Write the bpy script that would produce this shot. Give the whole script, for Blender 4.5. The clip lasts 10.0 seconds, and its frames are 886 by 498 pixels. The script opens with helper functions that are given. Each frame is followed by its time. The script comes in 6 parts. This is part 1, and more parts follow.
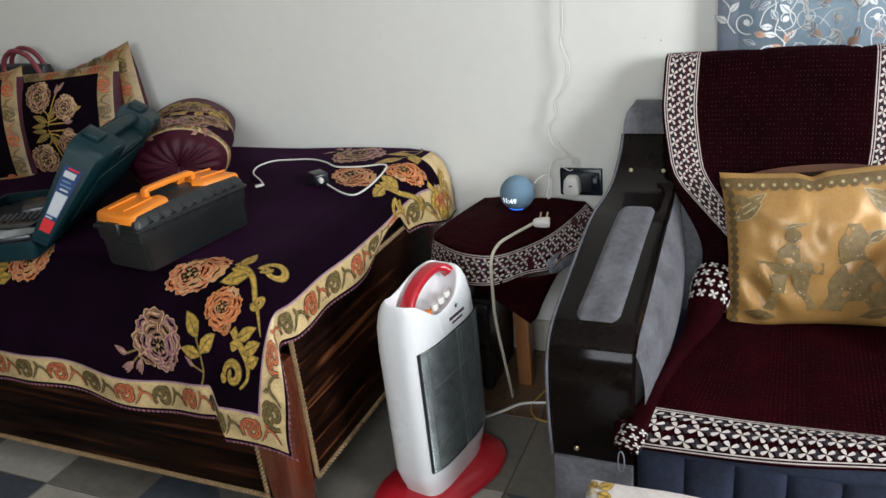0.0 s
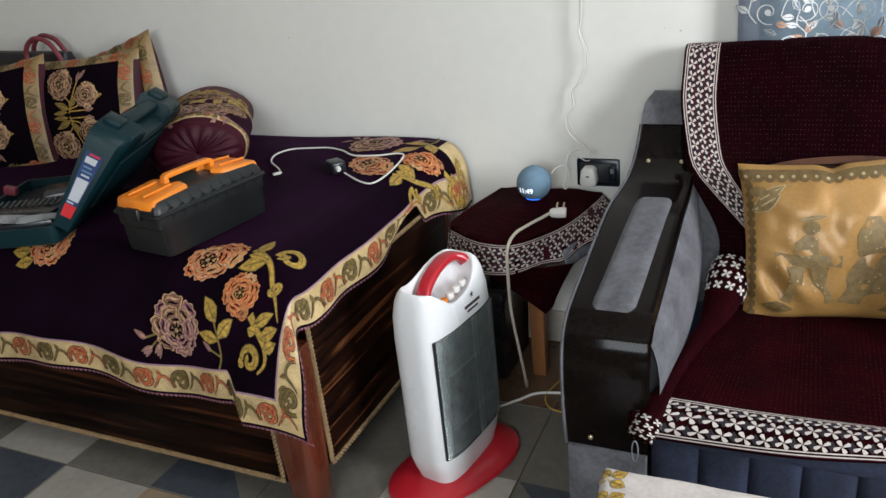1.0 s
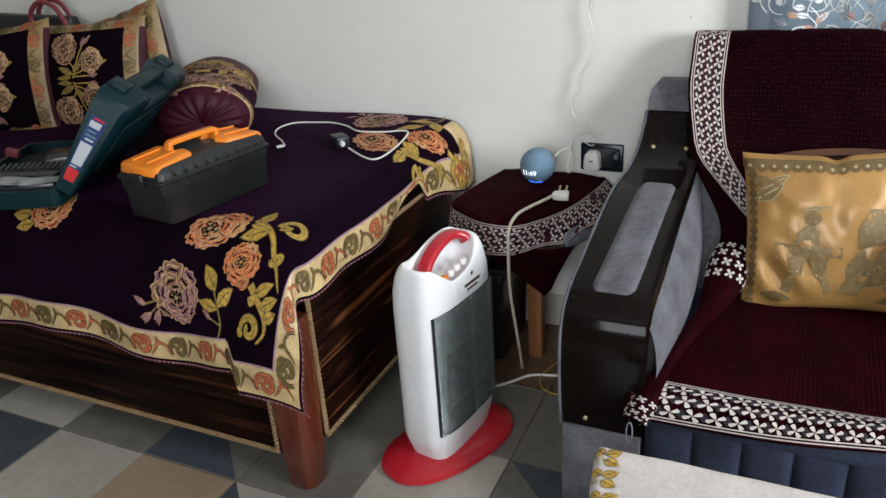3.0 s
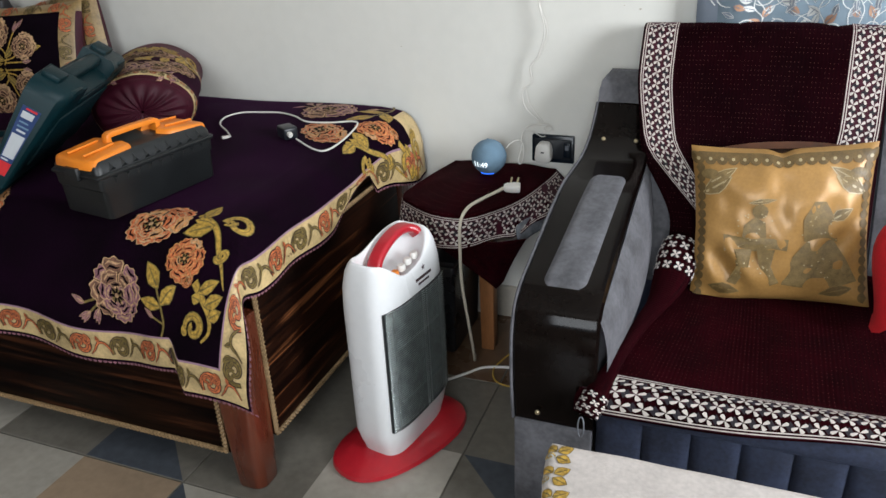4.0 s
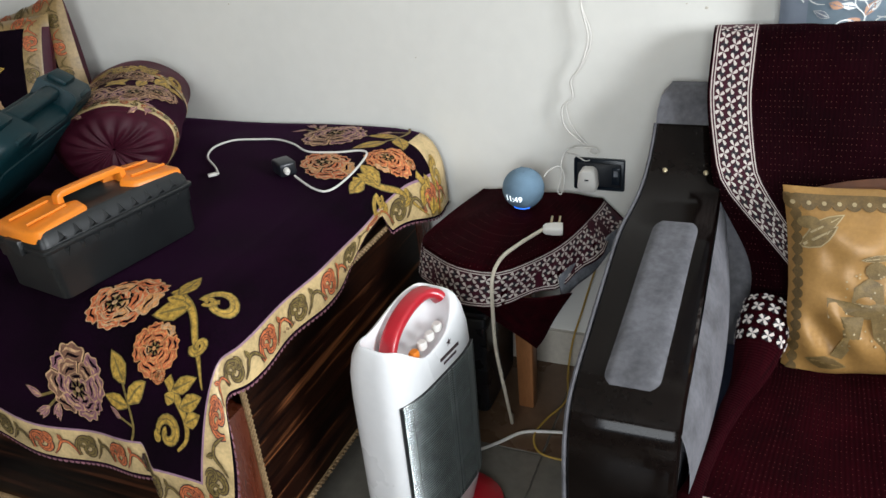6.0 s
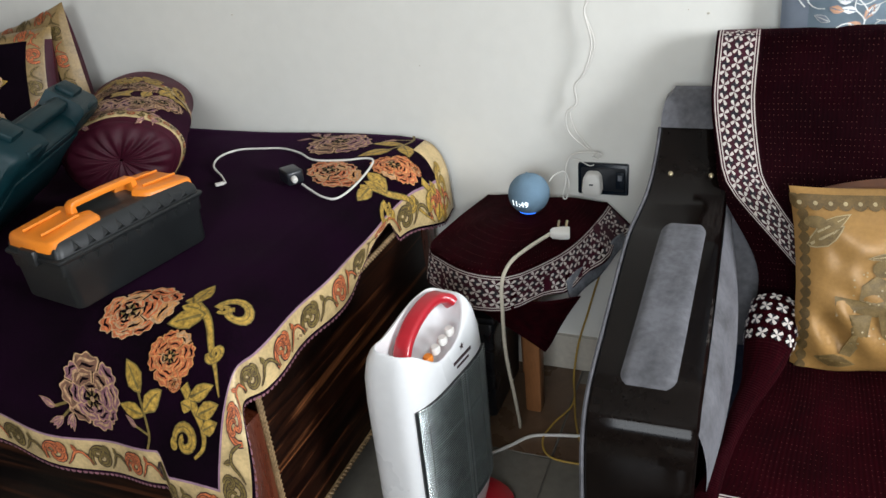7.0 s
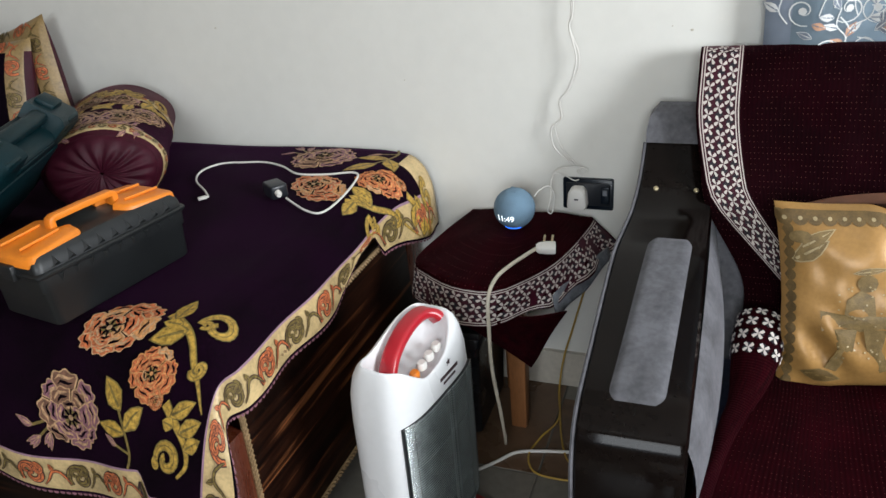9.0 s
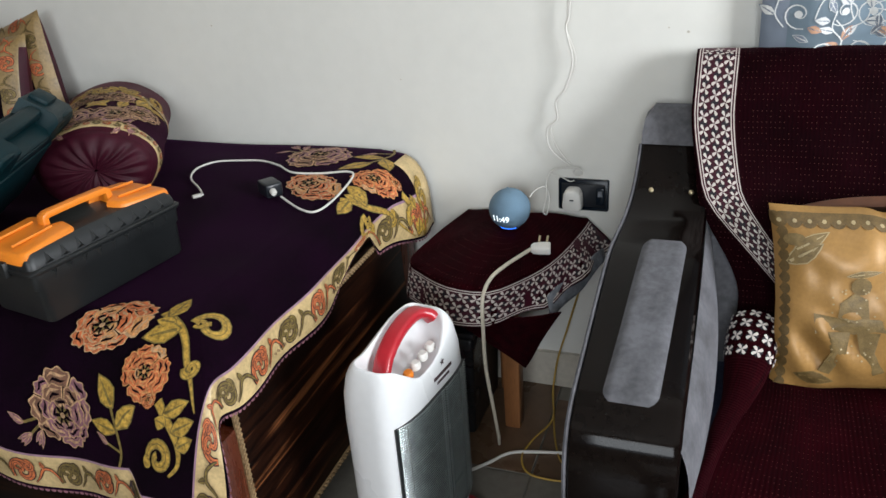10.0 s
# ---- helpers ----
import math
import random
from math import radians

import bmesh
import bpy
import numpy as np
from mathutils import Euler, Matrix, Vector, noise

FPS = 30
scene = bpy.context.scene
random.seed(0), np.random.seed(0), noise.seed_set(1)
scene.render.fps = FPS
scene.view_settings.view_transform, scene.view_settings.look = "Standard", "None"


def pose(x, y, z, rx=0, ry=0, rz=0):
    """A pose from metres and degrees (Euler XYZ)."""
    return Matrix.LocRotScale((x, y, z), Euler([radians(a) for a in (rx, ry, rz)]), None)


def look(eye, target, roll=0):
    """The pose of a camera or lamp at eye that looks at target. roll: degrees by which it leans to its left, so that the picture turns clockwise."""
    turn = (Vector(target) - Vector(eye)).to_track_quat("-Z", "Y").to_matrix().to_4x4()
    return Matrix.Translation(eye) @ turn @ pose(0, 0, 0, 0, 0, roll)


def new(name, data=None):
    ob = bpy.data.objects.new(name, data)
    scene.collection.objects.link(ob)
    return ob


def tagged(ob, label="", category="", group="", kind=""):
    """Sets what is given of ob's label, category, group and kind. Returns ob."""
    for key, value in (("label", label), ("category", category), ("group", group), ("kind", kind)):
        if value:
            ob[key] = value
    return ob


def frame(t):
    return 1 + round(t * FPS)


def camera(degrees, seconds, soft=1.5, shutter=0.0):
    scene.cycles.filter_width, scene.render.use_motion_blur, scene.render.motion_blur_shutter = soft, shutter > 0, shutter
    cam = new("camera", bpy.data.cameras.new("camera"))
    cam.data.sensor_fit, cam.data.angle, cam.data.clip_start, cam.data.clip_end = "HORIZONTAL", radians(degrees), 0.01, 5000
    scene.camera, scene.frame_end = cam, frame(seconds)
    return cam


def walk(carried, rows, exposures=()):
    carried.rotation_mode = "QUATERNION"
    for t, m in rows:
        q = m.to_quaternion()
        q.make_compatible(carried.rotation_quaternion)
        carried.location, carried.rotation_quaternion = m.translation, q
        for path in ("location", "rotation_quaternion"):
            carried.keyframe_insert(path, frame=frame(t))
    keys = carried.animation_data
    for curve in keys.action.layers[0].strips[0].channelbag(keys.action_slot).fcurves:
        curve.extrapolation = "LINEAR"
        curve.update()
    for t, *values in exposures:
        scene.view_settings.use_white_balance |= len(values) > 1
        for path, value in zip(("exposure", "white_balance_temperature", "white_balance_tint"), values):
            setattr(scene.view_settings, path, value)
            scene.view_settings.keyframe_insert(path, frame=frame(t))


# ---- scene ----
cam = camera(60.3, 10.0)
METRES, EYE, TILT, LEAN, TURN = 0.6, 1.325, -22.89, 5.76, 22.46
ROWS = [
    (0.0, 0.0, 0.0, 0.0, 0.0, 0.0, 0.0),
    (0.5, -0.0006, -0.0012, -0.0013, 0.22, -0.22, -0.14),
    (1.0, -0.004, -0.0098, -0.0111, 1.14, -0.64, -0.59),
    (1.5, -0.0267, -0.0256, -0.0316, 2.3, -1.05, -1.22),
    (2.0, -0.0187, -0.0207, -0.0289, 2.33, -1.22, -1.6),
    (2.2, -0.0158, -0.0172, -0.0317, 2.29, -1.17, -1.76),
    (3.3, -0.0310, -0.0172, -0.0439, 0.16, -1.98, -3.19),
    (3.5, -0.0336, -0.0182, -0.0442, -0.51, -2.06, -3.22),
    (4.0, -0.015, 0.026, -0.013, -2.6, -2.61, -2.47),
    (4.5, -0.0635, 0.13, 0.0027, -2.96, -3.6, -1.62),
    (5.0, 0.0412, 0.4054, 0.1518, -1.61, -4.41, -1.28),
    (5.5, 0.0852, 0.5704, 0.2453, -0.7, -4.7, -1.1),
    (6.0, -0.0071, 0.6027, 0.2655, -0.79, -4.54, -0.79),
    (6.2, -0.0101, 0.6038, 0.2648, -0.47, -4.42, -0.52),
    (7.3, -0.0935, 0.5790, 0.2512, -1.95, -3.60, 0.10),
    (7.5, -0.0952, 0.5817, 0.2487, -2.06, -3.46, 0.14),
    (8.0, -0.0963, 0.588, 0.2483, -2.4, -3.2, 0.18),
    (8.5, -0.0947, 0.594, 0.2507, -2.72, -2.97, 0.1),
    (9.0, -0.0931, 0.5996, 0.2527, -3.01, -2.75, -0.13),
    (9.5, -0.0925, 0.5996, 0.2531, -3.22, -2.66, -0.39),
    (10.0, -0.0906, 0.6027, 0.2518, -3.33, -2.74, -0.58),
]
walk(cam, [(t, pose(0, 0, EYE, TILT, LEAN, TURN) @ pose(METRES * x, METRES * y, METRES * z, 90 + pitch, roll, yaw)) for t, x, y, z, yaw, pitch, roll in ROWS],
     [(0.0, 0.14), (2.2, 0.15), (4.5, 0.17), (5.5, 0.28), (6.2, 0.30), (7.3, 0.26), (10.0, 0.22)])

# ---- world, daylight ----
world = bpy.data.worlds.new("daylight")
scene.world = world
world.use_nodes = True
wn = world.node_tree
sky = wn.nodes.new("ShaderNodeTexSky")
sky.sky_type, sky.sun_disc = "NISHITA", False
sky.sun_elevation, sky.sun_rotation = radians(48), radians(150)
wn.links.new(sky.outputs[0], wn.nodes["Background"].inputs[0])
wn.nodes["Background"].inputs[1].default_value = 0.12


def window_light(name, eye, target, sx, sy, power, colour):
    """The sky's light that comes in through an opening of the room."""
    la = bpy.data.lights.new(name, "AREA")
    la.shape, la.size, la.size_y, la.energy, la.color = "RECTANGLE", sx, sy, power, colour
    ob = new(name, la)
    ob.matrix_world = look(eye, target)
    return ob


window_light("front_window_light", (0.1, -2.05, 1.80), (-0.5, 2.0, 0.9), 1.4, 1.25, 57, (0.905, 0.958, 1.0))
window_light("side_window_light", (2.55, 0.4, 1.65), (-0.6, 1.6, 0.8), 1.1, 1.1, 114, (0.915, 0.958, 1.0))
window_light("curtain_window_light", (0.75, 2.24, 1.5), (0.75, 0.0, 1.1), 1.3, 1.0, 14, (0.92, 0.96, 1.0))


# ---- materials ----
def mat(name, base, rough=0.5, metal=0.0, var=0.12, scale=6.0, fine=60.0, bump=0.0, bump_scale=200.0, sheen=0.0, coat=0.0,
        second=None, stretch=(1, 1, 1), spec=0.5):
    """A surface with variation at two scales: broad tone and fine grain."""
    m = bpy.data.materials.new(name)
    m.use_nodes = True
    n, l = m.node_tree.nodes, m.node_tree.links
    b = n["Principled BSDF"]
    co = n.new("ShaderNodeTexCoord")
    mp = n.new("ShaderNodeMapping")
    mp.inputs["Scale"].default_value = stretch
    l.new(co.outputs["Object"], mp.inputs[0])
    big, small = n.new("ShaderNodeTexNoise"), n.new("ShaderNodeTexNoise")
    big.inputs["Scale"].default_value, small.inputs["Scale"].default_value = scale, fine
    big.inputs["Detail"].default_value, small.inputs["Detail"].default_value = 5, 4
    l.new(mp.outputs[0], big.inputs[0]), l.new(mp.outputs[0], small.inputs[0])
    add = n.new("ShaderNodeMath")
    add.operation = "MULTIPLY_ADD"
    l.new(small.outputs[0], add.inputs[0])
    add.inputs[1].default_value = 0.6
    l.new(big.outputs[0], add.inputs[2])
    ramp = n.new("ShaderNodeValToRGB")
    c2 = second if second else tuple(min(1, c * (1 + var)) for c in base)
    c1 = base if second else tuple(c * (1 - var) for c in base)
    ramp.color_ramp.elements[0].color, ramp.color_ramp.elements[1].color = (*c1, 1), (*c2, 1)
    ramp.color_ramp.elements[0].position, ramp.color_ramp.elements[1].position = 0.55, 1.0
    l.new(add.outputs[0], ramp.inputs[0])
    l.new(ramp.outputs[0], b.inputs["Base Color"])
    b.inputs["Roughness"].default_value, b.inputs["Metallic"].default_value = rough, metal
    b.inputs["Specular IOR Level"].default_value = spec
    if sheen:
        b.inputs["Sheen Weight"].default_value, b.inputs["Sheen Roughness"].default_value = sheen, 0.4
        b.inputs["Sheen Tint"].default_value = (*[0.06 + 0.6 * c / max(base) for c in base], 1)
    if coat:
        b.inputs["Coat Weight"].default_value, b.inputs["Coat Roughness"].default_value = coat, 0.06
    rr = n.new("ShaderNodeMapRange")
    rr.inputs["From Min"].default_value, rr.inputs["From Max"].default_value = 0.3, 0.7
    rr.inputs["To Min"].default_value, rr.inputs["To Max"].default_value = rough * 0.85, min(1, rough * 1.15)
    l.new(big.outputs[0], rr.inputs[0]), l.new(rr.outputs[0], b.inputs["Roughness"])
    if bump:
        bn, bp = n.new("ShaderNodeTexNoise"), n.new("ShaderNodeBump")
        bn.inputs["Scale"].default_value, bn.inputs["Detail"].default_value = bump_scale, 3
        bp.inputs["Strength"].default_value, bp.inputs["Distance"].default_value = bump, 0.002
        l.new(mp.outputs[0], bn.inputs[0]), l.new(bn.outputs[0], bp.inputs["Height"]), l.new(bp.outputs[0], b.inputs["Normal"])
    return m


def wood_streaks(name, dark, mid, light, stretch, rough=0.38, coat=0.04):
    """Veneer with long streaks."""
    m = mat(name, dark, rough, coat=coat, spec=0.06)
    n, l = m.node_tree.nodes, m.node_tree.links
    co, mp, nz, rp = n.new("ShaderNodeTexCoord"), n.new("ShaderNodeMapping"), n.new("ShaderNodeTexNoise"), n.new("ShaderNodeValToRGB")
    mp.inputs["Scale"].default_value = stretch
    nz.inputs["Scale"].default_value, nz.inputs["Detail"].default_value, nz.inputs["Distortion"].default_value = 1.0, 6, 0.6
    nz.inputs["Roughness"].default_value = 0.62
    e = rp.color_ramp.elements
    e[0].position, e[0].color, e[1].position, e[1].color = 0.42, (*dark, 1), 0.68, (*light, 1)
    x = e.new(0.55)
    x.color = (*mid, 1)
    l.new(co.outputs["Object"], mp.inputs[0]), l.new(mp.outputs[0], nz.inputs[0]), l.new(nz.outputs[0], rp.inputs[0])
    l.new(rp.outputs[0], n["Principled BSDF"].inputs["Base Color"])
    return m


def dotted_velvet(name, base, dark, dot, pitch_u, pitch_v, rib):
    """Velvet on UV in metres: fine ribs and rows of tiny metallic stitches."""
    m = mat(name, base, 0.85, sheen=0.025, spec=0.03)
    n, l = m.node_tree.nodes, m.node_tree.links
    b = n["Principled BSDF"]
    uv, sep = n.new("ShaderNodeUVMap"), n.new("ShaderNodeSeparateXYZ")
    l.new(uv.outputs[0], sep.inputs[0])

    def math(op, a, c=0.0):
        k = n.new("ShaderNodeMath")
        k.operation = op
        for i, s in enumerate((a, c)):
            if isinstance(s, (int, float)):
                k.inputs[i].default_value = s
            else:
                l.new(s, k.inputs[i])
        return k.outputs[0]
    fu = math("FRACT", math("DIVIDE", sep.outputs[0], pitch_u))
    fv = math("FRACT", math("DIVIDE", sep.outputs[1], pitch_v))
    spot = math("MULTIPLY", math("LESS_THAN", fu, 0.16), math("LESS_THAN", fv, 0.12))
    nz = n.new("ShaderNodeTexNoise")
    nz.inputs["Scale"].default_value = 55
    l.new(uv.outputs[0], nz.inputs[0])
    spot = math("MULTIPLY", spot, math("GREATER_THAN", nz.outputs[0], 0.47))
    wide = n.new("ShaderNodeTexNoise")
    wide.inputs["Scale"].default_value, wide.inputs["Detail"].default_value = 7, 5
    l.new(uv.outputs[0], wide.inputs[0])
    ribs = math("SINE", math("MULTIPLY", sep.outputs[0], 6.2832 / rib))
    mix = n.new("ShaderNodeMix")
    mix.data_type = "RGBA"
    mix.inputs["A"].default_value, mix.inputs["B"].default_value = (*dark, 1), (*base, 1)
    tone = n.new("ShaderNodeMapRange")
    tone.inputs["From Min"].default_value, tone.inputs["From Max"].default_value = 0.3, 0.7
    l.new(math("ADD", wide.outputs[0], math("MULTIPLY", ribs, 0.05)), tone.inputs[0])
    l.new(tone.outputs[0], mix.inputs["Factor"])
    mx = n.new("ShaderNodeMix")
    mx.data_type = "RGBA"
    mx.inputs["B"].default_value = (*dot, 1)
    l.new(mix.outputs["Result"], mx.inputs["A"]), l.new(spot, mx.inputs["Factor"])
    l.new(mx.outputs["Result"], b.inputs["Base Color"])
    bp = n.new("ShaderNodeBump")
    bp.inputs["Strength"].default_value, bp.inputs["Distance"].default_value = 0.22, 0.001
    l.new(ribs, bp.inputs["Height"]), l.new(bp.outputs[0], b.inputs["Normal"])
    return m


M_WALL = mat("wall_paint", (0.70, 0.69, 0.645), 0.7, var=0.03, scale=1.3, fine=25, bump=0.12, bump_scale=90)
# for the walls out of view: dark tone that cuts bounce and reflections
M_WALL_UNSEEN = mat("unseen_wall_dark", (0.24, 0.205, 0.175), 0.75, var=0.08, scale=1.5)
M_CEIL = mat("ceiling_paint", (0.60, 0.59, 0.56), 0.8, var=0.03)
M_SKIRT = mat("skirting_tile", (0.50, 0.46, 0.39), 0.35, var=0.15, scale=9)
M_GROUT = mat("grout", (0.10, 0.09, 0.075), 0.9, var=0.2)
M_T_WHITE = mat("tile_ivory", (0.35, 0.325, 0.28), 0.22, var=0.12, scale=5, fine=40)
M_T_TAN = mat("tile_tan", (0.30, 0.22, 0.15), 0.22, var=0.12, scale=5, fine=40)
M_T_BLUE = mat("tile_slate", (0.066, 0.074, 0.087), 0.22, var=0.18, scale=5, fine=40)
M_T_GREY = mat("tile_grey", (0.155, 0.142, 0.12), 0.22, var=0.15, scale=5, fine=40)
M_T_BROWN = mat("tile_brown", (0.11, 0.065, 0.038), 0.28, var=0.2, scale=5, fine=40)
# one ebony veneer twice; the front's shade is put into its darker tones
M_EBONY_X_SHADED = wood_streaks("ebony_veneer_front_shaded", (0.0022, 0.001, 0.0008), (0.012, 0.0042, 0.0021), (0.055, 0.018, 0.008), (1.3, 3, 30), 0.42, 0.0)
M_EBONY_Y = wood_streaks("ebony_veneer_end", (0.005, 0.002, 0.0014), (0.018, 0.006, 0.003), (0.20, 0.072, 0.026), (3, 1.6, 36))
M_REDWOOD = mat("redwood", (0.095, 0.021, 0.009), 0.28, var=0.25, scale=5, fine=30, stretch=(6, 6, 1), coat=0.4)
M_ROPE = mat("rope_trim", (0.24, 0.155, 0.075), 0.6, var=0.25, scale=60, fine=200)
M_TEAK = mat("teak", (0.22, 0.09, 0.032), 0.45, var=0.25, scale=5, fine=40, stretch=(5, 5, 1))
M_PURPLE = mat("purple_velvet", (0.0036, 0.0006, 0.0034), 0.9, var=0.75, scale=7, fine=180, sheen=0.055, bump=0.3, bump_scale=900, spec=0.05)
M_BLACKV = mat("black_velvet", (0.0045, 0.002, 0.0046), 0.9, var=0.4, scale=7, fine=180, bump=0.3, bump_scale=900, spec=0.03)
M_CREAM = mat("cream_satin", (0.52, 0.38, 0.185), 0.38, var=0.28, scale=22, fine=160, sheen=0.05, bump=0.25, bump_scale=350)
M_LILAC = mat("lilac_piping", (0.30, 0.17, 0.24), 0.6, var=0.2, scale=40)
M_ORANGE = mat("orange_embroidery", (0.46, 0.12, 0.038), 0.6, var=0.6, scale=130, fine=300, bump=0.4, bump_scale=700)
M_APRICOT = mat("apricot_embroidery", (0.52, 0.24, 0.085), 0.6, var=0.5, scale=130, fine=300, bump=0.4, bump_scale=700)
M_PINK = mat("mauve_embroidery", (0.21, 0.088, 0.112), 0.6, var=0.6, scale=130, fine=300, bump=0.4, bump_scale=700)
M_SAND = mat("sand_embroidery", (0.46, 0.28, 0.15), 0.6, var=0.5, scale=120, fine=300, bump=0.4, bump_scale=700)
M_GOLD = mat("gold_embroidery", (0.37, 0.225, 0.036), 0.55, var=0.65, scale=120, fine=300, bump=0.4, bump_scale=700)
M_OLIVE = mat("olive_embroidery", (0.15, 0.105, 0.026), 0.55, var=0.6, scale=120, fine=300, bump=0.4, bump_scale=700)
M_UMBER = mat("umber_embroidery", (0.16, 0.075, 0.045), 0.6, var=0.5, scale=120, fine=300, bump=0.4, bump_scale=700)
# the border's cream satin again, darkened for the dimmer light on the cushions
M_CREAM_SHADED = mat("cream_satin_shaded", (0.25, 0.165, 0.068), 0.42, var=0.3, scale=22, fine=160, bump=0.25, bump_scale=350)
M_DARKLINE = mat("dark_outline", (0.035, 0.016, 0.018), 0.8, var=0.3)
M_PLAID = mat("plaid_ticking", (0.16, 0.12, 0.11), 0.9, var=0.6, scale=2, fine=300, stretch=(1, 9, 0.4))
M_MAROON = dotted_velvet("maroon_velvet", (0.0105, 0.0008, 0.0024), (0.0042, 0.0004, 0.0012), (0.11, 0.05, 0.04), 0.0085, 0.0115, 0.0085)
M_MAROON_SEAT = dotted_velvet("maroon_seat_velvet", (0.019, 0.0008, 0.0026), (0.0055, 0.0004, 0.0011), (0.10, 0.03, 0.028), 0.009, 0.0125, 0.0085)
M_WINE = mat("wine_satin", (0.036, 0.0032, 0.010), 0.55, var=0.3, scale=9, sheen=0.08, bump=0.2, bump_scale=260, spec=0.2)
M_PLUM = mat("plum_velvet", (0.016, 0.0022, 0.0095), 0.85, var=0.4, scale=8, fine=160, sheen=0.05, bump=0.2, bump_scale=600, spec=0.06)
M_NAVY = mat("navy_weave", (0.007, 0.0045, 0.009), 0.8, var=0.3, scale=40, sheen=0.15)
M_WHITEV = mat("white_weave", (0.53, 0.48, 0.44), 0.8, var=0.12, scale=60, sheen=0.2)
M_BACKING = mat("woven_backing", (0.15, 0.16, 0.18), 0.9, var=0.5, scale=40, fine=400)
M_SUEDE = mat("grey_suede", (0.094, 0.093, 0.103), 0.85, var=0.38, scale=18, fine=90, sheen=0.15, bump=0.2, bump_scale=600)
M_LAQUER = mat("black_lacquer", (0.0046, 0.0031, 0.0026), 0.10, var=0.35, scale=4, spec=0.125)
M_DENIM = mat("navy_suede", (0.024, 0.032, 0.062), 0.9, var=0.4, scale=14, fine=120, sheen=0.15, bump=0.3, bump_scale=500)
M_PALE = mat("pale_lining", (0.45, 0.55, 0.62), 0.8, var=0.1)
M_TABLECLOTH = mat("ivory_velvet", (0.52, 0.47, 0.44), 0.85, var=0.16, scale=12, fine=120, sheen=0.3, bump=0.3, bump_scale=300)
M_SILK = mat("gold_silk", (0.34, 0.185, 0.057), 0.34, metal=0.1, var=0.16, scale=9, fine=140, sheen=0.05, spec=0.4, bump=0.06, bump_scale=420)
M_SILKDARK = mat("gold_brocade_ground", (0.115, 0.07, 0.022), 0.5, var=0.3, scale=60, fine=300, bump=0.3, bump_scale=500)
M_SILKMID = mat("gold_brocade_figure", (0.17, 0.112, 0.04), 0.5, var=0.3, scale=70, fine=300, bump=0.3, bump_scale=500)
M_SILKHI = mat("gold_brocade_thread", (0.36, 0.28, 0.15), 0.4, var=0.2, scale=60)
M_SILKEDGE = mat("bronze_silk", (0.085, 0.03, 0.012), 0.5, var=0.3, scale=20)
M_HEATWHITE = mat("white_plastic", (0.74, 0.745, 0.75), 0.3, var=0.03, scale=4, coat=0.2)
M_HEATRED = mat("red_plastic", (0.42, 0.012, 0.022), 0.3, var=0.1, scale=5, coat=0.2)
M_CHROME = mat("dark_reflector", (0.125, 0.15, 0.147), 0.4, metal=0.15, var=0.5, scale=40)
M_WIRE = mat("chrome_wire", (0.46, 0.50, 0.49), 0.25, metal=0.8, var=0.1)
M_TUBE = mat("quartz_tube", (0.24, 0.28, 0.27), 0.3, metal=0.5, var=0.1)
M_ORANGEP = mat("orange_plastic", (0.80, 0.23, 0.018), 0.4, var=0.07, scale=8, fine=200, bump=0.15, bump_scale=500)
M_DARKP = mat("charcoal_plastic", (0.0095, 0.0108, 0.0115), 0.42, var=0.15, scale=8, fine=200, bump=0.2, bump_scale=700)
M_TEAL = mat("teal_plastic", (0.0022, 0.0175, 0.022), 0.42, spec=0.22, var=0.15, scale=7, fine=200, bump=0.2, bump_scale=600)
M_LBLUE = mat("label_blue", (0.015, 0.035, 0.11), 0.4, var=0.15)
M_LWHITE = mat("label_white", (0.42, 0.44, 0.46), 0.5, var=0.06)
M_LRED = mat("label_red", (0.50, 0.02, 0.025), 0.45, var=0.1)
M_PAPER = mat("paper", (0.22, 0.225, 0.225), 0.7, var=0.15, scale=20)
M_STEELP = mat("tool_steel", (0.10, 0.105, 0.11), 0.35, metal=0.9, var=0.2)
M_BLACKP = mat("black_plastic", (0.012, 0.014, 0.018), 0.3, var=0.2)
M_BLACKGLOSS = mat("black_gloss", (0.006, 0.010, 0.016), 0.25, var=0.2, spec=0.3)
M_WHITEP = mat("white_plastic_small", (0.68, 0.66, 0.62), 0.4, var=0.05)
M_CABLE = mat("white_cable", (0.66, 0.64, 0.60), 0.45, var=0.08)
M_CABLEBEIGE = mat("beige_cable", (0.50, 0.45, 0.36), 0.5, var=0.12)
M_CABLEYELLOW = mat("yellow_cable", (0.40, 0.25, 0.045), 0.5, var=0.15)
M_BLUEFAB = mat("twilight_blue_mesh", (0.135, 0.22, 0.30), 0.85, var=0.12, scale=30, fine=500, bump=0.4, bump_scale=900)
M_RED = mat("red_plush", (0.50, 0.004, 0.010), 0.9, var=0.15, scale=10, fine=200, sheen=0.4, bump=0.4, bump_scale=500)
M_BAG = mat("black_leather", (0.014, 0.013, 0.015), 0.5, var=0.3, scale=12, bump=0.3, bump_scale=160)
M_BAGHANDLE = mat("wine_leather", (0.16, 0.028, 0.038), 0.45, var=0.2)
M_BRASS = mat("brass_screw", (0.60, 0.50, 0.32), 0.3, metal=0.9, var=0.1)
M_FRAMEPAINT = mat("window_paint", (0.55, 0.55, 0.53), 0.5, var=0.06)


def glow(name, colour, power):
    m = bpy.data.materials.new(name)
    m.use_nodes = True
    b = m.node_tree.nodes["Principled BSDF"]
    b.inputs["Base Color"].default_value = (0.02, 0.02, 0.02, 1)
    b.inputs["Emission Color"].default_value, b.inputs["Emission Strength"].default_value = (*colour, 1), power
    return m


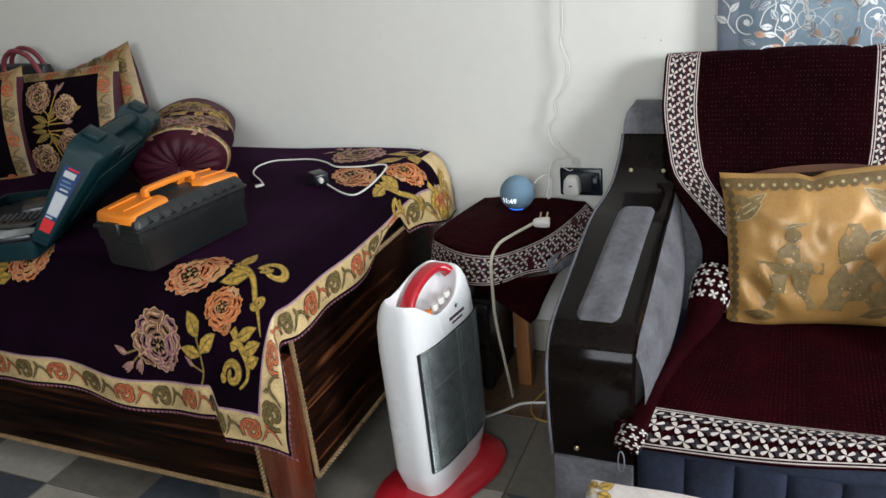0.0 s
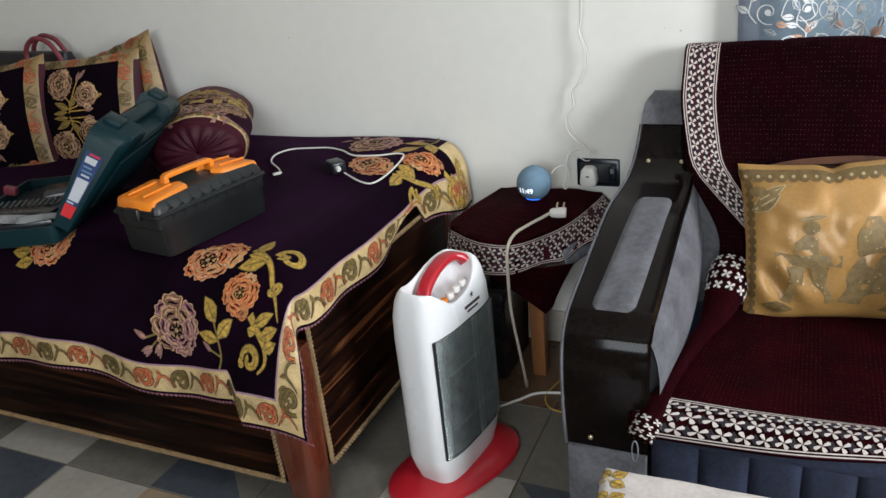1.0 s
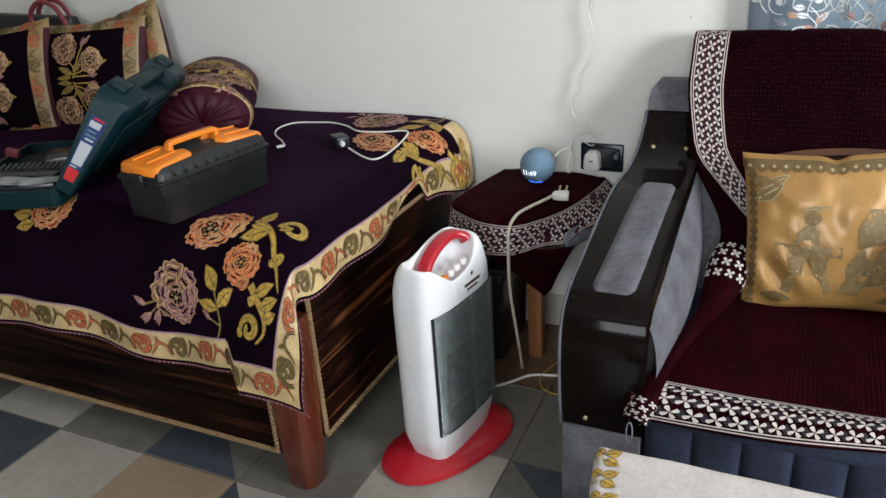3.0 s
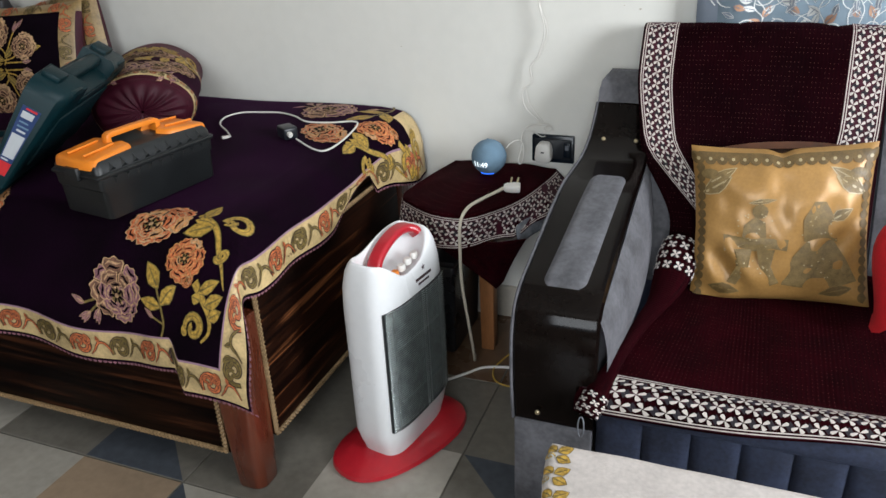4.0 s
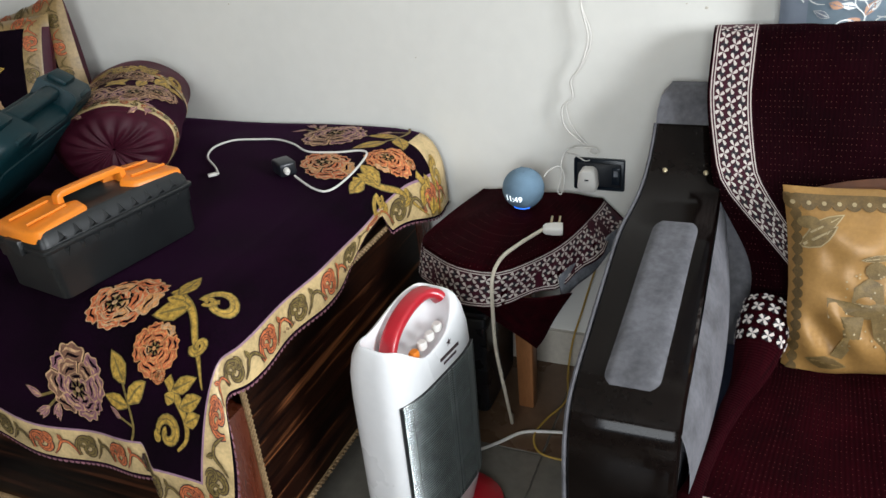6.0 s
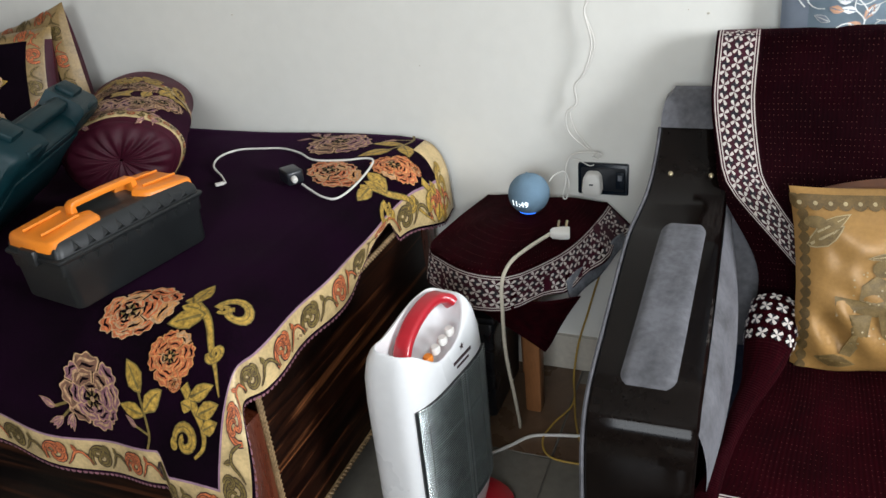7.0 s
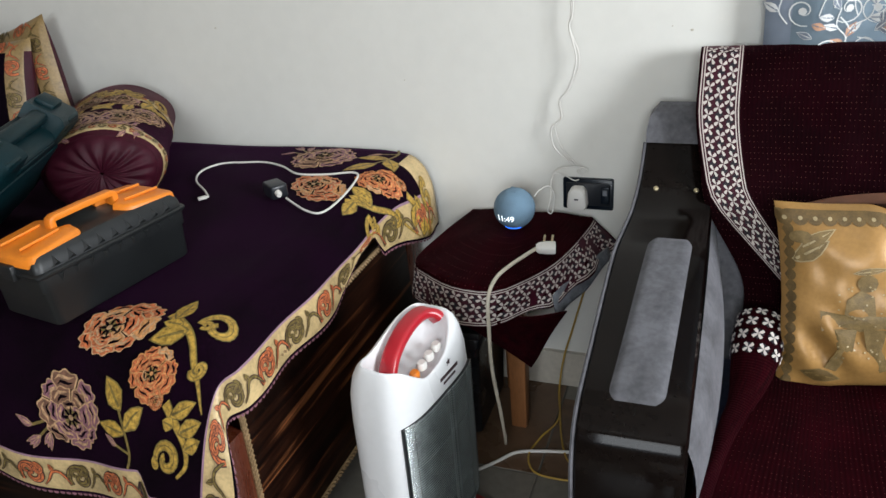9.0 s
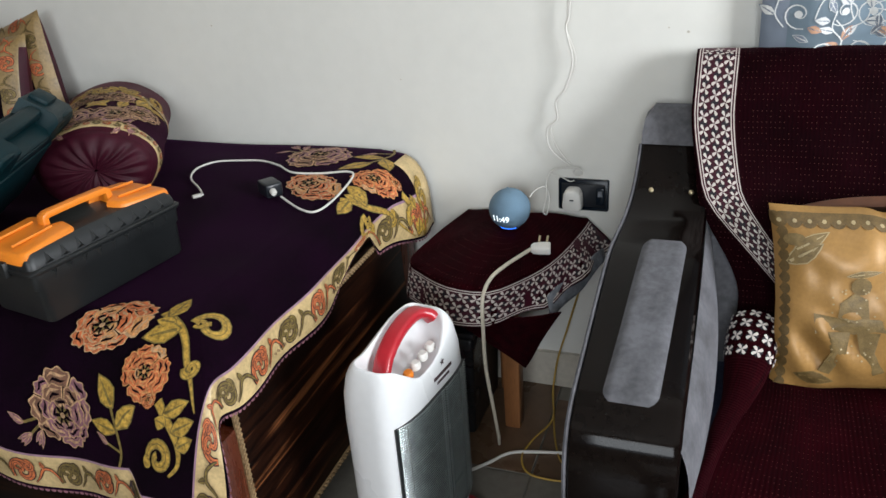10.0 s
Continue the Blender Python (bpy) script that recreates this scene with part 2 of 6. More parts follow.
M_LED = glow("clock_led", (0.85, 0.95, 1.0), 1.6)
M_RING = glow("light_ring", (0.02, 0.16, 1.0), 2.2)


def sheer(name, base):
    m = mat(name, base, 0.8, var=0.35, scale=4, fine=30)
    n, l = m.node_tree.nodes, m.node_tree.links
    tr, mx = n.new("ShaderNodeBsdfTranslucent"), n.new("ShaderNodeMixShader")
    tr.inputs[0].default_value = (*[min(1, c * 1.6) for c in base], 1)
    mx.inputs[0].default_value = 0.5
    l.new(n["Principled BSDF"].outputs[0], mx.inputs[1]), l.new(tr.outputs[0], mx.inputs[2])
    l.new(mx.outputs[0], n["Material Output"].inputs[0])
    return m


M_CURTAIN = sheer("blue_print_curtain", (0.155, 0.20, 0.235))
M_CURTAINGREY = sheer("grey_curtain_print", (0.20, 0.23, 0.28))
M_VINE = mat("white_vine_print", (0.62, 0.63, 0.62), 0.8, var=0.1)
M_RUST = mat("rust_leaf_print", (0.45, 0.26, 0.17), 0.8, var=0.2)


# ---- building tools ----
class MB:
    """Gathers the faces of one mesh."""

    def __init__(self, m=None):
        self.v, self.f, self.mi, self.uv, self.m = [], [], [], {}, m or Matrix()

    def add(self, verts, faces, k=0, uvs=None):
        o = len(self.v)
        self.v += [tuple(self.m @ Vector(p)) for p in verts]
        for f in faces:
            self.f.append(tuple(o + i for i in f))
            self.mi.append(k)
            if uvs:
                self.uv[len(self.f) - 1] = [uvs[i] for i in f]
        return self

    def grid(self, us, vs, fn, k=0, close_u=False, pick=None):
        """A sheet fn(u, v) over the values us x vs; pick(u, v) gives a cell's material."""
        pts, uvs = [], []
        for v in vs:
            for u in us:
                pts.append(fn(u, v))
                uvs.append((u, v))
        nu, nv = len(us), len(vs)
        o = len(self.v)
        self.v += [tuple(self.m @ Vector(p)) for p in pts]
        for j in range(nv - 1):
            for i in range(nu if close_u else nu - 1):
                i2 = (i + 1) % nu
                q = (j * nu + i, j * nu + i2, (j + 1) * nu + i2, (j + 1) * nu + i)
                self.f.append(tuple(o + a for a in q))
                self.uv[len(self.f) - 1] = [uvs[a] for a in q]
                self.mi.append(pick((us[i] + us[i2]) / 2, (vs[j] + vs[j + 1]) / 2) if pick else k)
        return self

    def box(self, c, s, r=0.0, k=0, m=None, seg=2):
        bm = bmesh.new()
        bmesh.ops.create_cube(bm, size=1)
        for v in bm.verts:
            v.co = Vector((v.co.x * s[0], v.co.y * s[1], v.co.z * s[2]))
        if r:
            bmesh.ops.bevel(bm, geom=bm.edges[:], offset=min(r, min(s) * 0.49), segments=seg, profile=0.5, affect="EDGES")
        t = (m or Matrix()) if m is not None else Matrix()
        t = Matrix.Translation(c) @ t
        bm.verts.index_update()
        self.add([t @ v.co for v in bm.verts], [[v.index for v in f.verts] for f in bm.faces], k)
        bm.free()
        return self

    def tube(self, pts, r, n=8, k=0, cap=True):
        pts = [Vector(p) for p in pts]
        rs = r if isinstance(r, (list, tuple)) else [r] * len(pts)
        up, rings = Vector((0.0, 0.0, 1.0)), []
        side = None
        for i, p in enumerate(pts):
            d = (pts[min(i + 1, len(pts) - 1)] - pts[max(i - 1, 0)]).normalized()
            if side is None:
                side = d.cross(up if abs(d.z) < 0.9 else Vector((1, 0, 0))).normalized()
            side = (side - d * side.dot(d)).normalized()
            b = d.cross(side)
            rings.append([p + rs[i] * (math.cos(a) * side + math.sin(a) * b) for a in [2 * math.pi * j / n for j in range(n)]])
        vs = [q for ring in rings for q in ring]
        fs = [(i * n + j, i * n + (j + 1) % n, (i + 1) * n + (j + 1) % n, (i + 1) * n + j) for i in range(len(pts) - 1) for j in range(n)]
        if cap:
            fs += [tuple(range(n))[::-1], tuple((len(pts) - 1) * n + j for j in range(n))]
        return self.add(vs, fs, k)

    def loft(self, rings, k=0, cap=True):
        n = len(rings[0])
        vs = [q for ring in rings for q in ring]
        fs = [(i * n + j, i * n + (j + 1) % n, (i + 1) * n + (j + 1) % n, (i + 1) * n + j) for i in range(len(rings) - 1) for j in range(n)]
        if cap:
            fs += [tuple(range(n))[::-1], tuple((len(rings) - 1) * n + j for j in range(n))]
        return self.add(vs, fs, k)

    def ob(self, name, mats, parent=None, label="", sharp=40, thick=0.0):
        me = bpy.data.meshes.new(name)
        me.from_pydata(self.v, [], self.f)
        for m in (mats if isinstance(mats, (list, tuple)) else [mats]):
            me.materials.append(m)
        me.polygons.foreach_set("material_index", self.mi)
        if self.uv:
            lay = me.uv_layers.new(name="UVMap")
            for p in me.polygons:
                if p.index in self.uv:
                    for li, c in zip(p.loop_indices, self.uv[p.index]):
                        lay.data[li].uv = c
        me.validate()
        bm = bmesh.new()
        bm.from_mesh(me)
        bmesh.ops.recalc_face_normals(bm, faces=bm.faces[:]) if not self.uv else None
        bm.to_mesh(me)
        bm.free()
        me.shade_smooth()
        me.set_sharp_from_angle(angle=radians(sharp))
        o = new(name, me)
        if thick:
            so = o.modifiers.new("thickness", "SOLIDIFY")
            so.thickness, so.offset = thick, -1
        if parent:
            o.parent = parent
            o.matrix_parent_inverse = Matrix.Translation(-base_of(parent))
        if label:
            o["label"] = label
        return o


BASES = {}


def base_of(ob):
    return BASES.get(ob.name, Vector((0, 0, 0)))


def thing(name, loc, label, category, group="", kind=""):
    """The Empty at the base of a thing, which carries its parts."""
    e = new(name)
    e.empty_display_size = 0.05
    e.location = loc
    BASES[e.name] = Vector(loc)
    return tagged(e, label, category, group, kind)


def lin(a, b, n):
    return [a + (b - a) * i / (n - 1) for i in range(n)]


def smooth(a, b, x):
    t = max(0.0, min(1.0, (x - a) / (b - a)))
    return t * t * (3 - 2 * t)


def spline(pts, n=8):
    """A smooth line through points."""
    p = [Vector(q) for q in pts]
    out = []
    for i in range(len(p) - 1):
        a, b, c, d = p[max(i - 1, 0)], p[i], p[i + 1], p[min(i + 2, len(p) - 1)]
        for j in range(n):
            t = j / n
            out.append(0.5 * (2 * b + (c - a) * t + (2 * a - 5 * b + 4 * c - d) * t * t + (3 * b - a - 3 * c + d) * t ** 3))
    return out + [p[-1]]


def rounded(w, h, r, n=5):
    """The outline of a rounded rectangle round the origin."""
    out = []
    for cx, cy, a0 in ((w / 2 - r, h / 2 - r, 0), (-w / 2 + r, h / 2 - r, 90), (-w / 2 + r, -h / 2 + r, 180), (w / 2 - r, -h / 2 + r, 270)):
        for i in range(n + 1):
            a = radians(a0 + 90 * i / n)
            out.append((cx + r * math.cos(a), cy + r * math.sin(a)))
    return out


# ---- flat motifs, laid on a sheet S(u, v) ----
class Motif:
    """Flat shapes in sheet metres, each on a level of its own, then laid on the sheet."""

    def __init__(self, at=(0, 0), turn=0.0, size=1.0, flip=1):
        self.s, self.at, self.c, self.sn, self.size, self.flip = [], at, math.cos(radians(turn)), math.sin(radians(turn)), size, flip

    def place(self, p):
        x, y = p[0] * self.size * self.flip, p[1] * self.size
        return (self.at[0] + x * self.c - y * self.sn, self.at[1] + x * self.sn + y * self.c)

    def fan(self, centre, rim, k, level):
        """A closed shape as a fan of two rings round its centre."""
        mid = [((a[0] + centre[0]) / 2, (a[1] + centre[1]) / 2) for a in rim]
        n = len(rim)
        v = [centre] + mid + list(rim)
        f = [(0, 1 + i, 1 + (i + 1) % n) for i in range(n)]
        f += [(1 + i, 1 + n + i, 1 + n + (i + 1) % n, 1 + (i + 1) % n) for i in range(n)]
        self.s.append(([self.place(p) for p in v], f, k, level))
        return self

    def ribbon(self, line, w, k, level):
        """A band along a line; w: half width, or one for each point."""
        ws = w if isinstance(w, (list, tuple)) else [w] * len(line)
        v = []
        for i, p in enumerate(line):
            a, b = line[max(i - 1, 0)], line[min(i + 1, len(line) - 1)]
            dx, dy = b[0] - a[0], b[1] - a[1]
            d = math.hypot(dx, dy) or 1
            nx, ny = -dy / d * ws[i], dx / d * ws[i]
            v += [(p[0] + nx, p[1] + ny), (p[0] - nx, p[1] - ny)]
        f = [(2 * i, 2 * i + 1, 2 * i + 3, 2 * i + 2) for i in range(len(line) - 1)]
        self.s.append(([self.place(p) for p in v], f, k, level))
        return self

    def leaf(self, base, tip, w, k, vein, level):
        dx, dy = tip[0] - base[0], tip[1] - base[1]
        d = math.hypot(dx, dy)
        ex, ey = dx / d, dy / d
        prof = [(0, 0.05), (0.15, 0.55), (0.4, 1.0), (0.65, 0.8), (0.85, 0.38), (1.0, 0.0)]
        left = [(base[0] + ex * t * d - ey * q * w, base[1] + ey * t * d + ex * q * w) for t, q in prof]
        right = [(base[0] + ex * t * d + ey * q * w, base[1] + ey * t * d - ex * q * w) for t, q in prof[::-1][1:]]
        c = (base[0] + dx * 0.5, base[1] + dy * 0.5)
        rim = [(c[0] + (p[0] - c[0]) * 1.0, c[1] + (p[1] - c[1]) * 1.0) for p in left + right]
        grow = lambda q: [(c[0] + (p[0] - c[0]) * q, c[1] + (p[1] - c[1]) * q) for p in rim]
        self.fan(c, grow(1.1), vein, level - 1)
        self.fan(c, grow(0.97), k, level)
        self.ribbon([(base[0] + dx * t, base[1] + dy * t) for t in (0.08, 0.4, 0.7, 0.88)], [w * 0.16, w * 0.14, w * 0.09, w * 0.02], vein, level + 1)
        return self

    def spiral(self, c, r0, a0, turns, w, k, level, line=None):
        """A scroll that curls in to c from radius r0; line: material of its dark rim."""
        pts, ws = [], []
        n = max(10, int(abs(turns) * 16))
        for i in range(n + 1):
            t = i / n
            r = r0 * (1 - 0.8 * t)
            a = radians(a0 + 360 * turns * t)
            pts.append((c[0] + r * math.cos(a), c[1] + r * math.sin(a)))
            ws.append(w * (0.55 + 0.45 * math.sin(math.pi * min(1, t * 1.15))))
        if line is not None:
            self.ribbon(pts, [q + w * 0.32 for q in ws], line, level)
        self.ribbon(pts, ws, k, level + 1)
        if line is not None:
            self.ribbon(pts[1:-2], [q * 0.13 for q in ws[1:-2]], line, level + 2)
        return self

    def rose(self, c, r, outline, main, light, dark, rng, level=0, squash=1.0, turn=0.0, off=(0.0, 0.0)):
        """A full-blown rose: three rows of outlined, scalloped petals on a dark ground round an off-centre heart."""
        ct, st = math.cos(radians(turn)), math.sin(radians(turn))
        ox, oy = off[0] * r * ct - off[1] * r * st, off[0] * r * st + off[1] * r * ct

        def at(a, q, k):
            x, y = r * q * math.cos(a), r * squash * q * math.sin(a)
            return (c[0] + ox * k + x * ct - y * st, c[1] + oy * k + x * st + y * ct)

        self.fan(c, [at(2 * math.pi * i / 36, 0.84, 0) for i in range(36)], dark, level)
        for row, (r0, r1, n) in enumerate(((0.50, 1.0, 8), (0.28, 0.70, 6), (0.12, 0.43, 5))):
            k, ph, base = row / 2, rng.uniform(0, 6.3), level + 1 + 6 * row
            for i in range(n):
                a0, w, lev = ph + 2 * math.pi * (i + rng.uniform(-0.12, 0.04)) / n, 2 * math.pi * (1.18 if i % 2 else 1.0) / n, base + 3 * (i % 2)
                top, p = r1 * rng.uniform(0.90, 1.04), rng.uniform(0, 6.3)
                rim = [at(a0 + w * j / 14, top * (0.89 + 0.11 * math.sin(math.pi * j / 14) ** 0.6 + 0.040 * math.sin(17.0 * j / 14 + p)), k) for j in range(15)]
                rim += [at(a0 + w * j / 4, r0, k) for j in (4, 3, 2, 1, 0)]
                pc = at(a0 + w / 2, (r0 + top) / 2, k)
                grow = lambda g: [(pc[0] + (q[0] - pc[0]) * g, pc[1] + (q[1] - pc[1]) * g) for q in rim]
                self.fan(pc, rim, outline, lev)
                self.fan(pc, grow(0.87), main if rng.random() < 0.75 else light, lev + 1)
                for j in range(2):
                    q = r0 + (top - r0) * (0.42 + 0.26 * j)
                    self.ribbon([at(a0 + w * t, q * (1 + 0.05 * math.sin(11 * t + p)), k) for t in (0.14, 0.32, 0.5, 0.68, 0.86)], [r * 0.004, r * 0.026, r * 0.034, r * 0.026, r * 0.004], (outline, dark)[(i + j) % 2], lev + 2)
                self.ribbon([at(a0 + w * t, r0 * 1.05 + 0.03 * math.sin(9 * t), k) for t in (0.05, 0.3, 0.6, 0.95)], r * 0.034, dark, lev + 2)
        self.fan(at(0, 0, 1), [at(2 * math.pi * i / 20, 0.20 + 0.03 * math.sin(5 * i), 1) for i in range(20)], OLIVE, level + 20)
        for i in range(7):
            a = 2 * math.pi * i / 7 + rng.uniform(-0.2, 0.2)
            self.ribbon([at(a, q, 1) for q in (0.06, 0.18, 0.30)], [r * 0.03, r * 0.035, r * 0.006], dark, level + 21)
        self.fan(at(0, 0, 1), [at(2 * math.pi * i / 10, 0.075, 1) for i in range(10)], outline, level + 22)
        return self

    def lay(self, S, mats, name, parent=None, label="", lift=0.0002, start=0.0016):
        """Lays the shapes on the sheet as one mesh."""
        mb, h = MB(), 0.002
        for pts, faces, k, level in self.s:
            out = []
            for u, v in pts:
                p = Vector(S(u, v))
                n = (Vector(S(u + h, v)) - Vector(S(u - h, v))).cross(Vector(S(u, v + h)) - Vector(S(u, v - h)))
                n = n.normalized() if n.length > 1e-12 else Vector((0, 0, 1))
                out.append(p + n * (start + lift * level))
            mb.add(out, faces, k, pts)
        return mb.ob(name, mats, parent, label)


FLOWER_MATS = [M_SAND, M_ORANGE, M_APRICOT, M_BLACKV, M_PINK, M_GOLD, M_OLIVE, M_DARKLINE, M_CREAM, M_LILAC, M_UMBER]
SAND, ORANGE, APRICOT, DARK, PINK, GOLD, OLIVE, LINE, CREAM, LILAC, UMBER = range(11)


# ---- the room ----
WALL_Y = 2.13


def slab(name, c, s, material, label, category):
    return tagged(MB().box(c, s).ob(name, material), label, category, kind="structure")


WIN_X0, WIN_X1, WIN_Z0, WIN_Z1 = 0.0, 1.5, 0.95, 2.05
for i, (x0, x1, z0, z1) in enumerate(((-3.6, WIN_X0, 0, 2.8), (WIN_X1, 2.6, 0, 2.8), (WIN_X0, WIN_X1, 0, WIN_Z0), (WIN_X0, WIN_X1, WIN_Z1, 2.8))):
    slab("wall_north" if i == 0 else "wall_north_pier", ((x0 + x1) / 2, WALL_Y + 0.11, (z0 + z1) / 2), (x1 - x0, 0.22, z1 - z0), M_WALL,
         "cream painted plaster wall behind the bed and sofa", "wall")
# unseen walls, kept dark so little light bounces back
slab("wall_west", (-3.7, 0, 1.4), (0.2, 4.7, 2.8), M_WALL_UNSEEN, "unseen side wall, toned dark to cut light bounce", "wall")
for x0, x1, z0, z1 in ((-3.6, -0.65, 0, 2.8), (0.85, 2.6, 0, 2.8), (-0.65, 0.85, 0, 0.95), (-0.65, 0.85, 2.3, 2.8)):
    slab("wall_south", ((x0 + x1) / 2, -2.25, (z0 + z1) / 2), (x1 - x0, 0.2, z1 - z0), M_WALL_UNSEEN, "unseen wall with a window opening, toned dark to cut light bounce", "wall")
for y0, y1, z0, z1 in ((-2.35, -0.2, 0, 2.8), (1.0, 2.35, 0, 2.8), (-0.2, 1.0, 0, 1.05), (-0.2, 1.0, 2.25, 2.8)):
    slab("wall_east", (2.7, (y0 + y1) / 2, (z0 + z1) / 2), (0.2, y1 - y0, z1 - z0), M_WALL_UNSEEN, "unseen wall with a window opening, toned dark to cut light bounce", "wall")
slab("ceiling", (-0.5, 0, 2.9), (6.6, 4.9, 0.2), M_CEIL, "plain white painted ceiling", "ceiling")
slab("baseboard", (-1.8, WALL_Y - 0.007, 0.055), (3.55, 0.014, 0.11), M_SKIRT, "beige tile skirting along the wall foot", "skirting")
slab("floor", (-0.5, 0, -0.055), (6.6, 4.9, 0.10), M_GROUT, "mortar bed under patterned ceramic floor tiles", "floor")
floor = bpy.data.objects["floor"]

# ---- bed ----
BED_X0, BED_X1, BED_Y0, BED_Y1 = -2.92, -0.972, 1.15, 2.09
bed = thing("bed", (-1.9, 1.6, 0), "low box bed in streaked ebony veneer with rope trim", "bed")
MB().box(((BED_X0 + BED_X1) / 2, BED_Y0 + 0.012, 0.275), (BED_X1 - BED_X0 - 0.10, 0.024, 0.35), 0.002).ob("front_panel", M_EBONY_X_SHADED, bed)
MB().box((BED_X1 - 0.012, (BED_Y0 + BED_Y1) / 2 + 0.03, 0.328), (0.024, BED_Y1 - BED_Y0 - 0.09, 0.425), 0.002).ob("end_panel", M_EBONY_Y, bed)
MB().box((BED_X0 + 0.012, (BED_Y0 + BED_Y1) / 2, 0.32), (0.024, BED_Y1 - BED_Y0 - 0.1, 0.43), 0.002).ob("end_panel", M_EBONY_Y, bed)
MB().box(((BED_X0 + BED_X1) / 2, BED_Y1 - 0.012, 0.32), (BED_X1 - BED_X0 - 0.1, 0.024, 0.43), 0.002).ob("back_panel", M_EBONY_X_SHADED, bed)
MB().box(((BED_X0 + BED_X1) / 2, (BED_Y0 + BED_Y1) / 2, 0.50), (BED_X1 - BED_X0 - 0.06, BED_Y1 - BED_Y0 - 0.06, 0.03)).ob("slat_board", M_TEAK, bed)


def leg(x, y, z1):
    rings = []
    for z, w, r in ((0.0, 0.070, 0.026), (0.006, 0.080, 0.026), (0.10, 0.086, 0.022), (0.30, 0.092, 0.012), (z1 - 0.004, 0.094, 0.008), (z1, 0.09, 0.008)):
        rings.append([(x + a, y + b, z) for a, b in rounded(w, w, r)])
    return MB().loft(rings).ob("leg", M_REDWOOD, bed)


for lx, ly in ((-1.018, 1.186), (-1.018, 2.04), (-2.88, 1.186), (-2.88, 2.04)):
    leg(lx, ly, 0.47 if ly < 1.5 else 0.5)


def rope(a, b, parent, normal):
    """A twisted rope moulding from a to b."""
    a, b, nrm = Vector(a), Vector(b), Vector(normal)
    d = (b - a).normalized()
    side = d.cross(nrm)
    mb = MB()
    n = int((b - a).length / 0.0115)
    for i in range(n):
        c = a + (b - a) * ((i + 0.5) / n)
        e = (d * 0.8 + side * 0.6).normalized()
        mb.tube([c - e * 0.0085, c - e * 0.004 + nrm * 0.003, c + e * 0.004 + nrm * 0.003, c + e * 0.0085], [0.0012, 0.0042, 0.0042, 0.0012], 5)
    mb.box((a + b) / 2, [max(abs(v), 0.009) if abs(v) > 0.02 else (0.011 if abs(nn) < 0.5 else 0.004) for v, nn in zip(b - a, nrm)])
    return mb.ob("rope_trim", M_ROPE, parent)


fy, ex = BED_Y0 - 0.002, BED_X1 + 0.002
rope((-2.83, fy, 0.106), (-1.062, fy, 0.106), bed, (0, -1, 0))
rope((-1.066, fy, 0.112), (-1.066, fy, 0.44), bed, (0, -1, 0))
rope((ex, 1.224, 0.122), (ex, 2.0, 0.122), bed, (1, 0, 0))
rope((ex, 1.224, 0.128), (ex, 1.224, 0.53), bed, (1, 0, 0))
rope((ex, 1.224, 0.536), (ex, 2.0, 0.536), bed, (1, 0, 0))

mattress = thing("mattress", (-1.95, 1.6, 0.515), "soft mattress in dark plaid ticking under the bedspread", "mattress")
rings = []
for z, w in ((0.52, 0.05), (0.545, 0.02), (0.59, 0.03), (0.625, 0.07), (0.64, 0.13)):
    rings.append([(-1.955 + a, 1.63 + b, z) for a, b in rounded(1.90 - w * 1.3, 0.89 - w * 1.6, 0.07)])
MB().loft(rings).ob("mattress_body", M_PLAID, mattress)


# ---- bedspread: a sheet in metres, u along the bed, v across it ----
def run_profile(pts):
    """Lookup by length along a profile of (out, down)."""
    line = spline([(a, b, 0) for a, b in pts], 8)
    cum = [0.0]
    for p, q in zip(line, line[1:]):
        cum.append(cum[-1] + (q - p).length)

    def f(e):
        if e <= 0:
            return e, 0.0
        for i in range(len(cum) - 1):
            if e <= cum[i + 1]:
                t = (e - cum[i]) / (cum[i + 1] - cum[i])
                p = line[i].lerp(line[i + 1], t)
                return p.x, p.y
        p = line[-1]
        return p.x, p.y + (e - cum[-1])
    return f


FRONT = run_profile([(0, 0), (0.05, 0.008), (0.108, 0.068), (0.148, 0.157), (0.164, 0.23), (0.168, 0.29), (0.169, 0.36), (0.169, 0.42)])
END = run_profile([(0, 0), (0.06, 0.012), (0.094, 0.045), (0.108, 0.10), (0.112, 0.16), (0.113, 0.3)])
U0, V0 = -1.07, 1.29
UE, VE = -0.848, 0.885
UB, VB = UE - 0.078, VE + 0.078


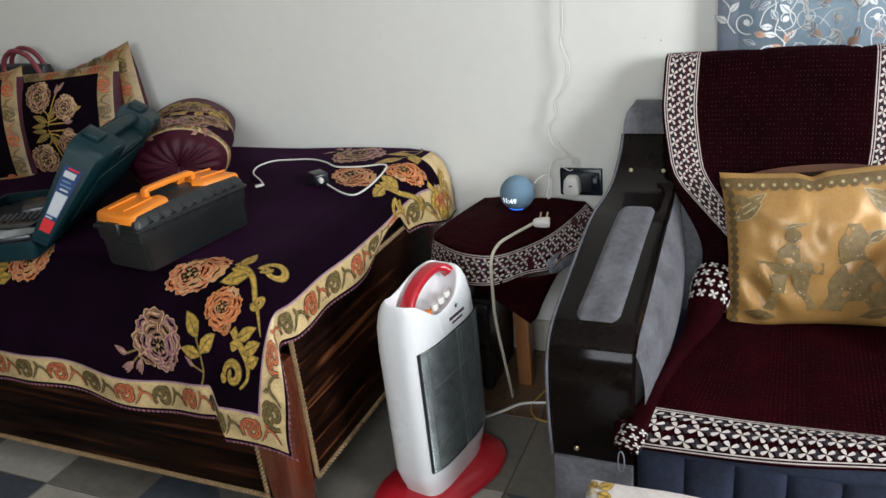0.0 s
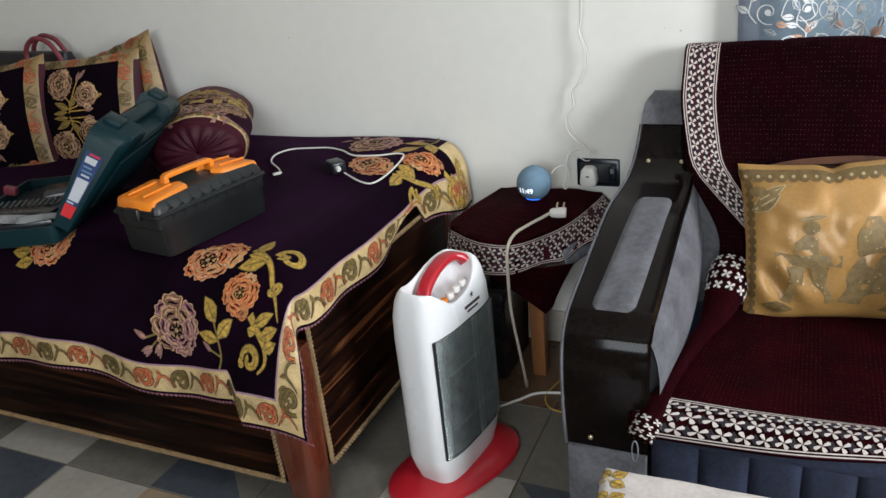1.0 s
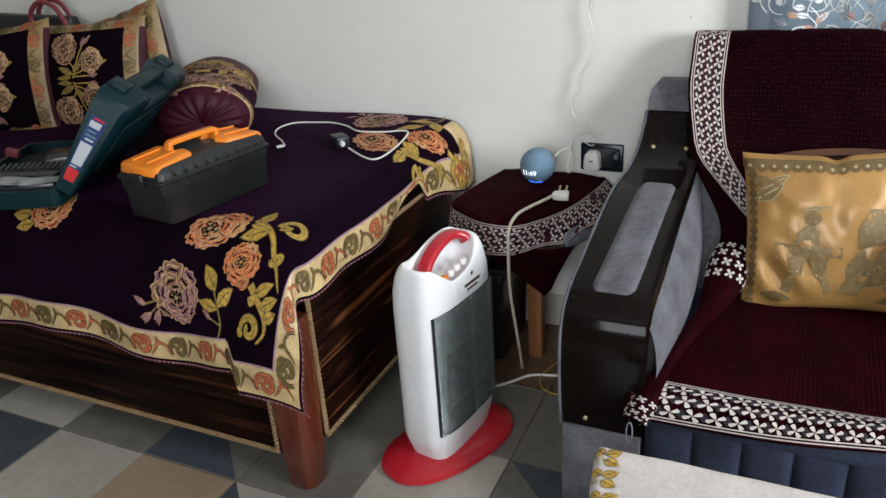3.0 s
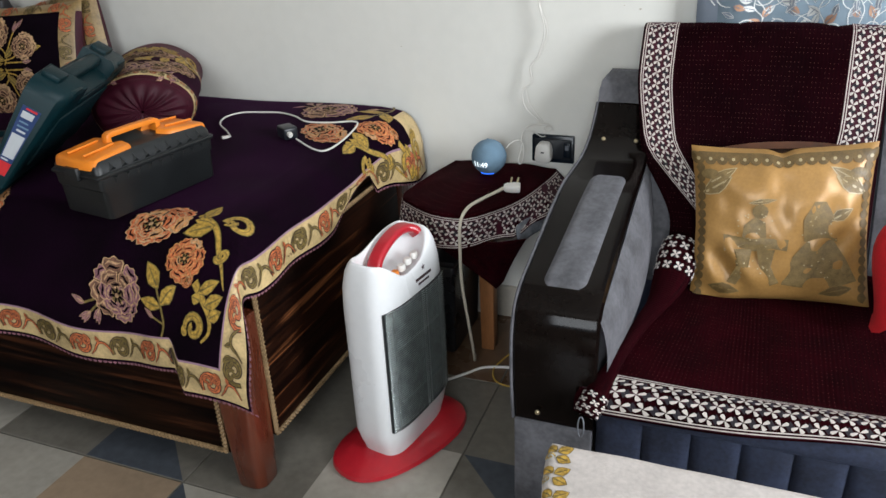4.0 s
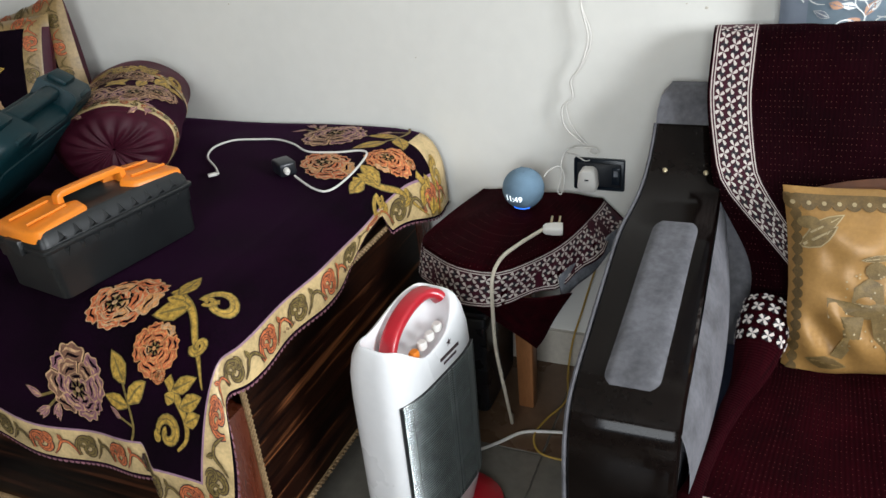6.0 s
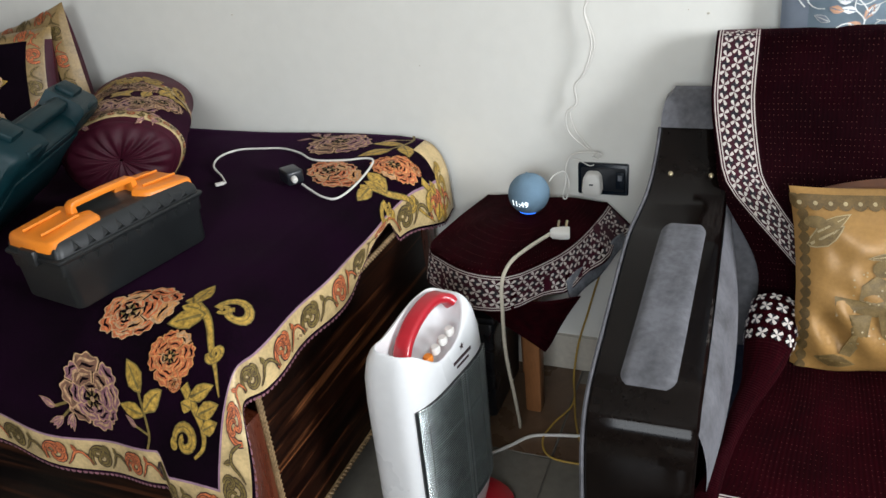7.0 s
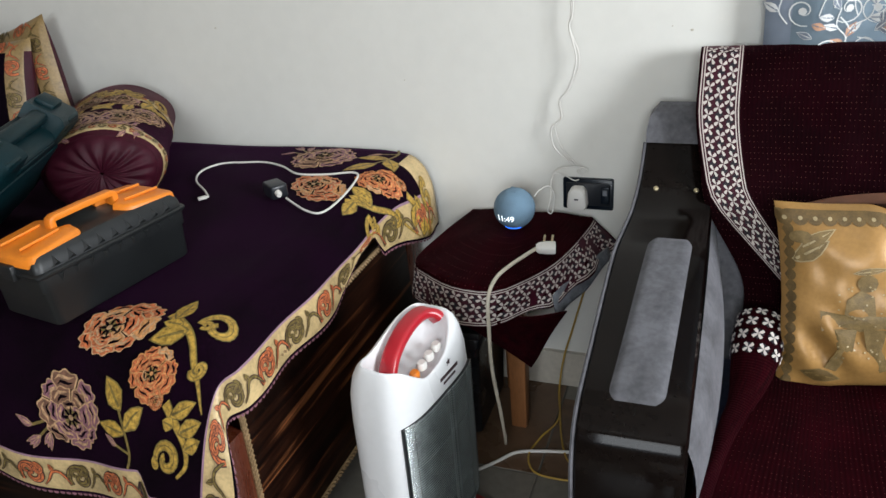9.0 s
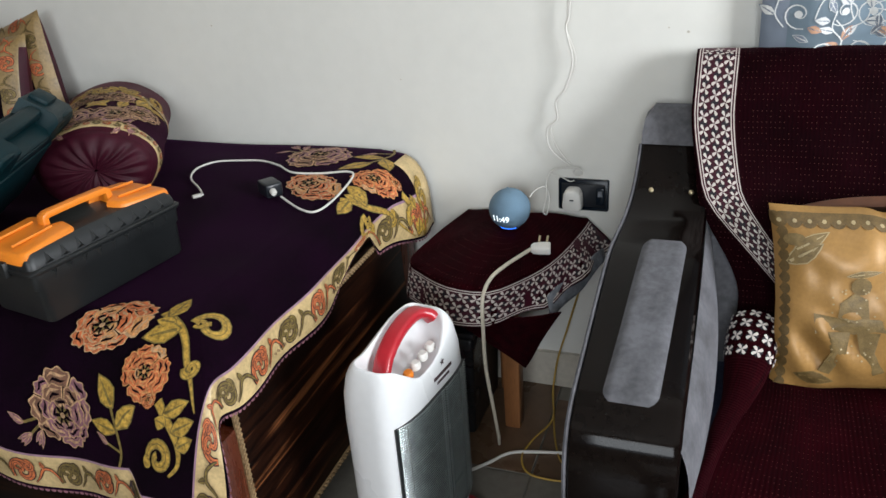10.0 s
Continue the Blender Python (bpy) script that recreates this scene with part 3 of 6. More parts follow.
def bed_sheet(u, v):
    # tucked up where the ticking shows, pulled back at the near corner
    tuck = smooth(1.57, 1.74, v) * smooth(1.84, 1.80, v)
    pull = 0.050 * smooth(1.24, 1.06, v) * smooth(-1.35, -1.0, u) + 0.018 * smooth(1.80, 1.93, v) * smooth(-1.12, -0.95, u)
    us = u - pull - 0.8 * tuck * max(0.0, u - UB)
    ox, dx = END(us - U0)
    oy, dy = FRONT(V0 - v)
    back = smooth(1.78, 2.03, v)
    hang = smooth(0, 0.12, us - U0)
    x = U0 + ox + 0.05 * back * smooth(-0.1, 0.14, us - U0)
    y = V0 - oy
    low = smooth(0.10, 0.36, V0 - v)
    # the corner hangs lower in a fold of its own
    corner = smooth(-1.095, -1.055, u)
    dy += low * (0.05 * corner + 0.012 * math.sin(u * 9 + 1))
    y -= low * (0.020 * corner + 0.007 * math.sin(u * 21) * (1 - corner))
    x += 0.034 * low * hang
    x += low * smooth(-1.10, -1.0, u) * (-0.928 + 0.92 * (u - UE) - x)
    drop = (dx ** 2.6 + dy ** 2.6) ** (1 / 2.6)
    drop += 0.065 * back * hang * smooth(0.05, 0.2, us - U0)
    top = 0.664 + 0.030 * smooth(1.6, 2.0, v)
    top += 0.0035 * math.sin(7 * u + 3 * v) * math.sin(9 * v + u) + 0.0025 * noise.noise(Vector((u * 6, v * 6, 0.3)))
    ripple = 0.006 * math.sin(v * 26) * hang * smooth(0.1, 0.2, us - U0)
    return (x + ripple, y, top - drop)


us = sorted(set([round(x, 4) for x in lin(-2.88, -1.3, 60)] + [round(x, 4) for x in lin(-1.3, UE, 62)] + [UB - 0.0045, UB, UE - 0.006, -1.0]))
vs = sorted(set([round(x, 4) for x in lin(VE, 1.4, 66)] + [round(x, 4) for x in lin(1.4, 2.1, 44)] + [VE + 0.006, VB, VB + 0.0045, 2.02]))
bedspread = thing("bedspread", (-1.95, 1.6, 0.66), "dark purple velvet bedspread with embroidered roses and a cream scroll border", "bedspread")


def spread_pick(u, v):
    if u > UE - 0.006 or v < VE + 0.006:
        return 0
    if v > 2.02 and u > -1.0:
        return 1
    if u > UB or v < VB:
        return 1
    if u > UB - 0.0045 or v < VB + 0.0045:
        return 2
    return 0


MB().grid(us, vs, bed_sheet, pick=spread_pick).ob("cloth", [M_PURPLE, M_CREAM, M_LILAC], bedspread, sharp=80, thick=0.003)
rng = random.Random(4)


def scroll_unit(mo, x, kind, level=1):
    """One scroll of the border with its inner curls and the stem to the next; x runs along the border, y across it (0 to 0.078)."""
    k = ORANGE if kind == 0 else OLIVE
    mo.spiral((x + 0.034, 0.037), 0.032, 215, -1.2, 0.0066, k, level, LINE)
    mo.spiral((x + 0.022, 0.047), 0.014, 320, 1.0, 0.0044, k, level + 3, LINE)
    mo.spiral((x + 0.047, 0.053), 0.014, 100, -1.0, 0.0042, k, level + 3, LINE)
    stem = [(x + 0.058, 0.016), (x + 0.070, 0.030), (x + 0.082, 0.049), (x + 0.098, 0.050), (x + 0.111, 0.036), (x + 0.119, 0.022)]
    st = [(p.x, p.y) for p in spline([(a, b, 0) for a, b in stem], 5)]
    n = len(st) - 1
    mo.ribbon(st, [0.0014 + 0.0028 * math.sin(math.pi * i / n) for i in range(n + 1)], LINE, level + 5)
    mo.ribbon(st, [0.0004 + 0.0021 * math.sin(math.pi * i / n) for i in range(n + 1)], k, level + 6)
    mo.leaf((x + 0.084, 0.050), (x + 0.078, 0.068), 0.0050, k, LINE, level + 6)


for i in range(17):
    mo = Motif((-2.78 + i * 0.112, VE + 0.001), 0, 1.0)
    scroll_unit(mo, 0.0, i % 2)
    mo.lay(bed_sheet, FLOWER_MATS, "border_scroll", bedspread)
for i in range(10):
    mo = Motif((UE - 0.001, VE + 0.055 + i * 0.112), 90, 1.0)
    scroll_unit(mo, 0.0, (i + 1) % 2)
    mo.lay(bed_sheet, FLOWER_MATS, "border_scroll", bedspread)
# small scalloped fringe on the hem
mo = Motif()
for i in range(150):
    u = -2.86 + i * 0.0136
    mo.fan((u, VE - 0.001), [(u + 0.006 * math.cos(a), VE - 0.002 - 0.006 * abs(math.sin(a))) for a in lin(0, math.pi, 5)], PINK, 0)
for i in range(86):
    v = VE + 0.006 + i * 0.0138
    mo.fan((UE + 0.001, v), [(UE + 0.001 + 0.006 * abs(math.sin(a)), v + 0.006 * math.cos(a)) for a in lin(0, math.pi, 5)], PINK, 0)
mo.lay(bed_sheet, FLOWER_MATS, "fringe", bedspread, "tiny scalloped mauve fringe", start=-0.001)


def bouquet(S, at, turn, size, flip, parent, colours=(0, 1, 2)):
    """Three roses with gold leaves and curling stems."""
    r = random.Random(11)
    schemes = [(SAND, ORANGE, APRICOT), (APRICOT, ORANGE, SAND), (SAND, PINK, UMBER), (SAND, UMBER, PINK)]
    line = lambda *q: [(p.x, p.y) for p in spline([(a, b, 0) for a, b in q], 6)]
    m = Motif(at, turn, size, flip)
    stem = line((0.085, 0.072), (0.145, 0.038), (0.187, -0.016), (0.22, -0.05), (0.250, -0.089))
    m.ribbon(stem, [0.0085 * (1 - i / len(stem)) ** 0.8 + 0.001 for i in range(len(stem))], OLIVE, 0)
    m.ribbon(stem, [0.0066 * (1 - i / len(stem)) ** 0.8 for i in range(len(stem))], GOLD, 1)
    stem = line((0.170, -0.082), (0.205, -0.112), (0.228, -0.140), (0.232, -0.168), (0.214, -0.189))
    m.ribbon(stem, [0.0085 - 0.006 * i / len(stem) for i in range(len(stem))], OLIVE, 0)
    m.ribbon(stem, [0.0065 - 0.005 * i / len(stem) for i in range(len(stem))], GOLD, 1)
    for c, rr, a, tn, w in (((0.188, 0.066), 0.036, 190, -1.15, 0.0074), ((0.166, 0.062), 0.012, 240, 1.1, 0.0045), ((0.203, -0.024), 0.016, 190, 1.15, 0.0058),
                            ((0.192, -0.164), 0.027, 210, -1.25, 0.0068), ((0.168, -0.172), 0.010, 60, 1.0, 0.0040)):
        m.spiral(c, rr, a, tn, w, GOLD, 2, OLIVE)
    for b, t, w in (((0.140, 0.040), (0.074, 0.014), 0.020), ((0.105, 0.060), (0.104, 0.122), 0.017), ((0.125, 0.05), (0.085, 0.050), 0.012), ((0.190, -0.100), (0.229, -0.074), 0.014),
                    ((0.213, -0.122), (0.252, -0.100), 0.014), ((0.226, -0.144), (0.256, -0.126), 0.012), ((0.200, -0.114), (0.176, -0.108), 0.011)):
        m.leaf(b, t, w, GOLD, OLIVE, 5)
    m.lay(S, FLOWER_MATS, "leaf_spray", parent)
    m = Motif(at, turn, size, flip)
    m.rose((-0.004, 0.034), 0.084, *schemes[colours[0]], DARK, r, 3, 0.70, 28, (-0.22, 0.0))
    m.lay(S, FLOWER_MATS, "rose", parent, "orange embroidered rose" if colours[0] == 0 else "")
    m = Motif(at, turn, size, flip)
    m.rose((0.116, -0.043), 0.056, *schemes[colours[1]], DARK, r, 3, 0.86, -30)
    m.rose((0.148, -0.082), 0.017, *schemes[colours[1]], DARK, r, 1, 0.8)
    m.lay(S, FLOWER_MATS, "rose", parent)
    m = Motif(at, turn, size, flip)
    m.ribbon(line((0.055, -0.105), (0.080, -0.155), (0.090, -0.20), (0.079, -0.231)), 0.0030, OLIVE, 1)
    for b, t, w in (((0.066, -0.116), (0.012, -0.062), 0.019), ((0.080, -0.155), (0.120, -0.102), 0.018), ((0.080, -0.160), (0.010, -0.146), 0.015)):
        m.leaf(b, t, w, GOLD, OLIVE, 4)
    for b, t in (((-0.180, -0.168), (-0.210, -0.160)), ((-0.165, -0.188), (-0.192, -0.208)), ((-0.140, -0.180), (-0.152, -0.210)), ((0.055, -0.185), (0.030, -0.172))):
        m.ribbon([(-0.12, -0.15) if b[0] < 0 else (0.088, -0.20), b], 0.0026, OLIVE, 1)
        for d in (-0.006, 0.0, 0.006):
            m.leaf(b, (t[0] + d, t[1] - d), 0.0055, PINK, SAND, 2)
    m.rose((-0.078, -0.136), 0.092, *schemes[colours[2]], DARK, r, 3, 0.76, -18, (0.05, -0.1))
    m.lay(S, FLOWER_MATS, "rose", parent, "mauve embroidered rose" if colours[2] == 2 else "")


bouquet(bed_sheet, (-1.195, 1.20), 0, 1.0, 1, bedspread)
bouquet(bed_sheet, (-1.11, 1.875), 180, 1.0, -1, bedspread)
mo = Motif((-1.735, 1.225), 20)
mo.rose((0, 0), 0.074, SAND, ORANGE, APRICOT, DARK, random.Random(2), 3, 0.85)
mo.leaf((-0.07, 0.0), (-0.13, 0.01), 0.02, GOLD, OLIVE, 2)
mo.leaf((-0.06, -0.03), (-0.12, -0.03), 0.016, GOLD, OLIVE, 2)
mo.lay(bed_sheet, FLOWER_MATS, "rose", bedspread)

# ---- heater ----
HEAT = pose(-0.740, 1.437, 0, 0, 0, -25)
heater = thing("halogen_heater", (-0.740, 1.437, 0), "white upright halogen heater with a red oval base and red handle", "heater")


def heat_mb():
    return MB(HEAT)


# local axes: x is the way the grille faces, y along the width
def oval(w, d, z, n=40, p=2.4, cx=0.0):
    out = []
    for i in range(n):
        a = 2 * math.pi * i / n
        c, s = math.cos(a), math.sin(a)
        out.append((cx + d / 2 * math.copysign(abs(c) ** (2 / p), c), w / 2 * math.copysign(abs(s) ** (2 / p), s), z))
    return out


heat_mb().loft([oval(0.385, 0.215, 0.0), oval(0.40, 0.23, 0.006), oval(0.395, 0.222, 0.016), oval(0.36, 0.19, 0.024), oval(0.30, 0.15, 0.034), oval(0.26, 0.12, 0.036)]).ob("base_plate", M_HEATRED, heater, "glossy red oval base")
HEAT = pose(-0.746, 1.448, 0, 0, 0, -9.6)
BODY_W, BODY_D, BODY_X, BODY_Y = 0.288, 0.144, 0.008, 0.006


def heat_ring(z):
    """The body's outline at a height: flat front, rounded back and sides, drawn in at the foot."""
    t = smooth(0.025, 0.10, z)
    return [(x, y + BODY_Y, h) for x, y, h in oval(BODY_W * (0.86 + 0.14 * t), BODY_D * (0.84 + 0.16 * t), z, 72, 3.6, BODY_X)]


def height_line(*pts):
    """A smooth height over the width."""
    line = spline([(a, b, 0) for a, b in pts], 8)

    def f(y):
        for p, q in zip(line, line[1:]):
            if y <= q.x:
                return p.y + (q.y - p.y) * max(0.0, (y - p.x) / max(1e-6, q.x - p.x))
        return line[-1].y
    return f


RIM_FRONT = height_line((-0.139, 0.551), (-0.128, 0.563), (-0.105, 0.560), (-0.078, 0.538), (-0.045, 0.515), (0.0, 0.516), (0.04, 0.529), (0.070, 0.550), (0.095, 0.580), (0.125, 0.560), (0.143, 0.500), (0.151, 0.47))
RIM_BACK = height_line((-0.139, 0.553), (-0.128, 0.565), (-0.105, 0.566), (-0.078, 0.560), (-0.045, 0.563), (0.0, 0.575), (0.04, 0.583), (0.075, 0.585), (0.097, 0.578), (0.125, 0.560), (0.143, 0.505), (0.151, 0.47))


def top_z(x, y):
    """The crown: an arch at the back, scooped between the shoulders in front."""
    a, b = RIM_FRONT(y), RIM_BACK(y)
    return a + (b - a) * smooth(0.055, 0.0, x)


rings = [heat_ring(z) for z in (0.03, 0.034, 0.045, 0.065, 0.10, 0.2, 0.3, 0.4, 0.44)]
ring = heat_ring(0.44)
for sc, rise, lean in ((1.0, 0.45, 0.04), (0.995, 0.75, 0.14), (0.985, 0.90, 0.24), (0.97, 0.97, 0.31), (0.955, 0.995, 0.34), (0.93, 1.0, 0.355), (0.90, 0.985, 0.365)):
    for_top = []
    for x, y, z in ring:
        y1 = (y - BODY_Y) * (1 - (1 - sc) * 0.5) + BODY_Y
        y1 *= 1 - lean if y > 0 else 1 - 0.2 * lean
        if x < BODY_X:
            x = BODY_X + (x - BODY_X) * (1 - 1.45 * lean)
        for_top.append(((x - BODY_X) * sc * (1 - 0.3 * lean * smooth(0.02, 0.12, y)) + BODY_X, y1, 0.44 + (top_z(x, y1) - 0.44) * rise))
    rings.append(for_top)
for sc, low in ((0.86, 0.010), (0.80, 0.022), (0.6, 0.030), (0.3, 0.034), (0.03, 0.034)):
    rings.append([((x - BODY_X) * sc * (0.50 if x < BODY_X else 1.0) + BODY_X, y * sc * (0.66 if y > 0 else 0.93), min(top_z(x, y * sc * 0.64), RIM_FRONT(y * sc * 0.64) + 0.022 * smooth(0.03, -0.05, x * sc)) - low) for x, y, z in ring])
heat_mb().loft(rings).ob("body", M_HEATWHITE, heater, "white plastic housing", sharp=55)
# grille recess, reflector, tubes and guard wires
GY0, GY1, GZ0, GZ1 = -0.120, 0.124, 0.118, 0.447

def face(y, out=0.0):
    """The curved front of the housing."""
    return BODY_X + BODY_D / 2 * (1 - abs((y - BODY_Y) / (BODY_W / 2)) ** 3.6) ** (1 / 3.6) + out


MB(HEAT).grid(lin(GY0, GY1, 15), [GZ0, GZ1], lambda y, z: (face(y, 0.0012), y, z)).ob("reflector", M_CHROME, heater, "dull steel reflector", sharp=60)
rim = [(y, GZ0) for y in lin(GY0, GY1, 12)] + [(y, GZ1) for y in lin(GY1, GY0, 12)] + [(GY0, GZ0)]
# no frame: a dark rim stands in for shade in the recess gap
MB(HEAT).tube([(face(y, 0.002), y, z) for y, z in rim], 0.0034, 6).ob("grille_frame", M_DARKP, heater)
for zz in (0.195, 0.345):
    MB(HEAT).tube([(face(y, 0.003), y, zz) for y in lin(GY0 + 0.03, GY1 - 0.03, 9)], 0.0032, 8).ob("quartz_tube", M_TUBE, heater)
wire_mesh = None
for i in range(58):
    z = GZ0 + 0.004 + i * 0.00575
    if wire_mesh is None:
        w0 = MB(HEAT).tube([(face(y, 0.0075), y, z) for y in lin(GY0, GY1, 11)], 0.0009, 5).ob("guard_wire", M_WIRE, heater)
        wire_mesh, z_first = w0.data, z
    else:
        w = new("guard_wire", wire_mesh)
        w.parent, w.matrix_parent_inverse = heater, Matrix.Translation(-base_of(heater))
        w.location = (0, 0, z - z_first)
for yy in (GY0 + 0.018, 0.015, GY1 - 0.018):
    MB(HEAT).tube([(face(yy, 0.0065), yy, GZ0), (face(yy, 0.0065), yy, GZ1)], 0.0009, 5).ob("guard_rod", M_WIRE, heater)
# handle: a red arch over the scoop
hp = [Vector(p) for p in ((0.010, -0.075, 0.505), (0.008, -0.064, 0.526), (0.005, -0.045, 0.545), (0.003, -0.010, 0.564), (0.004, 0.030, 0.576), (0.009, 0.062, 0.578), (0.020, 0.079, 0.571), (0.032, 0.086, 0.558))]
hs = spline(hp, 6)
mb = MB(HEAT)
rings = []
for i, p in enumerate(hs):
    d = (hs[min(i + 1, len(hs) - 1)] - hs[max(i - 1, 0)]).normalized()
    sd = Vector((1, 0, 0))
    sd = (sd - d * sd.dot(d)).normalized()
    up = sd.cross(d)
    rings.append([p + sd * a + up * b for a, b in rounded(0.036, 0.021, 0.009, 4)])
mb.loft(rings).ob("handle", M_HEATRED, heater, "red carrying handle")
for i in range(4):
    c = Vector((0.050, -0.043 + i * 0.027, 0.512 + 0.0045 * i))
    rings = [[c + Vector((a, b * 0.9, h)) * 1.0 for a, b in rounded(0.017 * s, 0.024 * s, 0.008 * s, 3)] for h, s in ((-0.006, 1), (0.004, 1), (0.008, 0.8))]
    MB(HEAT).loft([[tuple(q) for q in r] for r in rings]).ob("switch", M_ORANGEP if i == 0 else M_WHITEP, heater, "orange switch" if i == 0 else "white switch")


def writing(text, size, m, material, name, parent, label="", depth=0.0006):
    """Letters as a mesh of their own."""
    cu = bpy.data.curves.new(name, "FONT")
    cu.body, cu.size, cu.extrude, cu.align_x, cu.align_y = text, size, depth, "CENTER", "CENTER"
    tmp = bpy.data.objects.new("letters", cu)
    me = bpy.data.meshes.new_from_object(tmp)
    bpy.data.objects.remove(tmp)
    me.transform(m)
    me.materials.append(material)
    o = new(name, me)
    o.parent, o.matrix_parent_inverse = parent, Matrix.Translation(-base_of(parent))
    if label:
        o["label"] = label
    return o


for w, h, z in ((0.066, 0.0075, 0.481), (0.046, 0.0055, 0.468)):
    MB(HEAT).box((face(0.03) + 0.0002, 0.03, z), (0.0012, w, h), 0.0003).ob("mark_bar", M_DARKLINE, heater)
star = Motif()
pts = [(0.009 * (1 if i % 2 == 0 else 0.42) * math.sin(math.pi * i / 5), 0.009 * (1 if i % 2 == 0 else 0.42) * math.cos(math.pi * i / 5)) for i in range(10)]
star.fan((0, 0), pts, 0, 0)
star.lay(lambda u, v: HEAT @ Vector((face(0.03) - 0.0012, 0.03 + u, 0.504 + v)), [M_DARKLINE], "star_mark", heater)

# ---- sofa ----
sofa = thing("sofa", (0.5, 1.7, 0), "grey and navy suede sofa with curved black lacquered arms", "sofa")
ARM = [(1.268, 0.282), (1.258, 0.36), (1.255, 0.43), (1.259, 0.492), (1.275, 0.540), (1.302, 0.566), (1.345, 0.583), (1.42, 0.600), (1.50, 0.619), (1.60, 0.641), (1.70, 0.658),
       (1.78, 0.664), (1.85, 0.674), (1.91, 0.698), (1.96, 0.735), (2.0, 0.775)]
arm_line = [(p.x, p.y) for p in spline([(a, b, 0) for a, b in ARM], 5)]


def arm(x0, x1, sign):
    """A curved arm: a lacquered shell over the front and top, suede inside and outside."""
    mb = MB()
    outer = [(y, z) for y, z in arm_line]
    inner = []
    for i, (y, z) in enumerate(arm_line):
        a, b = arm_line[max(i - 1, 0)], arm_line[min(i + 1, len(arm_line) - 1)]
        d = math.hypot(b[0] - a[0], b[1] - a[1])
        inner.append((y + (b[1] - a[1]) / d * 0.016, z - (b[0] - a[0]) / d * 0.016))
    rings = []
    for (yo, zo), (yi, zi) in zip(outer, inner):
        e = 0.007
        ym, zm = yo * 0.6 + yi * 0.4, zo * 0.6 + zi * 0.4
        xl = x0 + 0.020 * smooth(1.65, 2.0, yo)
        rings.append([(xl, yi, zi), (xl, ym, zm), (xl + e, yo, zo), (x1 - e * 2, yo, zo), (x1 - e * 0.6, yo * 0.85 + yi * 0.15, zo * 0.85 + zi * 0.15), (x1, yi, zi)])
    mb.loft(rings).ob("arm_shell", M_LAQUER, sofa, "glossy black lacquered arm shell")
    # body under the shell
    mb = MB()
    rings = []
    for x in (x0 + 0.006, x1 - 0.004):
        rings.append([(x + (0.02 * smooth(1.65, 2.0, y) if x < (x0 + x1) / 2 else 0), y, z) for y, z in inner] + [(x + (0.02 if x < (x0 + x1) / 2 else 0), 2.06, 0.78), (x, 2.06, 0.06), (x, 1.272, 0.06)])
    mb.loft(rings).ob("arm_body", M_SUEDE, sofa, "grey suede arm side")
    # padded strip on top
    mb = MB()
    pad = [(y, z) for y, z in arm_line if 1.318 < y < 1.755]
    def strip(s, t):
        i = t * (len(pad) - 1)
        a = int(min(i, len(pad) - 2))
        f = i - a
        y, z = pad[a][0] * (1 - f) + pad[a + 1][0] * f, pad[a][1] * (1 - f) + pad[a + 1][1] * f
        edge = min(1, 6 * min(s, 1 - s)) * min(1, 14 * min(t, 1 - t))
        xm = (x0 + x1) / 2 + 0.001 + 0.016 * t
        half = 0.0440 - 0.003 * t - 0.013 * max(0.0, 1 - 11 * min(t, 1 - t)) ** 2.2
        return (xm + half * (2 * s - 1), y, z + 0.0005 + 0.0085 * math.sqrt(max(0, edge)))
    mb.grid(lin(0, 1, 16), lin(0, 1, 40), strip).ob("arm_pad", M_SUEDE, sofa, "grey suede arm pad", sharp=70)
    for x, y, z in ((x0 + 0.055, 1.912, 0.700), (x1 - 0.035, 1.912, 0.700), ((x0 + x1) / 2 - 0.03, 1.257, 0.315)):
        ny, nz = (-0.6, 0.8) if z > 0.5 else (-1.0, 0.0)
        c = Vector((x, y, z))
        k = Vector((0, ny, nz))
        MB().tube([c, c + k * 0.004, c + k * 0.006], [0.0055, 0.0052, 0.002], 10).ob("screw_cap", M_BRASS, sofa, "small brass screw cap")
    # padded inner side
    if sign:
        xi = x1 - 0.004 if sign > 0 else x0 + 0.004

        def side_pad(a, t):
            y = 1.285 + a * 0.66
            z_top = next((q[1] * (1 - f) + p[1] * f for p, q in zip(arm_line[1:], arm_line) for f in [(y - q[0]) / (p[0] - q[0]) if p[0] > q[0] else -1] if 0 <= f <= 1), 0.6) - 0.02
            z = 0.36 + (z_top - 0.36) * t
            return (xi + sign * 0.048 * math.sin(math.pi * min(1, a * 0.85 + 0.08)) ** 0.6 * math.sin(math.pi * (0.12 + 0.86 * t)) ** 0.7, y, z)
        MB().grid(lin(0, 1, 30), lin(0, 1, 16), side_pad).ob("arm_side_pad", M_SUEDE, sofa, "padded grey suede inner arm", sharp=80)
    # grey back post above the shell
    rings = []
    for z, y0 in ((0.775, 1.995), (0.80, 2.008), (0.825, 2.022), (0.84, 2.04), (0.846, 2.06)):
        xl = x0 + 0.021 + 0.022 * smooth(0.815, 0.85, z)
        rings.append([(xl, y0, z), (x1 - 0.01, y0, z), (x1 - 0.01, 2.075, z), (xl, 2.075, z)])
    MB().loft(rings).ob("back_post", M_SUEDE, sofa, "grey suede back post")
    # suede apron under the shell
    MB().box(((x0 + x1) / 2, 1.268, 0.172), (x1 - x0 - 0.008, 0.02, 0.224), 0.006).ob("arm_apron", M_SUEDE, sofa)
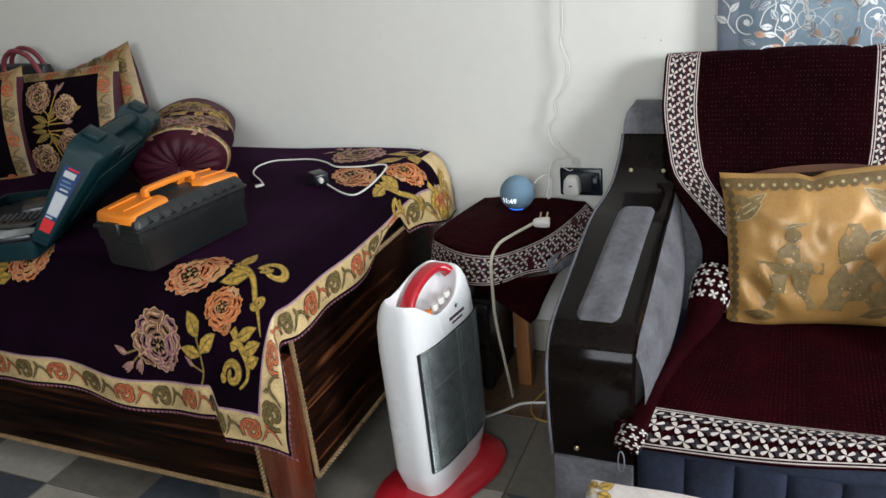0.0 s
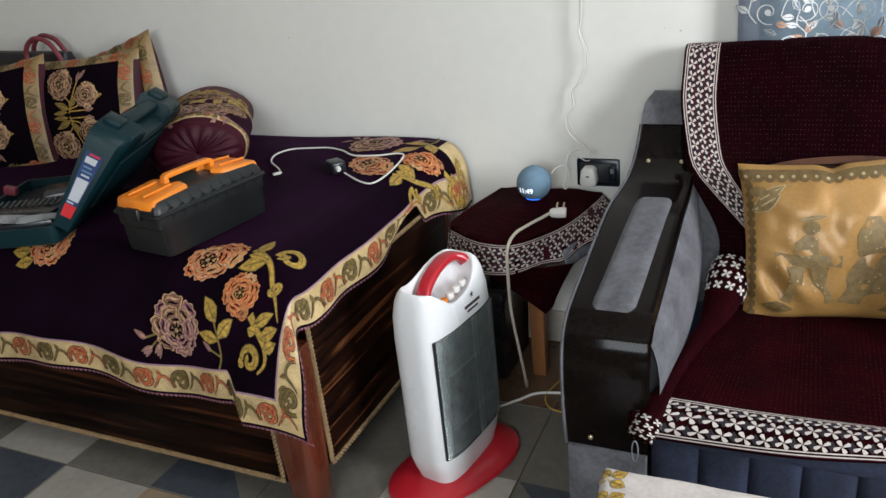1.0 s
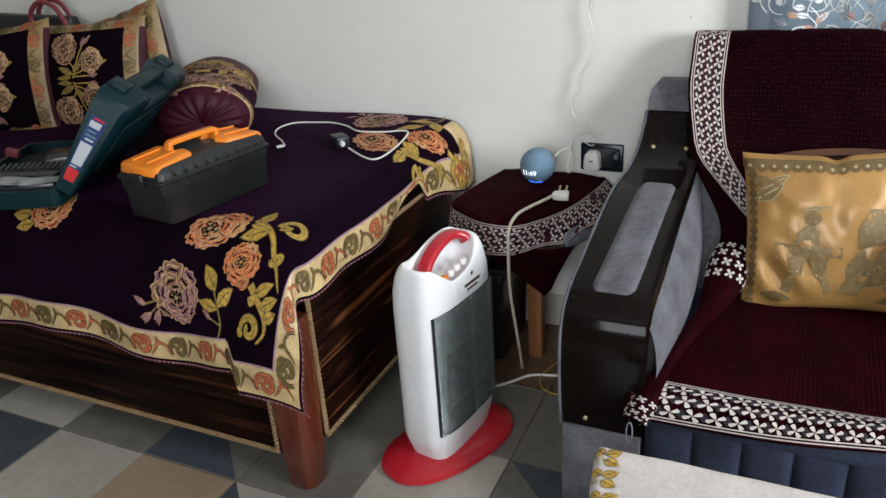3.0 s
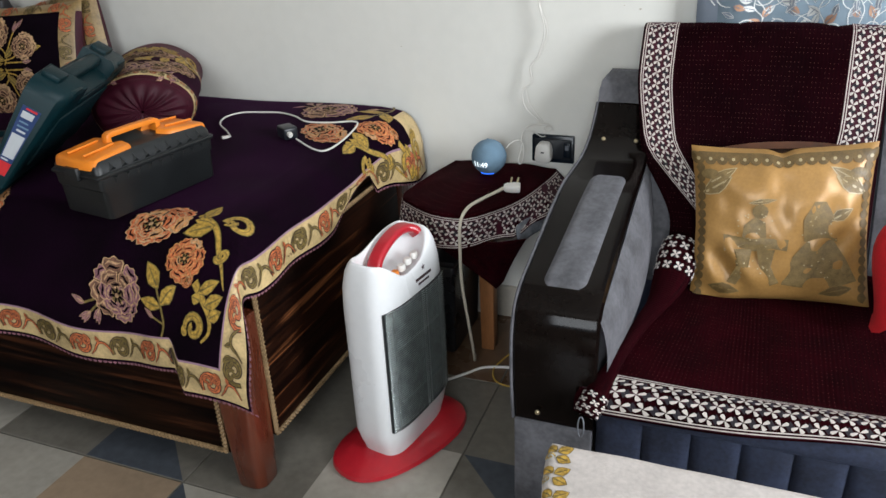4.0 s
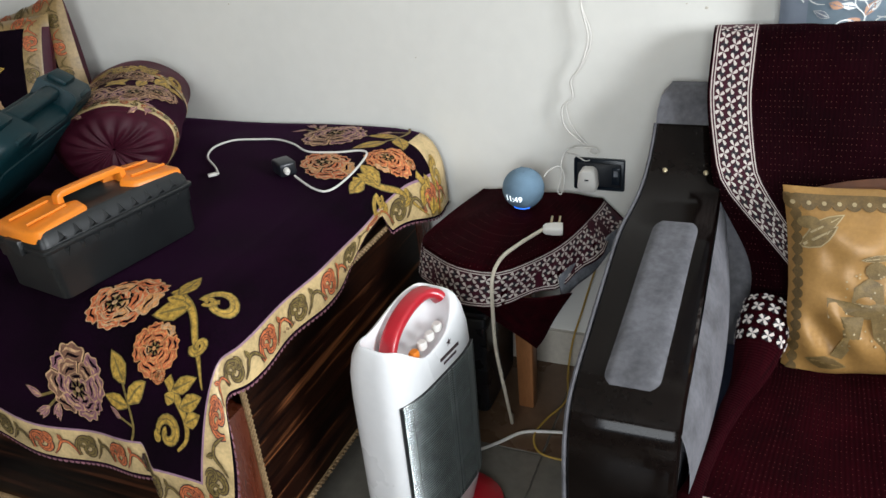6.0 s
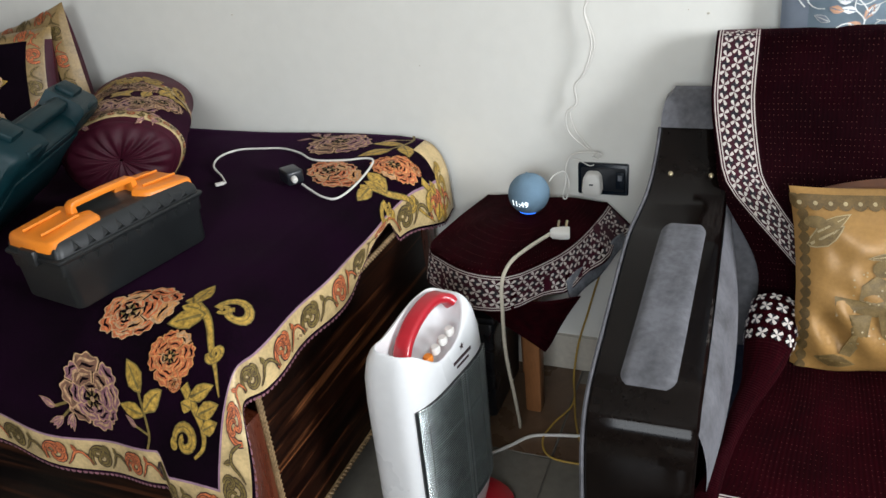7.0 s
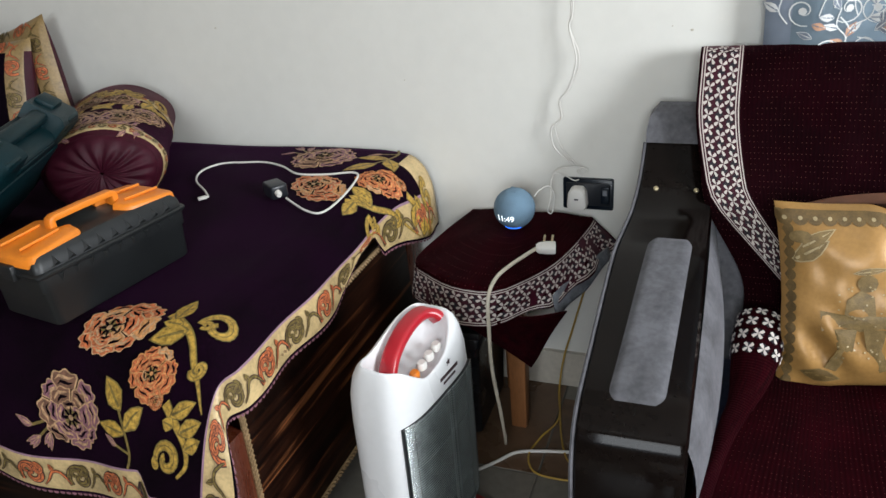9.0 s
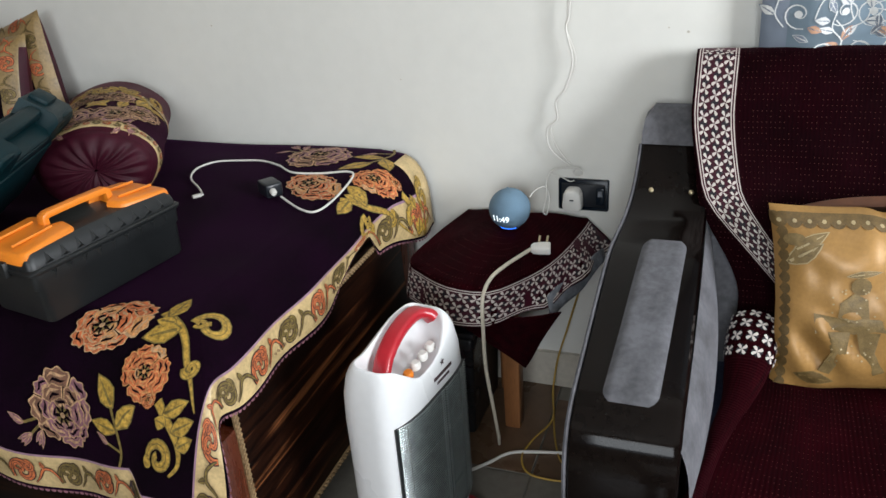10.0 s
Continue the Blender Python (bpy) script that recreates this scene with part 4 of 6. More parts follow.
    # piping along the outer edge
    MB().tube([(x0 - 0.001 + 0.020 * smooth(1.65, 2.0, y), y + 0.004, z - 0.004) for y, z in arm_line], 0.004, 6).ob("piping", M_SUEDE, sofa)


arm(-0.386, -0.214, 1)
arm(1.36, 1.53, -1)
SEAT_Z = 0.385
MB().box((0.575, 1.52, 0.20), (1.56, 0.5, 0.26), 0.01).ob("base", M_DENIM, sofa)
# quilted front: ribs of suede
n_rib = 17
for i in range(n_rib):
    w = 1.57 / n_rib
    x = -0.21 + w * (i + 0.5)
    prof = [(-w / 2 * 0.99, 0), (-w * 0.45, -0.0035), (-w * 0.25, -0.0058), (0, -0.0064), (w * 0.25, -0.0058), (w * 0.45, -0.0035), (w / 2 * 0.99, 0)]
    MB().loft([[(x + a, 1.27 + b, z) for a, b in prof] + [(x + w / 2, 1.285, z), (x - w / 2, 1.285, z)] for z in (0.05, 0.06, 0.2, 0.32, 0.345)]).ob("front_rib", M_DENIM, sofa)
for x0, x1 in ((-0.205, 0.33), (0.335, 0.85), (0.855, 1.355)):
    MB().box(((x0 + x1) / 2, 1.52, 0.355), (x1 - x0, 0.53, 0.075), 0.032, seg=4).ob("seat_cushion", M_DENIM, sofa, "navy suede seat cushion")
BACK_A, BACK_B = Vector((0, 2.045, 0.955)), Vector((0, 1.752, 0.42))
for x0, x1 in ((-0.235, 0.30), (0.305, 0.84), (0.845, 1.37)):
    rings = []
    for x, k in ((x0, 0.80), (x0 + 0.012, 0.93), (x0 + 0.04, 1.0), (x1 - 0.04, 1.0), (x1 - 0.012, 0.93), (x1, 0.80)):
        d = (BACK_B - BACK_A)
        nrm = Vector((0, 0.88, 0.48))
        pts = []
        for t, o in ((1.0, 0.0), (0.8, -0.008), (0.5, -0.012), (0.2, -0.008), (0.06, 0.0), (0.0, 0.018), (-0.018, 0.045), (0.0, 0.07), (0.3, 0.10), (1.0, 0.12)):
            p = BACK_A + Vector((0, 0.006, -0.028)) + d * t + nrm * (0.055 + (o - 0.055) * (k if o < 0.05 else 1)) * 1.0
            pts.append((x, min(p.y, 2.10), p.z))
        rings.append(pts)
    MB().loft(rings).ob("back_cushion", M_SUEDE, sofa, "grey suede back cushion")

# ---- throws with the pinwheel border ----
THROW_MATS = [M_WHITEV, M_NAVY, M_MAROON, M_WINE]


def pinwheels(line_at, length, width, S, parent, name="pinwheel_border", step=0.030, rows=3):
    """White four-petalled pinwheels on navy, with white lines, along a band: line_at(s, t) gives sheet metres."""
    m = Motif()
    def put(poly, k, lev):
        pts = [line_at(*p) for p in poly]
        m.s.append((pts, [tuple(range(len(pts)))], k, lev))
    n = int(length / step)
    st = length / n
    for i in range(n):
        put([(i * st, 0), ((i + 1) * st, 0), ((i + 1) * st, width * 0.5), (i * st, width * 0.5)], 3, 0)
        put([(i * st, width * 0.5), ((i + 1) * st, width * 0.5), ((i + 1) * st, width), (i * st, width)], 3, 0)
        for t in (0.035, 0.10, 0.90, 0.965):
            put([(i * st, width * (t - 0.013)), ((i + 1) * st, width * (t - 0.013)), ((i + 1) * st, width * (t + 0.013)), (i * st, width * (t + 0.013))], 0, 1)
    h = width * 0.78 / rows
    for i in range(n):
        for j in range(rows):
            cx = (i + 0.5) * st + (0.5 * st if j % 2 else 0) - 0.25 * st
            cy = width * 0.11 + h * (j + 0.5)
            if cx < st * 0.4 or cx > length - st * 0.4:
                continue
            a = st * 0.50
            b = h * 0.54
            for q in range(4):
                c0, s0 = math.cos(radians(90 * q + 34)), math.sin(radians(90 * q + 34))
                def rot(x, y):
                    return (cx + (x * c0 - y * s0) * a / 1.0, cy + (x * s0 + y * c0) * b / 1.0)
                put([rot(0.02, -0.05), rot(0.42, -0.25), rot(0.80, -0.35), rot(0.96, -0.12), rot(0.85, 0.17), rot(0.40, 0.13)], 0, 2)
            put([(cx + st * 0.27, cy), (cx + st * 0.5, cy - h * 0.42), (cx + st * 0.73, cy), (cx + st * 0.5, cy + h * 0.42)], 1, 1)
    return m.lay(S, THROW_MATS, name, parent, "white pinwheel pattern on navy and maroon")


throw = thing("back_throw", (0.03, 2.0, 0.96), "maroon velvet throw with a white pinwheel border over the sofa back", "throw")
TX0, TX1, TLEN = -0.264, 0.295, 0.62


def back_sheet(u, q):
    """q runs up from the lower hem (0) over the top edge of the sofa back."""
    d = TLEN - 0.0 - q
    a = (BACK_B - BACK_A).normalized()
    nrm = Vector((0, -0.88, 0.48))
    if d >= 0:
        p = BACK_A + a * d + nrm * (0.012 + 0.004 * math.sin(u * 17) * smooth(0.2, 0.5, d))
    else:
        th = min(-d / 0.045, 2.4)
        p = BACK_A + nrm * 0.014 + Vector((0, 0.030 * th, 0.008 * math.sin(th * 1.3)))
    slide = (0.025 * smooth(0.1, 0.3, d) + 0.10 * smooth(0.27, 0.5, d)) * smooth(TX0 + 0.33, TX0, u)
    return (u + slide, p.y, p.z + 0.004 * math.sin(u * 9 + 1) * smooth(0.3, -0.02, d))


MB().grid(lin(TX0, TX1, 40), lin(0.05, TLEN + 0.1, 46), back_sheet).ob("cloth", M_MAROON, throw, sharp=80, thick=0.004)
path = spline([(TX0 + 0.004, TLEN + 0.06, 0), (TX0 + 0.004, TLEN - 0.12, 0), (TX0 + 0.008, TLEN - 0.26, 0), (TX0 + 0.03, TLEN - 0.345, 0), (TX0 + 0.085, TLEN - 0.45, 0),
               (TX0 + 0.19, TLEN - 0.515, 0), (-0.012, TLEN - 0.55, 0), (0.0155, TLEN - 0.555, 0)], 10)
full = path + [Vector((0.031 - p.x, p.y, 0)) for p in path[::-1][1:]]
cum = [0.0]
for p, q in zip(full, full[1:]):
    cum.append(cum[-1] + (q - p).length)


def u_band(s, t):
    s = max(0.0, min(cum[-1] - 1e-5, s))
    i = next(k for k in range(len(cum) - 1) if cum[k + 1] >= s)
    f = (s - cum[i]) / (cum[i + 1] - cum[i])
    p = full[i].lerp(full[i + 1], f)
    a, b = full[max(i - 1, 0)], full[min(i + 2, len(full) - 1)]
    d = (b - a).normalized()
    return (p.x - d.y * t, p.y + d.x * t)


pinwheels(u_band, cum[-1], 0.082, back_sheet, throw)

seat_throw = thing("seat_throw", (0.05, 1.5, 0.40), "maroon velvet seat cover with white pinwheel border at the hem", "throw")
SX0, SX1 = -0.20, 0.335
SEATP = run_profile([(0, 0), (0.02, 0.003), (0.036, 0.018), (0.044, 0.045), (0.046, 0.075), (0.047, 0.12)])


def seat_sheet(u, v):
    """v runs from the hem in front back to the backrest."""
    oy, dz = SEATP(1.275 - v)
    wave = 0.006 * math.sin(u * 14 + 0.6) * smooth(0.02, 0.1, 1.275 - v)
    z = 0.408 + 0.012 * smooth(1.3, 1.7, v) - dz + 0.004 * noise.noise(Vector((u * 5, v * 5, 0))) + 0.05 * smooth(1.70, 1.76, v)
    z -= 0.012 * math.exp(-((u - 0.02) ** 2 + (v - 1.47) ** 2) / 0.012)
    return (u + 0.065 * smooth(1.25, 1.7, v) * smooth(0.1, -0.2, u) - 0.052 * smooth(1.33, 1.23, v) * smooth(0.0, -0.2, u), 1.275 - oy - wave, z - 0.012 * smooth(1.30, 1.22, v) + 0.050 * smooth(-0.18, 0.40, u) * smooth(1.34, 1.22, v))


MB().grid(lin(SX0, SX1, 50), sorted(lin(1.207, 1.32, 22) + lin(1.325, 1.765, 40)), seat_sheet).ob("cloth", M_MAROON_SEAT, seat_throw, sharp=80, thick=0.004)
pinwheels(lambda s, t: (SX0 + 0.004 + s, 1.212 + t), SX1 - SX0 - 0.006, 0.09, seat_sheet, seat_throw)
# the left side rolled up against the arm
rp = spline([(-0.222, 1.205, 0.372), (-0.206, 1.25, 0.402), (-0.185, 1.34, 0.424), (-0.155, 1.48, 0.432), (-0.120, 1.62, 0.452), (-0.105, 1.745, 0.500)], 8)
nr = len(rp)


def roll_sheet(s, t):
    """The soft flat roll; s along it, t round it."""
    i = max(0, min(nr - 2, int(s * (nr - 1))))
    f = s * (nr - 1) - i
    p = rp[i].lerp(rp[i + 1], f)
    d = (rp[i + 1] - rp[i]).normalized()
    sd = d.cross(Vector((0, 0, 1))).normalized()
    up = sd.cross(d)
    w = 0.019 + 0.006 * math.sin(s * 9 + 0.6) + 0.024 * smooth(0.66, 0.95, s)
    h = 0.012 + 0.003 * math.sin(s * 14) + 0.026 * smooth(0.66, 0.95, s)
    k = 1 + 0.06 * math.sin(3 * t + s * 21) * smooth(0.0, 0.2, s) * smooth(0.9, 0.7, s)
    return tuple(p + k * (w * math.cos(t) * sd + h * math.sin(t) * up))


MB().grid(lin(0, 1, 60), lin(0, 2 * math.pi, 25), roll_sheet).ob("rolled_edge", M_MAROON_SEAT, seat_throw, "rolled-up side of the seat cover", sharp=80)
MB().grid(lin(0, 1, 6), lin(0, 2 * math.pi, 25), lambda r, t: tuple(Vector(roll_sheet(1.0, t)).lerp(rp[-1], 1 - r) + Vector((0.004, 0.012, 0.006)) * (1 - r * r))).ob("roll_end", M_NAVY, seat_throw, sharp=80)
tip = rp[0]
MB().tube([tip + Vector((-0.006 + 0.006 * math.cos(a), -0.012, -0.022 + 0.024 * math.sin(a))) for a in lin(0, 2 * math.pi, 18)], 0.0014, 6).ob("cord_loop", M_BACKING, seat_throw, "thin grey hanging loop")


for s0, s1, na, ns in ((0.0, 0.17, 6, 4), (0.84, 1.0, 10, 4)):
    m = Motif()
    for i in range(ns):
        for j in range(na):
            cs, ct = s0 + (s1 - s0) * (i + 0.5) / ns, 2 * math.pi * (j + 0.5 * (i % 2)) / na
            ds, dt = (s1 - s0) / ns * 0.41, 2 * math.pi / na * 0.41
            for q in range(4):
                a = radians(90 * q + 40)
                c0, n0 = math.cos(a), math.sin(a)
                m.s.append(([(cs + (x * c0 - y * n0) * ds, ct + (x * n0 + y * c0) * dt) for x, y in ((0, 0), (0.5, -0.32), (0.98, -0.3), (0.98, 0.2), (0.3, 0.15))], [(0, 1, 2, 3, 4)], 0, 1))
            m.s.append(([(cs - ds, ct), (cs, ct - dt), (cs + ds, ct), (cs, ct + dt)], [(0, 1, 2, 3)], 1, 0))
    m.lay(lambda a, b: roll_sheet(a, b), THROW_MATS, "rolled_border", seat_throw, start=0.0024, lift=0.0006)


# ---- stool with its cloth ----
stool = thing("stool", (-0.68, 1.94, 0), "small teak stool hidden under a maroon cloth", "stool")
MB().box((-0.690, 1.96, 0.512), (0.235, 0.27, 0.032), 0.006).ob("stool_top", M_TEAK, stool)
for x, y in ((-0.79, 1.96), (-0.655, 1.925), (-0.79, 2.08), (-0.71, 2.085)):
    MB().loft([[(x + a, y + b, z) for a, b in rounded(w, w, 0.005, 2)] for z, w in ((0, 0.038), (0.003, 0.042), (0.25, 0.046), (0.508, 0.05))]).ob("leg", M_TEAK, stool)
MB().box((-0.700, 1.84, 0.475), (0.18, 0.018, 0.06), 0.003).ob("apron", M_TEAK, stool)

crate = thing("storage_box", (-0.825, 1.965, 0), "black plastic storage box under the stool", "box")
MB().loft([[(-0.825 + a, 1.965 + b, z) for a, b in rounded(w, w + 0.06, 0.012, 3)] for z, w in ((0, 0.155), (0.006, 0.165), (0.27, 0.18), (0.272, 0.188), (0.295, 0.19), (0.30, 0.184))]).ob("box_body", M_BLACKP, crate)
MB().box((-0.825, 1.965, 0.312), (0.194, 0.254, 0.02), 0.006).ob("box_lid", M_BLACKP, crate)

stool_cloth = thing("stool_cloth", (-0.68, 1.94, 0.545), "maroon velvet cloth with a pinwheel hem draped over the stool", "tablecloth")
RIM = spline([(-0.815, 2.108, 0), (-0.845, 1.95, 0), (-0.858, 1.80, 0), (-0.80, 1.742, 0), (-0.742, 1.708, 0), (-0.689, 1.697, 0), (-0.636, 1.704, 0), (-0.592, 1.758, 0), (-0.552, 1.832, 0),
              (-0.527, 1.912, 0), (-0.506, 2.035, 0), (-0.50, 2.108, 0)], 8)
rim_cum = [0.0]
for p, q in zip(RIM, RIM[1:]):
    rim_cum.append(rim_cum[-1] + (q - p).length)
MID = Vector((-0.66, 2.085, 0))


def stool_sheet(s, t):
    """s along the rim, t > 0 inwards on the top, t < 0 down the hanging side (metres)."""
    s = max(0.0, min(rim_cum[-1] - 1e-6, s))
    i = next(k for k in range(len(rim_cum) - 1) if rim_cum[k + 1] >= s)
    f = (s - rim_cum[i]) / (rim_cum[i + 1] - rim_cum[i])
    p = RIM[i].lerp(RIM[i + 1], f)
    out = (p - MID).normalized()
    g = s / rim_cum[-1]
    if t >= 0:
        k = min(1.0, t / 0.17)
        q = p.lerp(MID, k)
        z = 0.549 - 0.012 * (1 - smooth(0, 0.10, t)) + 0.002 * noise.noise(Vector((q.x * 9, q.y * 9, 1)))
        return (q.x, min(q.y, 2.112), z)
    d = -t
    flare = 0.18 + 0.55 * smooth(0.66, 0.80, g)
    fold = 0.020 * math.sin(g * 46) * smooth(0.0, 0.09, d) * (0.10 + 0.4 * smooth(0.62, 0.76, g))
    c = math.cos(flare)
    q = p + out * (math.sin(flare) * d + fold)
    return (q.x, min(q.y, 2.115), 0.537 - c * d + 0.006 * math.sin(g * 23) * smooth(0, 0.09, d))


MB().grid(lin(0, rim_cum[-1], 90), lin(-0.090, 0.0, 10) + lin(0.008, 0.17, 12), stool_sheet).ob("cloth", M_MAROON_SEAT, stool_cloth, sharp=80, thick=0.003)
L0 = rim_cum[-1] * 0.255
pinwheels(lambda s, t: (L0 + s, -0.088 + t), rim_cum[-1] * 0.735, 0.082, stool_sheet, stool_cloth, step=0.030)
# the corner that hangs lower in front


def tip_sheet(u, v):
    w = 1 - v
    x = -0.745 + 0.035 * v + (0.25 - 0.035 * v) * (u * w + 0.62 * (1 - w))
    return (x, 1.705 + 0.05 * u + 0.06 * v + 0.012 * math.sin(u * 7) * w, 0.452 - 0.155 * v + 0.012 * u * w)


MB().grid(lin(0, 1, 14), lin(0, 0.98, 12), tip_sheet).ob("hanging_corner", M_MAROON_SEAT, stool_cloth, "plain maroon hanging corner", sharp=80, thick=0.003)


def backing_sheet(u, v):
    return (-0.535 + 0.085 * u + 0.01 * v, 1.80 + 0.24 * u - 0.01 * v, 0.475 + 0.012 * u - 0.055 * v * (1 - 0.5 * u) + 0.006 * math.sin(9 * u))


MB().grid(lin(0, 1, 14), lin(0, 1, 8), backing_sheet).ob("turned_underside", M_BACKING, stool_cloth, "grey woven underside of the cloth", sharp=80, thick=0.003)

# ---- smart speaker ----
speaker = thing("smart_speaker", (-0.668, 1.99, 0.552), "blue fabric ball-shaped smart speaker with a glowing clock on the stool", "speaker")
SC, SR = Vector((-0.668, 1.99, 0.600)), 0.0505
prof = []
for i in range(25):
    a = radians(-68 + 158 * i / 24)
    prof.append((SR * math.cos(a), SR * math.sin(a) * 0.985))
MB().loft([[(SC.x + r * math.cos(b), SC.y + r * math.sin(b), SC.z + h) for b in [2 * math.pi * j / 40 for j in range(40)]] for r, h in prof]).ob("shell", M_BLUEFAB, speaker)
MB().loft([[(SC.x + r * math.cos(b), SC.y + r * math.sin(b), z) for b in [2 * math.pi * j / 40 for j in range(40)]] for r, z in ((0.020, 0.5530), (0.0245, 0.5535), (0.0255, 0.5545), (0.0245, 0.5556))]).ob("foot", M_BLACKP, speaker)
MB().tube([(SC.x + 0.0252 * math.cos(a), SC.y + 0.0252 * math.sin(a), 0.5565) for a in lin(radians(200), radians(320), 26)], 0.0014, 6).ob("light_ring", M_RING, speaker, "glowing blue light ring")


def on_ball(me):
    yaw0 = radians(-103)
    for v in me.vertices:
        a = yaw0 + v.co.x / SR
        e = v.co.y / SR - radians(12)
        r = SR + 0.0004 + v.co.z
        v.co = SC + Vector((r * math.cos(e) * math.cos(a), r * math.cos(e) * math.sin(a), r * math.sin(e)))


clock = writing("11:49", 0.0215, Matrix(), M_LED, "clock_digits", speaker, "white glowing digits")
on_ball(clock.data)
for i in range(4):
    a = i * math.pi / 2 + 0.5
    MB().loft([[(SC.x + 0.016 * math.cos(a) + r * math.cos(b), SC.y + 0.016 * math.sin(a) + r * math.sin(b), SC.z + z) for b in [2 * math.pi * j / 12 for j in range(12)]] for r, z in ((0.0035, 0.0468), (0.0035, 0.0478), (0.002, 0.0482))]).ob("button", M_BLUEFAB, speaker)

# ---- socket, charger, wires on the wall ----
socket = thing("wall_socket", (-0.513, WALL_Y, 0.592), "glossy black modular switch and socket plate on the wall", "socket")
WY = WALL_Y
def plate(w, h, d0, d1, r, mb=None):
    mb = mb or MB()
    rings = [[(-0.513 + a, WY - d0, 0.592 + b) for a, b in rounded(w, h, r)], [(-0.513 + a, WY - d1 + 0.002, 0.592 + b) for a, b in rounded(w, h, r)],
             [(-0.513 + a, WY - d1, 0.592 + b) for a, b in rounded(w - 0.004, h - 0.004, r * 0.8)]]
    return mb.loft(rings)
plate(0.126, 0.083, 0.0, 0.009, 0.005).ob("plate", M_BLACKGLOSS, socket)
plate(0.110, 0.062, 0.009, 0.0105, 0.003).ob("inner_frame", M_BLACKP, socket)
MB().box((-0.470, WY - 0.0125, 0.592), (0.020, 0.006, 0.044), 0.0015).ob("switch", M_BLACKGLOSS, socket)
MB().box((-0.470, WY - 0.016, 0.600), (0.011, 0.002, 0.015), 0.0008).ob("switch_mark", M_BACKING, socket)
charger = thing("charger_plug", (-0.543, WY - 0.011, 0.588), "white wall charger plugged into the black socket", "charger")
rings = []
for d, sc in ((0.0115, 0.9), (0.013, 1.0), (0.036, 1.0), (0.042, 0.93), (0.044, 0.82)):
    rings.append([(-0.536 + a * (1 - 0.25 * max(0, b) / 0.03), WY - d, 0.586 + b) for a, b in rounded(0.050 * sc, 0.060 * sc, 0.015 * sc)])
MB().loft(rings).ob("charger_body", M_WHITEP, charger)
MB().box((-0.536, WY - 0.0442, 0.590), (0.010, 0.001, 0.004), 0.0004).ob("port", M_BLACKP, charger, "dark charging port")


def cable(name, pts, r, material, label, n=8, loc=None):
    line = spline(pts, 8)
    t = MB().tube(line, r, n).ob(name, material)
    return tagged(t, label, "cable")


hang = spline([(-0.56, 2.105, 2.6), (-0.548, 2.10, 1.6), (-0.545, 2.098, 1.20), (-0.545, 2.098, 1.048), (-0.553, 2.098, 1.005), (-0.537, 2.096, 0.935), (-0.554, 2.097, 0.87), (-0.577, 2.10, 0.836),
               (-0.574, 2.10, 0.794), (-0.599, 2.10, 0.766), (-0.592, 2.105, 0.716), (-0.548, 2.108, 0.674)], 6)
cable("hanging_wire", [tuple(p) for p in hang], 0.0020, M_CABLE, "thin white wire hanging down the wall to the socket")
cable("hanging_wire", [(p.x + 0.006 * math.sin(p.z * 21 + 1) + 0.018 * smooth(0.82, 0.74, p.z) * smooth(0.66, 0.72, p.z), p.y + 0.006, p.z) for p in hang], 0.0016, M_CABLE, "second thin white wire twisted along the first on the wall")
cable("knotted_wire", [(-0.523, 2.11, 0.668), (-0.535, 2.10, 0.660), (-0.520, 2.098, 0.652), (-0.512, 2.10, 0.664), (-0.53, 2.095, 0.672), (-0.57, 2.10, 0.667), (-0.592, 2.10, 0.655),
      (-0.60, 2.09, 0.63), (-0.596, 2.07, 0.60), (-0.602, 2.06, 0.568), (-0.592, 2.06, 0.562), (-0.588, 2.07, 0.60), (-0.60, 2.07, 0.628), (-0.62, 2.05, 0.625), (-0.628, 2.03, 0.615)],
      0.0017, M_CABLE, "thin white speaker wire looped below the socket")
cable("loose_wire", [(-0.598, 2.112, 0.648), (-0.57, 2.118, 0.64), (-0.548, 2.12, 0.628), (-0.535, 2.115, 0.632)], 0.0015, M_CABLE, "short loose white wire beside the socket")
for x, z, r in ((-1.53, 1.014, 0.003), (-0.288, 0.991, 0.0035), (-0.33, 1.0, 0.002), (-0.985, 0.875, 0.002)):
    tagged(MB().loft([[(x + r * s * math.cos(a), WY - d, z + r * 0.8 * s * math.sin(a)) for a in [2 * math.pi * j / 10 for j in range(10)]] for s, d in ((1.0, 0.0), (0.8, 0.001), (0.2, 0.0014))]).ob("wall_mark", M_SKIRT),
           "small filled nail hole in the plaster wall", "mark")

# heater's plug and cord
plug = thing("mains_plug", (-0.565, 1.86, 0.553), "white three-pin plug lying loose on the stool cloth", "plug")
PM = pose(-0.562, 1.862, 0.563, 8, 0, 12)
mb = MB(PM)
mb.loft([[(x, b * s, a * s) for a, b in rounded(0.020, 0.032, 0.006, 3)] for x, s in ((-0.022, 0.55), (-0.016, 0.85), (0.0, 1.0), (0.018, 1.0), (0.022, 0.9))]).ob("plug_body", M_WHITEP, plug)
for x, y in ((-0.004, 0.016), (0.014, 0.016)):
    MB(PM).tube([(x, y * 0.9, 0.008), (x + 0.002, y + 0.014, 0.014)], 0.0027, 8).ob("pin", M_BRASS, plug, "brass pin")
cable("heater_cord", [(-0.583, 1.857, 0.562), (-0.60, 1.835, 0.556), (-0.622, 1.78, 0.555), (-0.637, 1.715, 0.555), (-0.643, 1.672, 0.53), (-0.640, 1.655, 0.46), (-0.640, 1.66, 0.36),
      (-0.640, 1.70, 0.22), (-0.650, 1.76, 0.09), (-0.668, 1.82, 0.012), (-0.68, 1.86, 0.005)], 0.0042, M_CABLEBEIGE, "beige mains cord hanging from the stool to the floor")
